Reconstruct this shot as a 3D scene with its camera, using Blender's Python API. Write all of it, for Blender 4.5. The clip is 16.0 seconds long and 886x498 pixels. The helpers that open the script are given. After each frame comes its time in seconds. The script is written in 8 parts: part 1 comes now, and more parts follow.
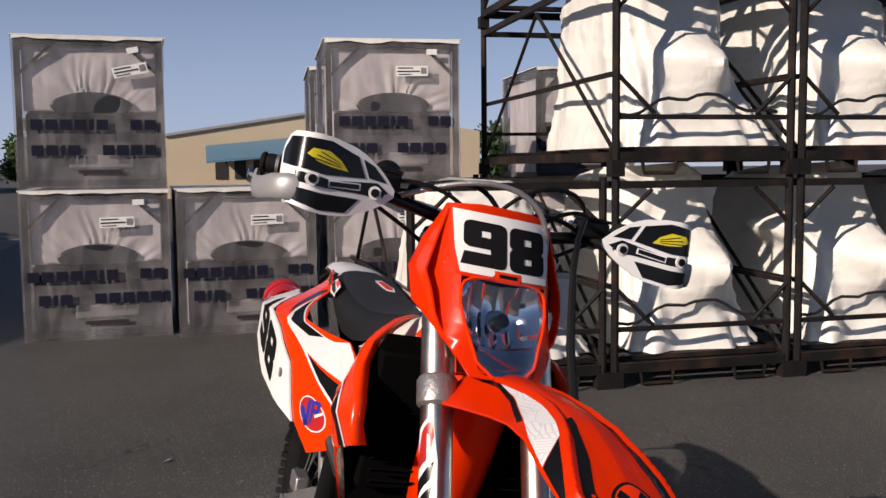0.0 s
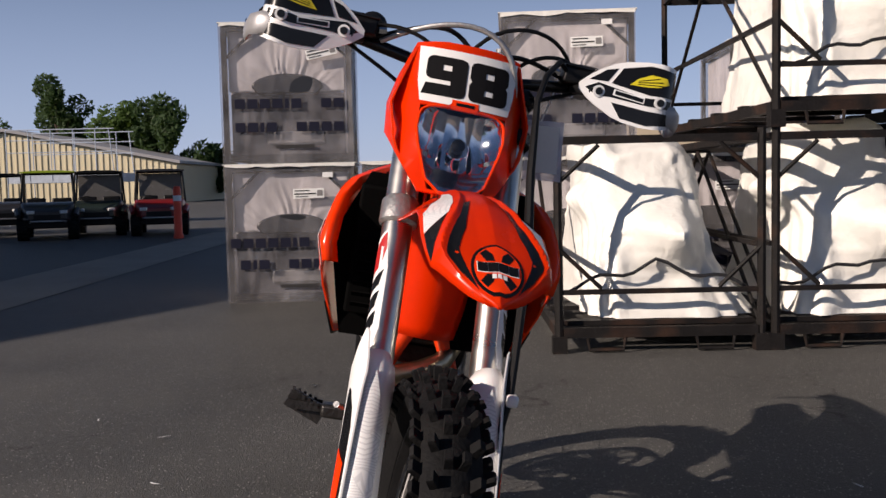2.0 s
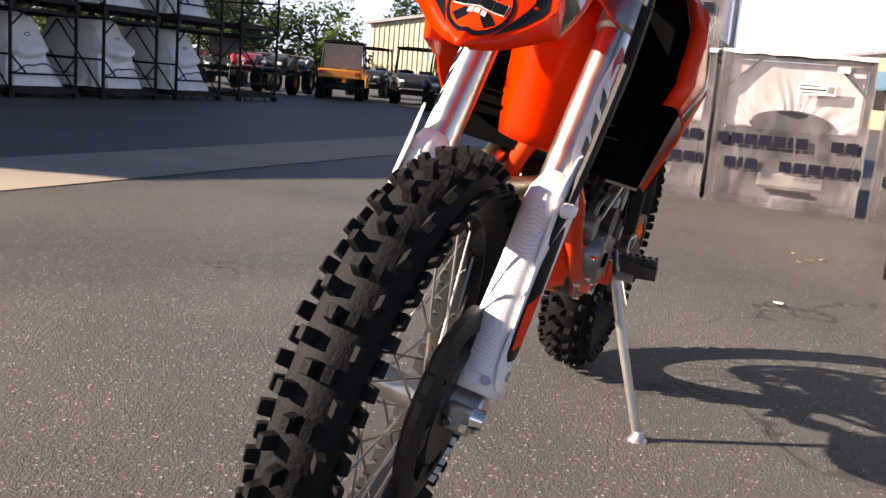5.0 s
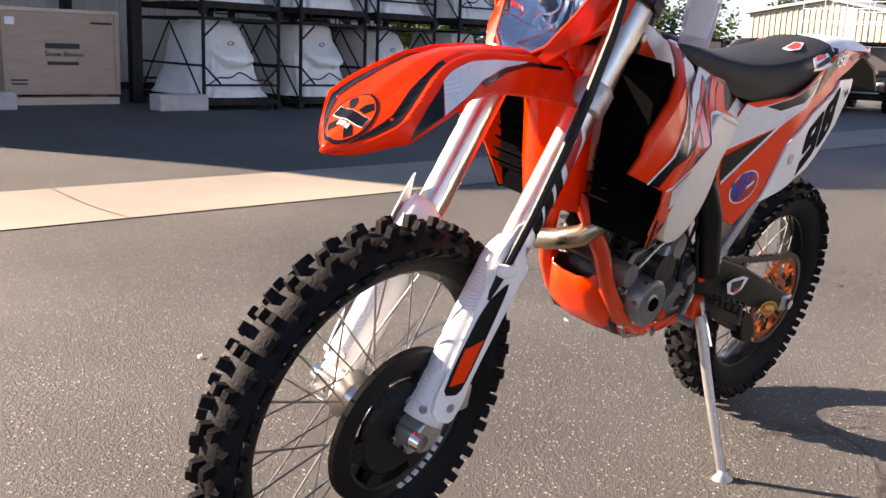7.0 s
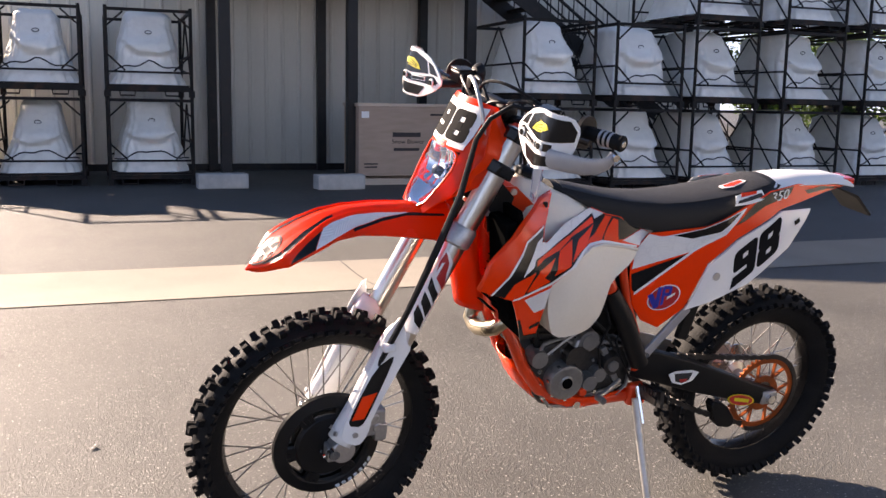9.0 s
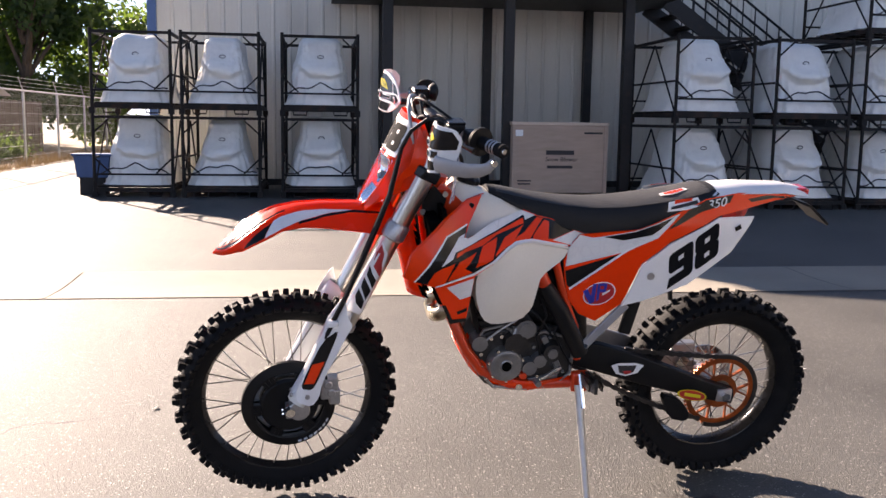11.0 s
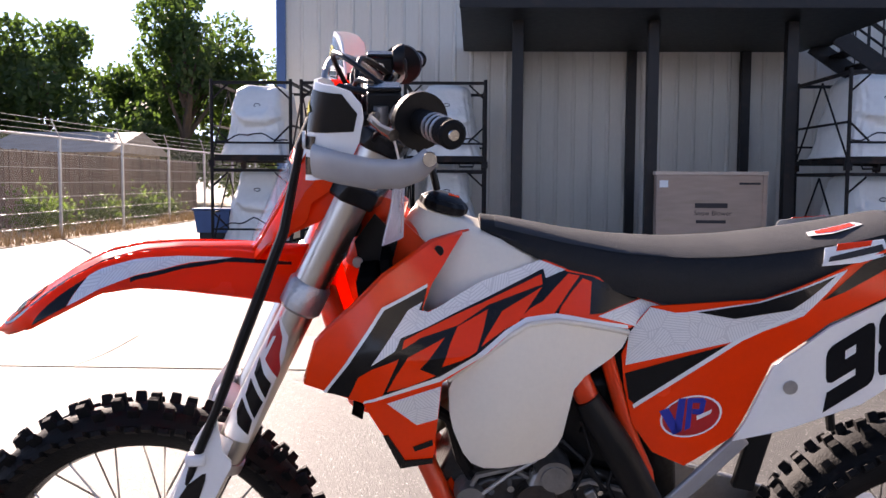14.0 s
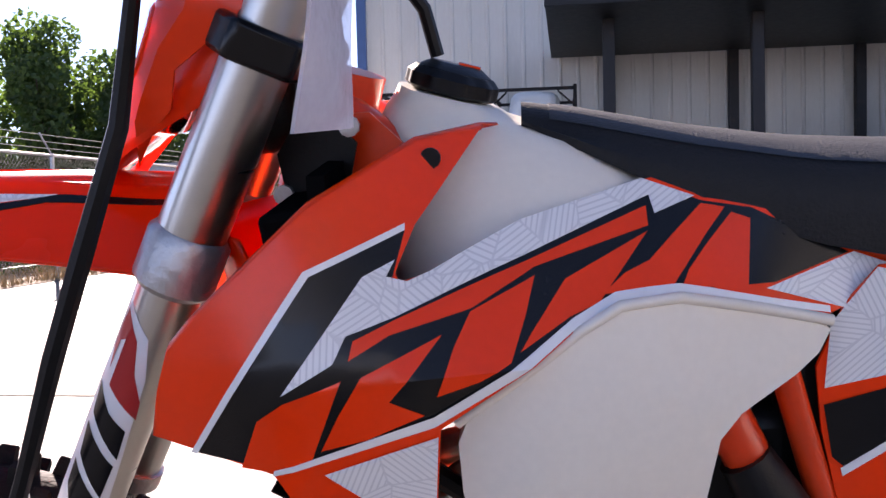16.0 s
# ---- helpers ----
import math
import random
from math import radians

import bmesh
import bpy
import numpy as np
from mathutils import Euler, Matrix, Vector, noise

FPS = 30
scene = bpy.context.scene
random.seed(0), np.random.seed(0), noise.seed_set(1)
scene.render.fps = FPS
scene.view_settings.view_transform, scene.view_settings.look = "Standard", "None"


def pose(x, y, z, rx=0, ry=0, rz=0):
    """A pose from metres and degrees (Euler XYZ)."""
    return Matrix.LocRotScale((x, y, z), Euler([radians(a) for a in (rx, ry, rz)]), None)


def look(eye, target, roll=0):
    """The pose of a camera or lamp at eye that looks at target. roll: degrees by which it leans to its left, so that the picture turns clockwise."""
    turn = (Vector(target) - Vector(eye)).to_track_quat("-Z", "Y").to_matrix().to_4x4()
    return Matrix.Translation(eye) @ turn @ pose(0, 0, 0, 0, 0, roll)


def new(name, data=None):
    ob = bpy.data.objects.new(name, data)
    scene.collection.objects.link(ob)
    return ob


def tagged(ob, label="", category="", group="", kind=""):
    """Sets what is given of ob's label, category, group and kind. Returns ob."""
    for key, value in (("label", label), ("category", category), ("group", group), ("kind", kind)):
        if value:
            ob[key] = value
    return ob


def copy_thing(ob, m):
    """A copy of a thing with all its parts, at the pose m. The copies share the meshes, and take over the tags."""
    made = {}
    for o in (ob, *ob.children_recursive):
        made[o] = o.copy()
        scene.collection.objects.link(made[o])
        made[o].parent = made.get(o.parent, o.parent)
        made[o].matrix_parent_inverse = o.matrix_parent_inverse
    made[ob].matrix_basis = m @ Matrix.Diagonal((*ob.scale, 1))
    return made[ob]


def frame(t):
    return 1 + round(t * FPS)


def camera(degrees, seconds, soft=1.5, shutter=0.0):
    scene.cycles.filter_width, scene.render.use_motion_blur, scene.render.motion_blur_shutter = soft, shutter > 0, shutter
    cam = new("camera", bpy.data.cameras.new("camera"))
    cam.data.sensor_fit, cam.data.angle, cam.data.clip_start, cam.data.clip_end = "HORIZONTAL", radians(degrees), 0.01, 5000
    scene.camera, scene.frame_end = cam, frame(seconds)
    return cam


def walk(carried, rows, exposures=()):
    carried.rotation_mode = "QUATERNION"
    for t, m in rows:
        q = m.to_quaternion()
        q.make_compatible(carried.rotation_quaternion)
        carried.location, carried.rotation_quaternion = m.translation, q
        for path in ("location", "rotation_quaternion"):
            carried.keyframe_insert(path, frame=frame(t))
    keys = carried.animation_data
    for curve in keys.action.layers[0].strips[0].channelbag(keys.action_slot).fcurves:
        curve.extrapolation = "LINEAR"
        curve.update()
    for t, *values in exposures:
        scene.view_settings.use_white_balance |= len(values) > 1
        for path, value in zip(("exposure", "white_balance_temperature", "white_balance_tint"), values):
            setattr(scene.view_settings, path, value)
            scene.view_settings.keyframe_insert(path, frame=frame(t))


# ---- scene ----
cam = camera(50.8, 16.0)
PATH = [
    (0, (-1.271, 0.238, 1.369), (0.655, -0.271, 1.194), -0.6),
    (0.5, (-1.424, 0.111, 1.323), (0.535, -0.245, 1.139), -1.0),
    (1, (-1.535, -0.105, 1.283), (0.448, -0.286, 1.089), -1.3),
    (1.5, (-1.561, -0.213, 1.182), (0.433, -0.25, 1.024), -1.2),
    (2, (-1.484, -0.227, 1.034), (0.51, -0.246, 0.888), -1.3),
    (2.5, (-1.418, -0.243, 0.899), (0.572, -0.281, 0.704), -1.8),
    (3, (-1.424, -0.246, 0.745), (0.56, -0.201, 0.5), -1.5),
    (3.5, (-1.436, -0.259, 0.68), (0.544, -0.203, 0.404), -1.2),
    (4, (-1.46, -0.377, 0.802), (0.508, -0.2, 0.489), -0.7),
    (4.5, (-1.374, -0.559, 0.844), (0.545, -0.121, 0.491), 1.3),
    (4.7, (-1.287, -0.634, 0.826), (0.591, -0.049, 0.467), 3.1),
    (6.8, (-0.986, -1.287, 0.948), (0.384, 0.117, 0.554), 2.0),
    (7, (-0.998, -1.391, 1.014), (0.343, 0.03, 0.586), 2.4),
    (7.5, (-0.956, -1.682, 1.146), (0.274, -0.167, 0.708), 2.5),
    (8, (-0.85, -1.99, 1.211), (0.215, -0.342, 0.82), 2.2),
    (8.5, (-0.739, -2.309, 1.242), (0.154, -0.549, 0.919), 1.5),
    (9, (-0.547, -2.583, 1.265), (0.134, -0.728, 0.959), 1.0),
    (9.5, (-0.377, -2.829, 1.278), (0.162, -0.926, 0.979), 1.2),
    (9.7, (-0.325, -2.928, 1.277), (0.183, -1.016, 0.981), 1.2),
    (11.8, (0.322, -3.162, 1.239), (0.495, -1.186, 0.983), 0.6),
    (12, (0.374, -3.044, 1.232), (0.539, -1.067, 0.982), 0.6),
    (12.5, (0.465, -2.775, 1.221), (0.625, -0.792, 1.009), 1.3),
    (13, (0.549, -2.48, 1.194), (0.657, -0.492, 1.003), 1.2),
    (13.5, (0.589, -2.187, 1.164), (0.579, -0.195, 0.988), 0.8),
    (14, (0.598, -1.904, 1.126), (0.534, 0.089, 0.978), 0.4),
    (14.5, (0.627, -1.673, 1.095), (0.58, 0.32, 0.933), 0.2),
    (15, (0.658, -1.457, 1.062), (0.491, 0.53, 0.9), -0.3),
    (15.5, (0.659, -1.283, 1.022), (0.367, 0.692, 0.898), -1.1),
    (16, (0.651, -1.126, 0.973), (0.382, 0.854, 0.878), -1.4),
]
walk(cam, [(t, look(eye, target, roll)) for t, eye, target, roll in PATH],
     exposures=[(0, 0.0, 7000, 19), (1.5, 0.08, 7000, 19), (2.4, 0.28, 7100, 20), (3.2, 1.10, 7600, 21), (4.5, 1.54, 7900, 23), (7.0, 2.14, 8000, 23), (7.7, 2.02, 8000, 23), (9.5, 2.00, 7700, 23),
                (12.0, 1.90, 7500, 24), (14.0, 2.02, 7200, 26), (15, 2.02, 7000, 27), (16, 2.18, 7000, 28)])

# ---- sky and sun ----
SUN_EL, SUN_ROT = radians(26.3), radians(-30.3)
SUN_WAY = Vector((math.sin(SUN_ROT) * math.cos(SUN_EL), math.cos(SUN_ROT) * math.cos(SUN_EL), math.sin(SUN_EL)))
world = bpy.data.worlds.new("sky")
world.use_nodes = True
scene.world = world
wn = world.node_tree
sky = wn.nodes.new("ShaderNodeTexSky")
sky.sky_type, sky.sun_disc, sky.sun_elevation, sky.sun_rotation = "NISHITA", False, SUN_EL, SUN_ROT
sky.air_density, sky.dust_density, sky.ozone_density = 0.85, 0.0, 4.0
back = wn.nodes["Background"]
back.inputs["Strength"].default_value = 0.057
# the sky pales towards the horizon
haze = wn.nodes.new("ShaderNodeMix")
haze.data_type = "RGBA"
haze.inputs[7].default_value = (7.0, 9.2, 14.0, 1)
way, height = wn.nodes.new("ShaderNodeTexCoord"), wn.nodes.new("ShaderNodeSeparateXYZ")
fall = wn.nodes.new("ShaderNodeMapRange")
fall.interpolation_type = "SMOOTHERSTEP"
fall.inputs["From Min"].default_value, fall.inputs["From Max"].default_value = -0.05, 0.40
fall.inputs["To Min"].default_value, fall.inputs["To Max"].default_value = 0.65, 0.0
wn.links.new(way.outputs["Generated"], height.inputs[0])
wn.links.new(height.outputs["Z"], fall.inputs["Value"])
wn.links.new(fall.outputs[0], haze.inputs[0])
wn.links.new(sky.outputs["Color"], haze.inputs[6])
wn.links.new(haze.outputs[2], back.inputs["Color"])
sun = new("sun", bpy.data.lights.new("sun", "SUN"))
sun.data.energy, sun.data.angle, sun.data.color = 5.0, radians(0.55), (1.0, 0.93, 0.83)
sun.matrix_world = look(SUN_WAY * 60, (0, 0, 0))

# ---- materials ----
def mat(name, color, rough=0.5, metal=0.0, vary=0.12, scale=8.0, fine=120.0, bump=0.0, bump_scale=None, coat=0.0, dirt=None, dirt_amount=0.0, dirt_scale=3.0,
        spec=0.5, rand=0.0, transmission=0.0, subsurface=0.0, alpha=1.0, stretch=(1, 1, 1), sheen=0.0):
    """A Principled material: its colour varies at two scales, with optional dirt, relief and change from piece to piece."""
    m = bpy.data.materials.new(name)
    m.use_nodes = True
    t = m.node_tree
    n, li = t.nodes, t.links
    b = n["Principled BSDF"]
    co = n.new("ShaderNodeTexCoord")
    mp = n.new("ShaderNodeMapping")
    mp.inputs["Scale"].default_value = stretch
    li.new(co.outputs["Object"], mp.inputs["Vector"])

    def tex(sc, detail=4.0):
        x = n.new("ShaderNodeTexNoise")
        x.inputs["Scale"].default_value, x.inputs["Detail"].default_value = sc, detail
        li.new(mp.outputs["Vector"], x.inputs["Vector"])
        return x.outputs["Fac"]

    def math_node(op, a, c):
        x = n.new("ShaderNodeMath")
        x.operation = op
        for k, v in ((0, a), (1, c)):
            if isinstance(v, (int, float)):
                x.inputs[k].default_value = v
            else:
                li.new(v, x.inputs[k])
        return x.outputs[0]

    big, small = tex(scale), tex(fine, 2.0)
    both = math_node("ADD", math_node("MULTIPLY", big, 0.65), math_node("MULTIPLY", small, 0.35))
    if rand:
        info = n.new("ShaderNodeObjectInfo")
        both = math_node("ADD", both, math_node("MULTIPLY", math_node("SUBTRACT", info.outputs["Random"], 0.5), rand))
    ramp = n.new("ShaderNodeMapRange")
    ramp.inputs["From Min"].default_value, ramp.inputs["From Max"].default_value = 0.3, 0.7
    ramp.inputs["To Min"].default_value, ramp.inputs["To Max"].default_value = 1 - vary, 1 + vary
    ramp.clamp = False
    li.new(both, ramp.inputs["Value"])
    mul = n.new("ShaderNodeVectorMath")
    mul.operation = "SCALE"
    mul.inputs[0].default_value = color[:3]
    li.new(ramp.outputs[0], mul.inputs["Scale"])
    out = mul.outputs[0]
    if dirt:
        patch = n.new("ShaderNodeMapRange")
        patch.inputs["From Min"].default_value, patch.inputs["From Max"].default_value = 0.62 - 0.25 * dirt_amount, 0.72
        li.new(tex(dirt_scale, 8.0), patch.inputs["Value"])
        mx = n.new("ShaderNodeMix")
        mx.data_type = "RGBA"
        li.new(math_node("MULTIPLY", patch.outputs[0], min(1.0, dirt_amount)), mx.inputs[0])
        li.new(out, mx.inputs[6])
        mx.inputs[7].default_value = (*dirt, 1)
        out = mx.outputs[2]
    li.new(out, b.inputs["Base Color"])
    rr = n.new("ShaderNodeMapRange")
    rr.inputs["To Min"].default_value, rr.inputs["To Max"].default_value = max(0.02, rough - 0.08), min(1.0, rough + 0.08)
    li.new(big, rr.inputs["Value"])
    li.new(rr.outputs[0], b.inputs["Roughness"])
    b.inputs["Metallic"].default_value = metal
    b.inputs["Specular IOR Level"].default_value = spec
    b.inputs["Coat Weight"].default_value = coat
    b.inputs["Coat Roughness"].default_value = 0.08
    b.inputs["Transmission Weight"].default_value = transmission
    b.inputs["Subsurface Weight"].default_value = subsurface
    b.inputs["Alpha"].default_value = alpha
    if bump:
        bp = n.new("ShaderNodeBump")
        bp.inputs["Strength"].default_value = min(1.0, bump)
        bp.inputs["Distance"].default_value = 0.01
        li.new(tex(bump_scale or fine, 3.0), bp.inputs["Height"])
        li.new(bp.outputs[0], b.inputs["Normal"])
    return m


def asphalt():
    """Old grey asphalt: stone specks, worn lanes, fine cracks."""
    m = mat("asphalt", (0.084, 0.0822, 0.0765), 0.58, vary=0.4, scale=0.7, fine=160, bump=0.7, bump_scale=240, spec=0.22,
            dirt=(0.073, 0.070, 0.065), dirt_amount=0.5, dirt_scale=0.35)
    t = m.node_tree
    n, li = t.nodes, t.links
    b = n["Principled BSDF"]
    co = n.new("ShaderNodeTexCoord")
    old = b.inputs["Base Color"].links[0].from_socket
    vo = n.new("ShaderNodeTexVoronoi")
    vo.inputs["Scale"].default_value = 80
    li.new(co.outputs["Object"], vo.inputs["Vector"])
    speck = n.new("ShaderNodeMapRange")
    speck.inputs["From Min"].default_value, speck.inputs["From Max"].default_value = 0.34, 0.12
    li.new(vo.outputs["Distance"], speck.inputs["Value"])
    pick = n.new("ShaderNodeMath")
    pick.operation = "MULTIPLY"
    li.new(speck.outputs[0], pick.inputs[0])
    sep = n.new("ShaderNodeSeparateColor")
    li.new(vo.outputs["Color"], sep.inputs[0])
    gate = n.new("ShaderNodeMapRange")
    gate.inputs["From Min"].default_value, gate.inputs["From Max"].default_value = 0.55, 0.92
    li.new(sep.outputs[0], gate.inputs["Value"])
    li.new(gate.outputs[0], pick.inputs[1])
    mx = n.new("ShaderNodeMix")
    mx.data_type = "RGBA"
    li.new(pick.outputs[0], mx.inputs[0])
    li.new(old, mx.inputs[6])
    mx.inputs[7].default_value = (0.46, 0.44, 0.41, 1)
    crack = n.new("ShaderNodeTexVoronoi")
    crack.feature = "DISTANCE_TO_EDGE"
    crack.inputs["Scale"].default_value = 0.42
    warp = n.new("ShaderNodeTexNoise")
    warp.inputs["Scale"].default_value, warp.inputs["Detail"].default_value = 2.5, 8
    li.new(co.outputs["Object"], warp.inputs["Vector"])
    wv = n.new("ShaderNodeVectorMath")
    wv.operation = "MULTIPLY_ADD"
    li.new(warp.outputs["Color"], wv.inputs[0])
    wv.inputs[1].default_value = (1.1, 1.1, 0)
    li.new(co.outputs["Object"], wv.inputs[2])
    li.new(wv.outputs[0], crack.inputs["Vector"])
    line = n.new("ShaderNodeMapRange")
    line.inputs["From Min"].default_value, line.inputs["From Max"].default_value = 0.0045, 0.001
    li.new(crack.outputs["Distance"], line.inputs["Value"])
    seg = n.new("ShaderNodeMapRange")
    seg.inputs["From Min"].default_value, seg.inputs["From Max"].default_value = 0.5, 0.58
    wide = n.new("ShaderNodeTexNoise")
    wide.inputs["Scale"].default_value = 0.5
    li.new(co.outputs["Object"], wide.inputs["Vector"])
    li.new(wide.outputs["Fac"], seg.inputs["Value"])
    both = n.new("ShaderNodeMath")
    both.operation = "MULTIPLY"
    li.new(line.outputs[0], both.inputs[0])
    li.new(seg.outputs[0], both.inputs[1])
    m2 = n.new("ShaderNodeMix")
    m2.data_type = "RGBA"
    li.new(both.outputs[0], m2.inputs[0])
    li.new(mx.outputs[2], m2.inputs[6])
    m2.inputs[7].default_value = (0.04, 0.036, 0.034, 1)
    # stones stand a little proud of the binder
    stone = n.new("ShaderNodeBump")
    stone.invert = True
    stone.inputs["Strength"].default_value, stone.inputs["Distance"].default_value = 0.5, 0.004
    li.new(vo.outputs["Distance"], stone.inputs["Height"])
    li.new(b.inputs["Normal"].links[0].from_socket, stone.inputs["Normal"])
    li.new(stone.outputs[0], b.inputs["Normal"])
    li.new(m2.outputs[2], b.inputs["Base Color"])
    return m


def crease(m, scale, strength, depth, stretch=(1, 1, 1)):
    """Adds sharp creases to a material's relief and returns their height."""
    n, li = m.node_tree.nodes, m.node_tree.links
    b = n["Principled BSDF"]
    co, mp = n.new("ShaderNodeTexCoord"), n.new("ShaderNodeMapping")
    mp.inputs["Scale"].default_value = stretch
    mp.inputs["Rotation"].default_value = (0.2, 0.3, 0.1)
    li.new(co.outputs["Object"], mp.inputs["Vector"])
    x = n.new("ShaderNodeTexNoise")
    x.noise_type = "RIDGED_MULTIFRACTAL"
    x.inputs["Scale"].default_value, x.inputs["Detail"].default_value, x.inputs["Roughness"].default_value = scale, 4.0, 0.6
    x.inputs["Distortion"].default_value = 0.6
    li.new(mp.outputs["Vector"], x.inputs["Vector"])
    norm = n.new("ShaderNodeMath")
    norm.operation, norm.inputs[1].default_value = "MULTIPLY", 0.5
    li.new(x.outputs["Fac"], norm.inputs[0])
    bp = n.new("ShaderNodeBump")
    bp.inputs["Strength"].default_value, bp.inputs["Distance"].default_value = strength, depth
    li.new(norm.outputs[0], bp.inputs["Height"])
    if b.inputs["Normal"].links:
        li.new(b.inputs["Normal"].links[0].from_socket, bp.inputs["Normal"])
    li.new(bp.outputs[0], b.inputs["Normal"])
    return norm.outputs[0]


M_ASPHALT = asphalt()
M_GUTTER = mat("gutter_concrete", (0.25, 0.222, 0.18), 0.8, vary=0.14, scale=1.2, fine=150, bump=0.35, bump_scale=200, dirt=(0.17, 0.15, 0.13), dirt_amount=0.6, dirt_scale=0.9)
M_BLOCK = mat("block_concrete", (0.42, 0.40, 0.37), 0.85, vary=0.2, scale=6, fine=90, bump=0.6, bump_scale=60)
M_SIDING = mat("beige_metal_siding", (0.56, 0.53, 0.46), 0.5, vary=0.07, scale=0.8, fine=30, dirt=(0.34, 0.31, 0.26), dirt_amount=0.4, dirt_scale=1.2, stretch=(1, 1, 0.25))
M_SIDING2 = mat("cream_metal_siding", (0.62, 0.55, 0.38), 0.55, vary=0.06, scale=0.5, fine=20)
M_ROOF = mat("grey_metal_roof", (0.3, 0.3, 0.31), 0.5, vary=0.1, scale=0.6, fine=12)
M_BLUETRIM = mat("blue_painted_trim", (0.035, 0.09, 0.22), 0.45, vary=0.1)
M_BLACKSTEEL = mat("black_painted_steel", (0.009, 0.009, 0.010), 0.5, spec=0.3, vary=0.25, scale=10, dirt=(0.06, 0.035, 0.02), dirt_amount=0.25, dirt_scale=6)
M_RUST = mat("rusty_dark_steel", (0.011, 0.0095, 0.009), 0.6, spec=0.2, vary=0.4, scale=7, fine=70, bump=0.25, bump_scale=60, dirt=(0.075, 0.035, 0.02), dirt_amount=0.45, dirt_scale=5)
M_WRAP = mat("white_shrink_wrap", (0.80, 0.785, 0.73), 0.34, vary=0.06, scale=3, fine=14, bump=0.8, bump_scale=9, dirt=(0.62, 0.60, 0.55), dirt_amount=0.35, dirt_scale=4, subsurface=0.0, spec=0.5)
crease(M_WRAP, 4.2, 0.85, 0.05, (1, 1, 0.75))
crease(M_WRAP, 13.0, 0.6, 0.016, (1, 1, 0.6))
M_STRAP = mat("black_strap", (0.012, 0.012, 0.014), 0.6)
M_CARTON = mat("plywood_crate_board", (0.40, 0.285, 0.215), 0.75, vary=0.12, scale=3, fine=40, stretch=(1, 1, 6), dirt=(0.3, 0.22, 0.14), dirt_amount=0.4, dirt_scale=2.5)
M_CARTON_TOP = mat("pale_pine_rail", (0.55, 0.43, 0.33), 0.7, vary=0.15, scale=4, fine=50, stretch=(0.4, 6, 6))
M_INK = mat("dark_print_ink", (0.02, 0.018, 0.018), 0.7)
M_NAVY = mat("navy_print", (0.008, 0.009, 0.022), 0.6, spec=0.2)
M_PAPER = mat("white_paper_label", (0.78, 0.78, 0.76), 0.7, vary=0.04)
M_GALV = mat("galvanised_steel", (0.42, 0.43, 0.44), 0.45, metal=0.7, vary=0.15, scale=12)
M_BARK = mat("bark", (0.07, 0.05, 0.035), 0.9, vary=0.3, scale=5, bump=0.8, bump_scale=20, stretch=(1, 1, 0.3))
def leafy(m, tint):
    """Lets light through thin leaves."""
    n, li = m.node_tree.nodes, m.node_tree.links
    b, out = n["Principled BSDF"], n["Material Output"]
    tr, mx = n.new("ShaderNodeBsdfTranslucent"), n.new("ShaderNodeMixShader")
    tr.inputs["Color"].default_value = (*tint, 1)
    mx.inputs[0].default_value = 0.45
    li.new(b.outputs[0], mx.inputs[1])
    li.new(tr.outputs[0], mx.inputs[2])
    li.new(mx.outputs[0], out.inputs["Surface"])
    return m


M_LEAF = leafy(mat("leaf_green", (0.055, 0.10, 0.022), 0.55, vary=0.35, scale=1.2, fine=6, rand=0.3), (0.15, 0.24, 0.035))
M_LEAF_DARK = leafy(mat("leaf_dark_green", (0.03, 0.062, 0.018), 0.6, vary=0.35, scale=1.0, fine=6), (0.09, 0.16, 0.025))
M_DRY = mat("dry_grass", (0.33, 0.23, 0.12), 0.9, vary=0.3, scale=3, fine=40)
M_DIRT = mat("dry_dirt", (0.30, 0.235, 0.165), 0.95, vary=0.25, scale=1.5, fine=30, bump=0.5, bump_scale=25)
M_PLANK = mat("weathered_fence_plank", (0.105, 0.072, 0.062), 0.85, vary=0.2, scale=2, fine=30, rand=0.5, stretch=(3, 3, 0.4))
M_TYRE = mat("black_rubber", (0.007, 0.007, 0.0075), 0.72, vary=0.3, scale=20, bump=0.2, bump_scale=160, spec=0.14, dirt=(0.020, 0.0185, 0.017), dirt_amount=0.4, dirt_scale=14)
M_PLASTIC = mat("black_plastic", (0.006, 0.006, 0.0065), 0.45, vary=0.2, scale=20, spec=0.22, bump=0.06, bump_scale=260)

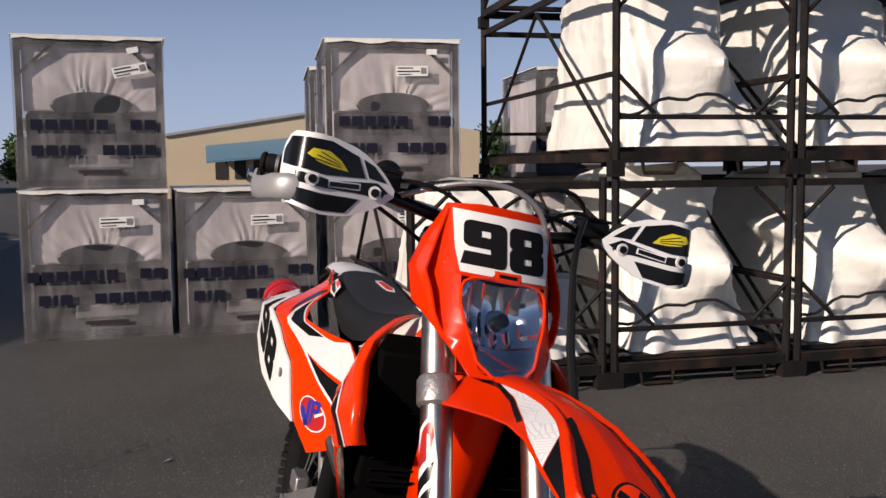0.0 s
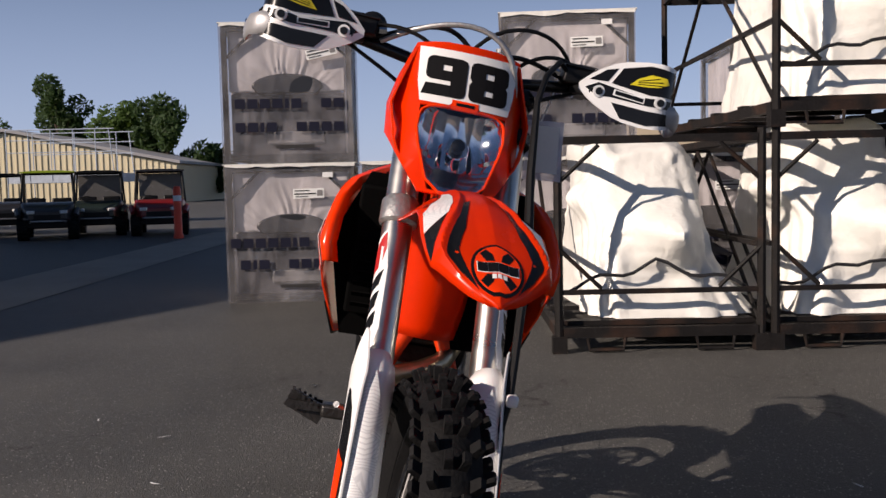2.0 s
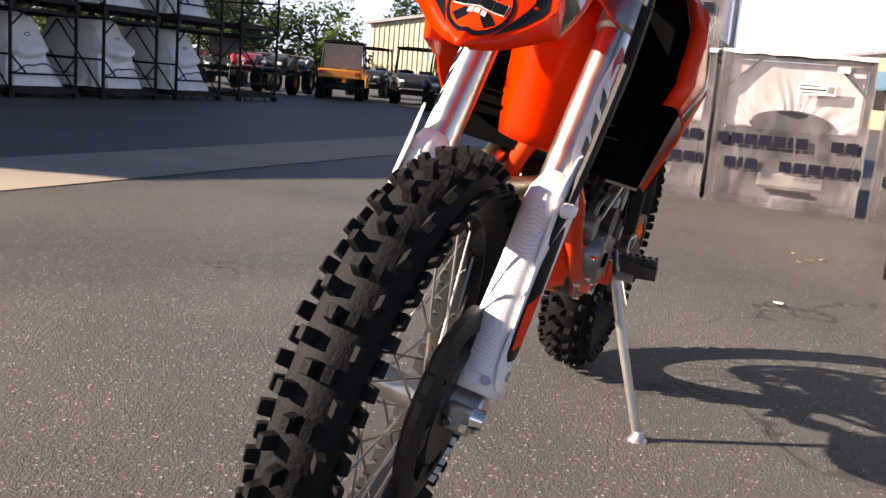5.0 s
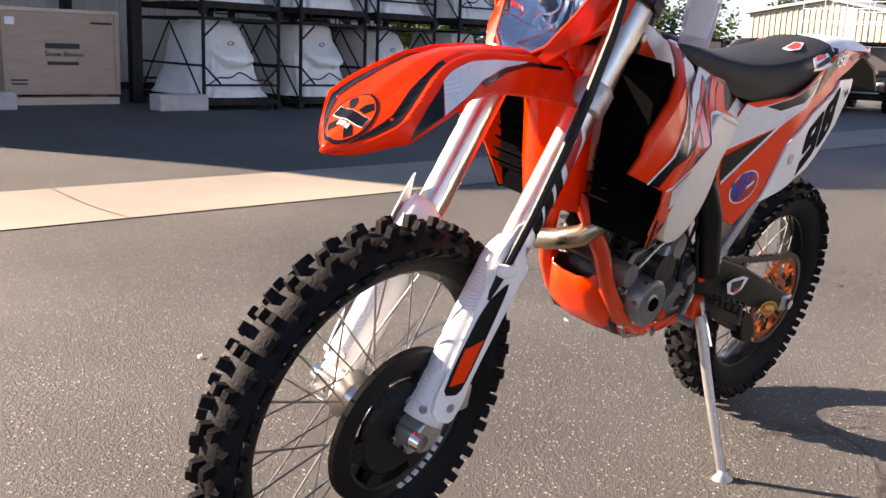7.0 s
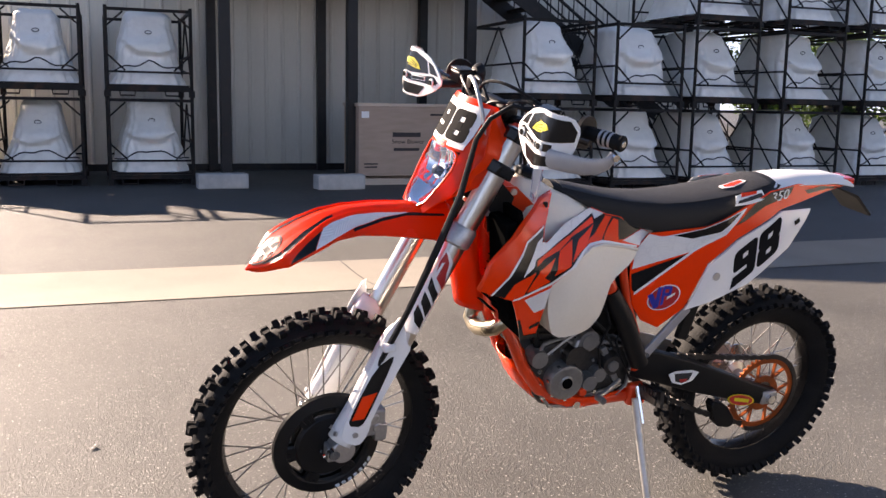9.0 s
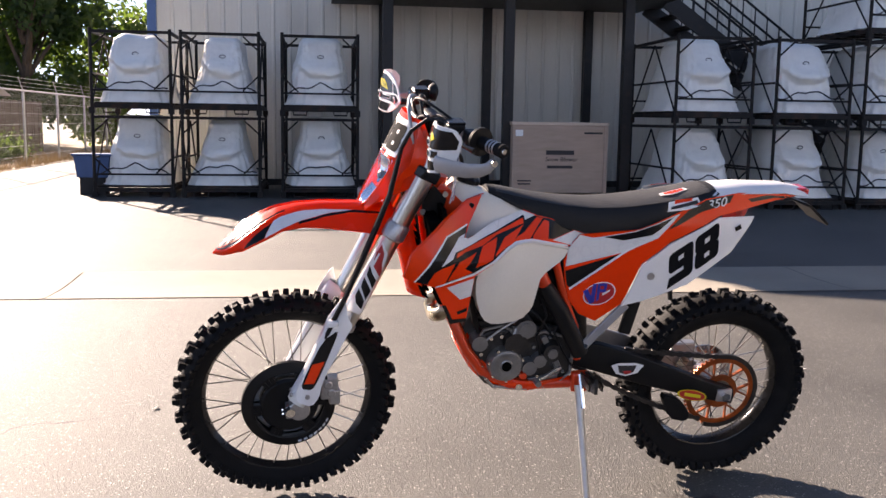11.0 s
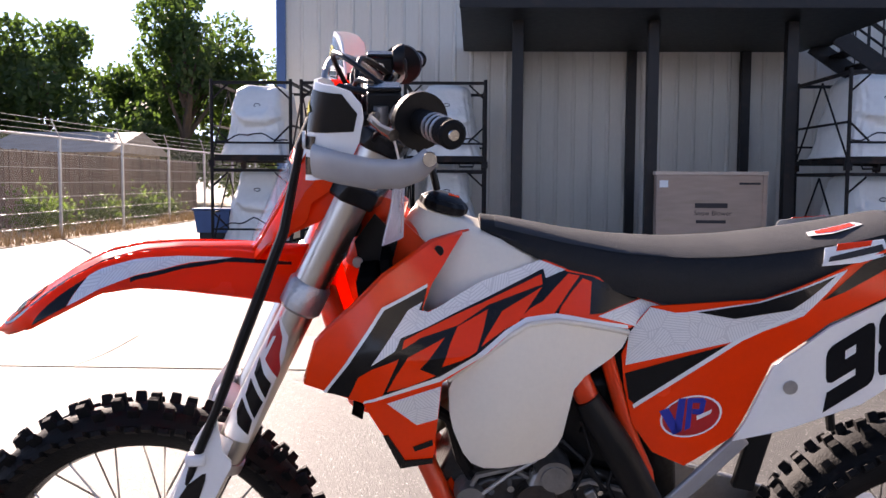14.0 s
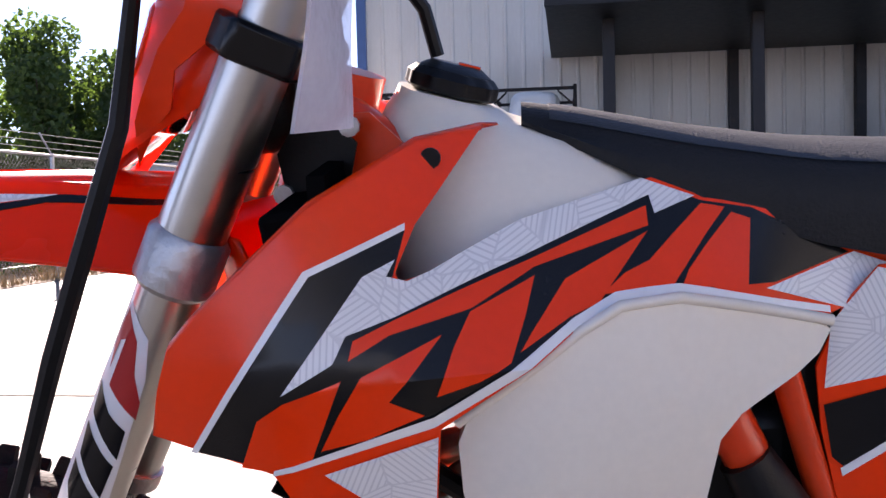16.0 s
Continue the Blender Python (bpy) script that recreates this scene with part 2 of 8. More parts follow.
# ---- mesh helpers ----
class Geo:
    """Collects vertices and faces of simple solids for one mesh."""

    def __init__(self, m=None):
        self.v, self.f, self.m = [], [], m or Matrix()

    def add(self, verts, faces):
        k = len(self.v)
        self.v += [self.m @ Vector(p) for p in verts]
        self.f += [tuple(k + i for i in face) for face in faces]
        return self

    def box(self, c, s, turn=None):
        q = [Vector((x * s[0] / 2, y * s[1] / 2, z * s[2] / 2)) for x in (-1, 1) for y in (-1, 1) for z in (-1, 1)]
        if turn is not None:
            q = [turn @ p for p in q]
        return self.add([Vector(c) + p for p in q], [(0, 1, 3, 2), (4, 6, 7, 5), (0, 4, 5, 1), (2, 3, 7, 6), (0, 2, 6, 4), (1, 5, 7, 3)])

    def beam(self, a, b, w, h=None):
        """A bar of rectangular section from a to b."""
        a, b = Vector(a), Vector(b)
        d = b - a
        q = d.to_track_quat("Z", "Y").to_matrix()
        return self.box((a + b) / 2, (w, h or w, d.length), q)

    def tube(self, pts, r, seg=10, cap=True):
        """A round bar along points; r is one radius or one per point."""
        pts = [Vector(p) for p in pts]
        rs = r if isinstance(r, (list, tuple)) else [r] * len(pts)
        verts, faces = [], []
        up = None
        for i, p in enumerate(pts):
            d = (pts[min(i + 1, len(pts) - 1)] - pts[max(i - 1, 0)]).normalized()
            if up is None:
                up = d.orthogonal().normalized()
            up = (up - d * up.dot(d)).normalized()
            side = d.cross(up)
            for k in range(seg):
                a = 2 * math.pi * k / seg
                verts.append(p + (up * math.cos(a) + side * math.sin(a)) * rs[i])
        for i in range(len(pts) - 1):
            for k in range(seg):
                j = (k + 1) % seg
                faces.append((i * seg + k, i * seg + j, (i + 1) * seg + j, (i + 1) * seg + k))
        if cap:
            faces.append(tuple(reversed(range(seg))))
            faces.append(tuple(range((len(pts) - 1) * seg, len(pts) * seg)))
        return self.add(verts, faces)

    def lathe(self, profile, c=(0, 0, 0), axis="y", seg=48, closed=False):
        """Turns (radius, along) pairs round an axis through c."""
        verts, faces = [], []
        n = len(profile)
        for k in range(seg):
            a = 2 * math.pi * k / seg
            for r, h in profile:
                x, z = r * math.cos(a), r * math.sin(a)
                verts.append(Vector(c) + Vector({"y": (x, h, z), "z": (x, z, h), "x": (h, x, z)}[axis]))
        for k in range(seg):
            j = (k + 1) % seg
            for i in range(n if closed else n - 1):
                i2 = (i + 1) % n
                faces.append((k * n + i, k * n + i2, j * n + i2, j * n + i))
        return self.add(verts, faces)

    def prism(self, outline, y0, y1):
        """A flat plate: an outline in x and z, from y0 to y1."""
        n = len(outline)
        verts = [(x, y0, z) for x, z in outline] + [(x, y1, z) for x, z in outline]
        faces = [tuple(range(n)), tuple(reversed(range(n, 2 * n)))]
        faces += [(i, i + n, (i + 1) % n + n, (i + 1) % n) for i in range(n)]
        return self.add(verts, faces)

    def loft(self, rings, cap=True):
        """Joins rings of equally many points."""
        n = len(rings[0])
        verts = [p for ring in rings for p in ring]
        faces = []
        for i in range(len(rings) - 1):
            for k in range(n):
                j = (k + 1) % n
                faces.append((i * n + k, i * n + j, (i + 1) * n + j, (i + 1) * n + k))
        if cap:
            faces.append(tuple(reversed(range(n))))
            faces.append(tuple(range((len(rings) - 1) * n, len(rings) * n)))
        return self.add(verts, faces)

    def mesh(self, name, material, smooth=38.0):
        me = bpy.data.meshes.new(name)
        me.from_pydata([tuple(p) for p in self.v], [], self.f)
        bm = bmesh.new()
        bm.from_mesh(me)
        bmesh.ops.recalc_face_normals(bm, faces=bm.faces)
        bm.to_mesh(me)
        bm.free()
        if material:
            me.materials.append(material)
        if smooth:
            me.polygons.foreach_set("use_smooth", [True] * len(me.polygons))
            me.set_sharp_from_angle(angle=radians(smooth))
        return me


def part(name, geo, material, parent, label="", smooth=38.0, bevel=0.0):
    """One mesh object under a thing or a part."""
    ob = new(name, geo if isinstance(geo, bpy.types.Mesh) else geo.mesh(name, material, smooth))
    ob.parent = parent
    if bevel:
        b = ob.modifiers.new("edges", "BEVEL")
        b.width, b.segments, b.limit_method, b.angle_limit = bevel, 2, "ANGLE", radians(50)
    return tagged(ob, label)


def thing(name, m=None, label="", category="", group="", kind=""):
    ob = new(name)
    ob.empty_display_size = 0.1
    if m is not None:
        ob.matrix_world = m
    return tagged(ob, label, category, group, kind)


def solid(name, geo, material, label="", category="", group="", kind="", smooth=38.0, bevel=0.0, m=None):
    """A thing that is one mesh."""
    ob = part(name, geo, material, None, "", smooth, bevel)
    if m is not None:
        ob.matrix_world = m
    return tagged(ob, label, category, group, kind)


def lump(x, y, z, s=1.0, seed=0.0):
    return noise.noise(Vector((x * s + seed * 7.3, y * s - seed * 3.1, z * s + seed)))

# ---- ground ----
def ground_z(x, y):
    """Nearly level yard that dips into a shallow concrete gutter."""
    z = 0.018 * math.exp(-((x - 0.7) / 1.3) ** 2 - (y / 0.9) ** 2)
    z -= 0.03 * math.exp(-((y - 4.1) / 0.6) ** 2)
    return z


def sheet(xs, ys, lift=0.0):
    g = Geo()
    nx, ny = len(xs), len(ys)
    g.add([(x, y, ground_z(x, y) + lift) for x in xs for y in ys],
          [(i * ny + j, (i + 1) * ny + j, (i + 1) * ny + j + 1, i * ny + j + 1) for i in range(nx - 1) for j in range(ny - 1)])
    return g


def steps(far, near, d):
    k = int(near * 2 / d)
    return [-far, -far / 3, -far / 9] + [-near + i * d for i in range(k + 1)] + [far / 9, far / 3, far]


xs, ys = steps(600, 8, 0.25), steps(600, 8, 0.2)
solid("ground", sheet(xs, ys), M_ASPHALT, "worn dark grey asphalt yard with fine cracks", "ground", kind="structure")
slab_x = [-14 + 3.05 * i for i in range(12)]
gutter = thing("gutter", label="pale concrete drainage gutter strip across the asphalt", category="gutter", kind="structure")
for i, x0 in enumerate(slab_x[:-1]):
    part("slab", sheet([x0 + 0.006 + (3.038 * k / 6) for k in range(7)], [3.56 + 1.17 * k / 6 for k in range(7)], 0.006), M_GUTTER, gutter)

# ---- steel building with landing and stairs ----
BX0, BX1, BY, EAVE, RIDGE = -2.85, 12.4, 15.0, 6.5, 9.9
BMID = (BX0 + BX1) / 2


def siding(x0, x1, z0, top, y, face=-1):
    """Ribbed metal sheet: narrow raised ribs every 0.3 m; top(x) gives its upper edge."""
    g = Geo()
    x = x0
    while x < x1 - 0.01:
        e = min(x + 0.305, x1)
        prof = [(x, 0), (x + 0.02, 0.022), (x + 0.055, 0.022), (x + 0.075, 0), (e, 0)]
        prof = [(min(a, x1), b) for a, b in prof]
        for (xa, ya), (xb, yb) in zip(prof, prof[1:]):
            if xb > xa:
                g.add([(xa, y + face * ya, z0), (xb, y + face * yb, z0), (xb, y + face * yb, top(xb)), (xa, y + face * ya, top(xa))], [(0, 1, 2, 3)])
        x = e
    return g


def rake(x):
    return EAVE + (RIDGE - EAVE) * (1 - abs(x - BMID) / (BMID - BX0))


house = thing("steel_building", label="beige ribbed metal warehouse with gable end", category="building", kind="structure")
part("wall", siding(BX0, BX1, 0.12, rake, BY), M_SIDING, house, smooth=0)
core = Geo()
core.add([(x, y, z) for y in (BY + 0.03, BY + 30) for x, z in ((BX0, 0), (BX1, 0), (BX1, EAVE), (BMID, RIDGE), (BX0, EAVE))],
         [(0, 1, 2, 3, 4), (9, 8, 7, 6, 5), (0, 5, 6, 1), (1, 6, 7, 2), (4, 9, 5, 0)])
part("wall", core, M_SIDING, house, smooth=0)
roof = Geo()
for sx in (-1, 1):
    xe = BMID + sx * (BMID - BX0 + 0.25)
    roof.add([(BMID, BY - 0.2, RIDGE + 0.12), (xe, BY - 0.2, EAVE), (xe, BY + 30, EAVE), (BMID, BY + 30, RIDGE + 0.12),
              (BMID, BY - 0.2, RIDGE + 0.02), (xe, BY - 0.2, EAVE - 0.1), (xe, BY + 30, EAVE - 0.1), (BMID, BY + 30, RIDGE + 0.02)],
             [(0, 1, 2, 3), (7, 6, 5, 4), (0, 4, 5, 1), (1, 5, 6, 2), (2, 6, 7, 3)])
part("roof", roof, M_ROOF, house, smooth=0)
part("corner_trim", Geo().box((BX0 - 0.02, BY - 0.04, 3.25), (0.16, 0.12, 6.5)), M_BLUETRIM, house, "blue corner trim")
part("base_flashing", Geo().box((BMID, BY - 0.03, 0.06), (BX1 - BX0 - 0.3, 0.08, 0.12)), M_BLACKSTEEL, house)

landing = thing("stair_landing", label="black steel landing platform on posts with outside stairs", category="stairs", kind="structure")
LX0, LX1, LY0, LF = 0.40, 6.35, 11.75, 10.7
part("deck", Geo().box(((LX0 + LX1) / 2, (LF + BY) / 2 - 0.03, 3.46), (LX1 - LX0, BY - LF - 0.06, 0.1)), M_BLACKSTEEL, landing, smooth=0)
part("beam", Geo().box(((LX0 + LX1) / 2, LF + 0.06, 3.54), (LX1 - LX0 + 0.02, 0.14, 0.24)), M_BLACKSTEEL, landing)
for x, y in ((1.37, BY - 0.14), (3.37, BY - 0.14), (5.36, BY - 0.14), (1.22, LY0), (3.155, LY0), (5.12, LY0)):
    part("column", Geo().box((x, y, 1.705), (0.16, 0.16, 3.41)), M_BLACKSTEEL, landing, bevel=0.008)
LY0 = 13.2
S0, S1 = (6.35, 3.55), (11.6, -0.15)
for y in (LY0 + 0.1, LY0 + 1.2):
    part("stringer", Geo().beam((S0[0], y, S0[1] - 0.1), (S1[0], y, S1[1]), 0.06, 0.28), M_BLACKSTEEL, landing)
for k in range(19):
    f0 = (k + 0.5) / 19
    part("step", Geo().box((S0[0] + (S1[0] - S0[0]) * f0, LY0 + 0.65, S0[1] + (S1[1] - S0[1]) * f0), (0.27, 1.04, 0.04)), M_BLACKSTEEL, landing)
for y in (LY0 + 0.1, LY0 + 1.2):
    for dz in (0.45, 0.72, 1.0):
        part("handrail", Geo().tube([(S0[0], y, S0[1] + dz), (S1[0], y, S1[1] + dz)], 0.022, 6), M_BLACKSTEEL, landing)
    for k in range(23):
        f0 = k / 22
        x, z = S0[0] + (S1[0] - S0[0]) * f0, S0[1] + (S1[1] - S0[1]) * f0
        part("baluster", Geo().tube([(x, y, z), (x, y, z + 1.0)], 0.014, 5), M_BLACKSTEEL, landing)
for dz in (0.5, 1.0):
    part("handrail", Geo().tube([(LX0, LF + 0.1, S0[1] + dz), (LX1, LF + 0.1, S0[1] + dz)], 0.022, 6), M_BLACKSTEEL, landing)
for k in range(16):
    x = LX0 + k * (LX1 - LX0) / 15
    part("baluster", Geo().tube([(x, LF + 0.1, 3.55), (x, LF + 0.1, 4.55)], 0.014, 5), M_BLACKSTEEL, landing)

# ---- steel cages with wrapped machines ----
def cage(w=1.24, d=2.0, h=1.28):
    """A steel shipping cage, its front at y = 0, its corner at x = 0."""
    c = thing("steel_cage", label="dark rusty steel tube shipping cage", category="cage", group="stacked steel cages")
    r = 0.026
    for x in (r, w - r):
        for y in (r, d - r):
            part("post", Geo().tube([(x, y, 0.0), (x, y, h + 0.02)], r, 8), M_RUST, c)
            part("foot", Geo().box((x, y, 0.05), (0.085, 0.085, 0.1)), M_RUST, c)
    for y in (r, d - r):
        for z, t in ((h - 0.03, 0.045), (0.12, 0.06), (0.36, 0.03)):
            part("rail", Geo().box((w / 2, y, z), (w - 0.1, t * 0.8, t)), M_RUST, c)
    for x in (r, w - r):
        for z, t in ((h - 0.03, 0.045), (0.12, 0.06), (0.62, 0.03)):
            part("rail", Geo().box((x, d / 2, z), (t * 0.8, d - 0.1, t)), M_RUST, c)
        part("brace", Geo().tube([(x, 0.06, 0.16), (x, d * 0.5, h - 0.08)], 0.014, 6), M_RUST, c)
        part("brace", Geo().tube([(x, d - 0.06, 0.16), (x, d * 0.5, h - 0.08)], 0.014, 6), M_RUST, c)
    for x, s in ((r, 1), (w - r, -1)):
        part("brace", Geo().tube([(x, r, h - 0.28), (x + s * 0.24, r, h - 0.06)], 0.014, 6), M_RUST, c)
        part("brace", Geo().tube([(x, r - 0.01, 0.62), (x + s * 0.25, r - 0.01, 0.38)], 0.014, 6), M_RUST, c)
    for k in range(5):
        part("slat", Geo().box((w / 2, 0.14 + k * (d - 0.28) / 4, 0.165), (w - 0.1, 0.1, 0.03)), M_RUST, c)
    for x in (0.3, w - 0.3):
        part("fork_pocket", Geo().tube([(x - 0.11, 0.0, 0.09), (x - 0.1, 0.0, 0.02), (x + 0.1, 0.0, 0.02), (x + 0.11, 0.0, 0.09)], 0.012, 6), M_RUST, c)
    return c


def wrapped(seed, w=1.1, d=1.85, h=1.1, top=0.62, left=1.0, nose=0.0, beak=0.0):
    """A machine under white shrink wrap: broad skirt, sloping nose, narrow top."""
    c = thing("wrapped_machine", label="machine under taut white shrink wrap with a black strap", category="wrapped vehicle", group="wrapped machines in cages")
    g, rings, n, rows = Geo(), [], (128 if nose else 96), (54 if nose else 48)
    for i in range(rows):
        f0 = i / (rows - 1)
        z = h * f0
        flare = (1 - f0) ** 1.6
        ww = (w / 2) * (top + (1 - top) * flare) * (1.0 if f0 < 0.93 else 1 - (f0 - 0.93) * 3.2)
        yf = 0.03 + (0.30 - 0.30 * flare) + (0.25 * max(0, f0 - 0.55))
        yb = d - 0.05 - 0.2 * (1 - flare)
        if f0 > 0.93:
            yf, yb = yf + (f0 - 0.93) * 2.2, yb - (f0 - 0.93) * 2.2
        ring = []
        for k in range(n):
            a = 2 * math.pi * k / n
            ca, sa = math.cos(a), math.sin(a)
            e = 0.42
            if nose and ca > 0:
                ww = (w / 2) * (top + (1.12 - top) * (1 - f0) ** 2.6) * (1.0 if f0 < 0.93 else 1 - (f0 - 0.93) * 3.2)
            wide = ww if ca > 0 else ww * left + (w / 2) * top * (1 - left)
            x = wide * math.copysign(abs(ca) ** e, ca)
            y = (yf + yb) / 2 + (yb - yf) / 2 * math.copysign(abs(sa) ** e, sa)
            bulge = 0.09 * math.exp(-((f0 - 0.52) / 0.1) ** 2) * max(0, -sa) ** 2 * math.exp(-(x / 0.22) ** 2)
            bulge += nose * math.exp(-((f0 - 0.45) / 0.16) ** 2 - ((x - 0.12) / 0.16) ** 2) * max(0, -sa)
            fold = 0.055 * lump(x * 2.2, y * 1.2, z * 1.5, 1.4, seed) + 0.016 * lump(x * 9, y * 5, z * 2.5, 1.5, seed + 3)
            fold += 0.016 * (1 - f0) * math.sin(a * 17 + seed * 5 + 3 * lump(x, y, z, 2, seed))
            if not nose:
                # the bonnet's lower lip overhangs the skirt, rising to the sides
                edge_at = 0.36 + 0.30 * (abs(x - 0.08 * math.sin(seed * 5)) / (w / 2)) ** 1.6 + 0.05 * lump(x * 3, 0, seed, 1.3, seed)
                bulge += 0.12 * max(0.0, min(1.0, (f0 - edge_at) / 0.05)) * max(0.0, 1 - (f0 - edge_at) / 0.5) * max(0.0, -sa) ** 0.5
                wave = 2.5 * lump(x * 3, y * 3, z * 3, 1.2, seed + 5)
                fold += 0.010 * (1 - abs(math.sin(x * 9 + z * 5 + wave * 2))) ** 4 - 0.012 * (1 - abs(math.sin(x * 5 - z * 8 + y * 3 + wave * 1.5))) ** 5
            if nose:
                wave = 2.5 * lump(x * 3, y * 3, z * 3, 1.2, seed + 5)
                crease = (1 - abs(math.sin(x * 13 + z * 4 + wave * 2))) ** 4 * 0.5 + (1 - abs(math.sin(x * 5 - z * 9 + y * 3 + wave * 1.5))) ** 5 * 0.7
                gather = (1 - abs(math.sin(x * 26 + wave * 3))) ** 2 * math.exp(-((f0 - 0.24) / 0.13) ** 2 - ((x - 0.1) / 0.22) ** 2)
                fold += 0.014 * crease - 0.03 * gather
                if ca < 0:
                    x -= beak * math.exp(-((f0 - 0.66) / 0.10) ** 2 - ((y - 0.55) / 0.28) ** 2)
            ring.append((x * (1 + fold / 0.4) + w / 2, y - bulge + fold * math.copysign(1, sa), z + ((0.02 * lump(x, y, 0, 4, seed) + (0.10 * f0 ** 3 * lump(x * 3, y, 1, 1.6, seed + 8) if nose else 0)) if i else 0)))
        rings.append(ring)
    g.loft(rings)
    part("cover", g, M_WRAP, c, smooth=60)
    strap = [(w / 2 + (w / 2) * u * 0.98, 0.015 + 0.04 * (1 - abs(u)), 0.19 + 0.14 * (1 - abs(u)) + 0.025 * math.sin(u * 9 + seed * 4)) for u in [-1 + k / 8 for k in range(17)]]
    part("strap", Geo().tube(strap, 0.011, 6), M_STRAP, c)
    if nose:
        return c
    ov = [(w / 2 + 0.048 * math.cos(a) + 0.02 * math.sin(seed * 9), 0.262, h * 0.7 + 0.024 * math.sin(a)) for a in [k * math.pi / 6 for k in range(12)]]
    mark = Geo().tube(ov + ov[:1], 0.006, 5, cap=False)
    part("logo_ring", mark, M_INK, c)
    return c


def stack(cells, seed0=1.0):
    """Cages and machines for (pose, machine?) cells."""
    global CAGE, MACHINES
    for k, (m, full) in enumerate(cells):
        copy_thing(CAGE, m)
        if full:
            copy_thing(MACHINES[(k * 2 + int(seed0)) % len(MACHINES)], m @ pose(0.07, 0.08, 0.185))


CAGE = cage()
MACHINES = [wrapped(0.3), wrapped(1.7, top=0.55, h=1.06), wrapped(2.9, top=0.68, h=1.08), wrapped(4.4, top=0.58, h=1.1), wrapped(6.1, top=0.5, h=1.04)]
BAGS = [wrapped(7.7, top=0.74, h=1.12, left=0.15, nose=0.26), wrapped(9.2, top=0.62, h=1.14, left=0.4, nose=0.30, beak=0.24), wrapped(11.3, top=0.66, h=1.08, left=0.2, nose=0.24, beak=0.12)]
H = 1.30
cells = []
for x in (-3.35, -2.0, -0.45):
    for lv in range(2):
        cells.append((pose(x, 12.0, lv * H), True))
stack(cells, 0)
cells = []
for x in (5.35, 6.92, 8.35):
    for lv in range(2):
        cells.append((pose(x, 10.2, lv * H - 0.02), True))
for x in (10.1, 11.8, 13.58):
    for lv in range(3 if x < 12 else 2):
        cells.append((pose(x, 10.2, lv * H - 0.02), x < 12))
cells.append((pose(8.35, 10.2, 2 * H - 0.02), True))
stack(cells, 1)
RA = pose(3.95, -0.93, 0, 0, 0, -91.5)
SHORT, CAGE, YARD, MACHINES = CAGE, cage(d=2.95), MACHINES, BAGS
cells = []
for k in range(5):
    for lv in range(3 if k else 1):
        cells.append((RA @ pose(k * 1.27, 0, lv * H), lv < 2))
stack(cells, 2)
for o in (SHORT, CAGE, *YARD, *BAGS):
    for q in (*o.children_recursive, o):
        bpy.data.objects.remove(q)

# ---- plywood crate and kerb blocks ----
crate = thing("plywood_crate", pose(3.2, 11.5, 0), "large pale plywood shipping crate with printed lettering", "crate")
part("board", Geo().box((0.78, 0.45, 0.68), (1.56, 0.9, 1.08)), M_CARTON, crate, bevel=0.006)
part("lid", Geo().box((0.78, 0.45, 1.245), (1.6, 0.94, 0.05)), M_CARTON_TOP, crate, bevel=0.005)
for y in (0.06, 0.45, 0.84):
    part("skid", Geo().box((0.78, y, 0.05), (1.56, 0.09, 0.1)), M_CARTON_TOP, crate)
for x in (0.03, 1.53):
    part("batten", Geo().box((x, -0.012, 0.68), (0.06, 0.024, 1.08)), M_CARTON, crate)


def words(text, size, m, material, name, parent, label="", depth=0.002, align="LEFT", stretch=1.0, shear=0.0):
    """Lettering from the built-in font, as a mesh."""
    cu = bpy.data.curves.new("lettering", "FONT")
    cu.body, cu.size, cu.extrude, cu.align_x, cu.shear = text, size, depth, align, shear
    tmp = bpy.data.objects.new("lettering", cu)
    scene.collection.objects.link(tmp)
    bpy.context.view_layer.update()
    me = bpy.data.meshes.new_from_object(tmp.evaluated_get(bpy.context.evaluated_depsgraph_get()))
    bpy.data.objects.remove(tmp)
    me.transform(m @ Matrix.Diagonal((stretch, 1, 1, 1)))
    me.materials.clear()
    me.materials.append(material)
    ob = new(name, me)
    ob.parent = parent
    return tagged(ob, label)


UP = Matrix.Rotation(radians(90), 4, "X")
M_BOXINK = mat("dark_box_print", (0.035, 0.026, 0.024), 0.7, vary=0.2, scale=12)
part("brand_bar", Geo().box((0.78, -0.006, 0.785), (0.46, 0.008, 0.07)), M_BOXINK, crate)
words("Snow Blower", 0.098, pose(0.54, -0.004, 0.645) @ UP, M_BOXINK, "lettering", crate)
part("text_bar", Geo().box((0.78, -0.006, 0.555), (0.42, 0.008, 0.045)), M_BOXINK, crate)
part("text_bar", Geo().box((1.32, -0.006, 1.1), (0.3, 0.008, 0.03)), M_INK, crate)
part("text_bar", Geo().box((0.2, -0.006, 0.33), (0.22, 0.008, 0.02)), M_INK, crate)
part("text_bar", Geo().box((0.2, -0.006, 0.28), (0.2, 0.008, 0.02)), M_INK, crate)
part("label", Geo().box((0.1, -0.03, 1.09), (0.12, 0.006, 0.1)), M_PAPER, crate, "white paper label")
for x, y in ((1.1, 11.3), (2.75, 10.9), (5.05, 10.3)):
    solid("kerb_block", Geo().box((0, 0, 0.11), (0.72, 0.3, 0.22)), M_BLOCK, "rough pale concrete kerb block on asphalt", "concrete block", "concrete blocks", bevel=0.02, m=pose(x + 0.0, y, 0, 0, 0, 2))

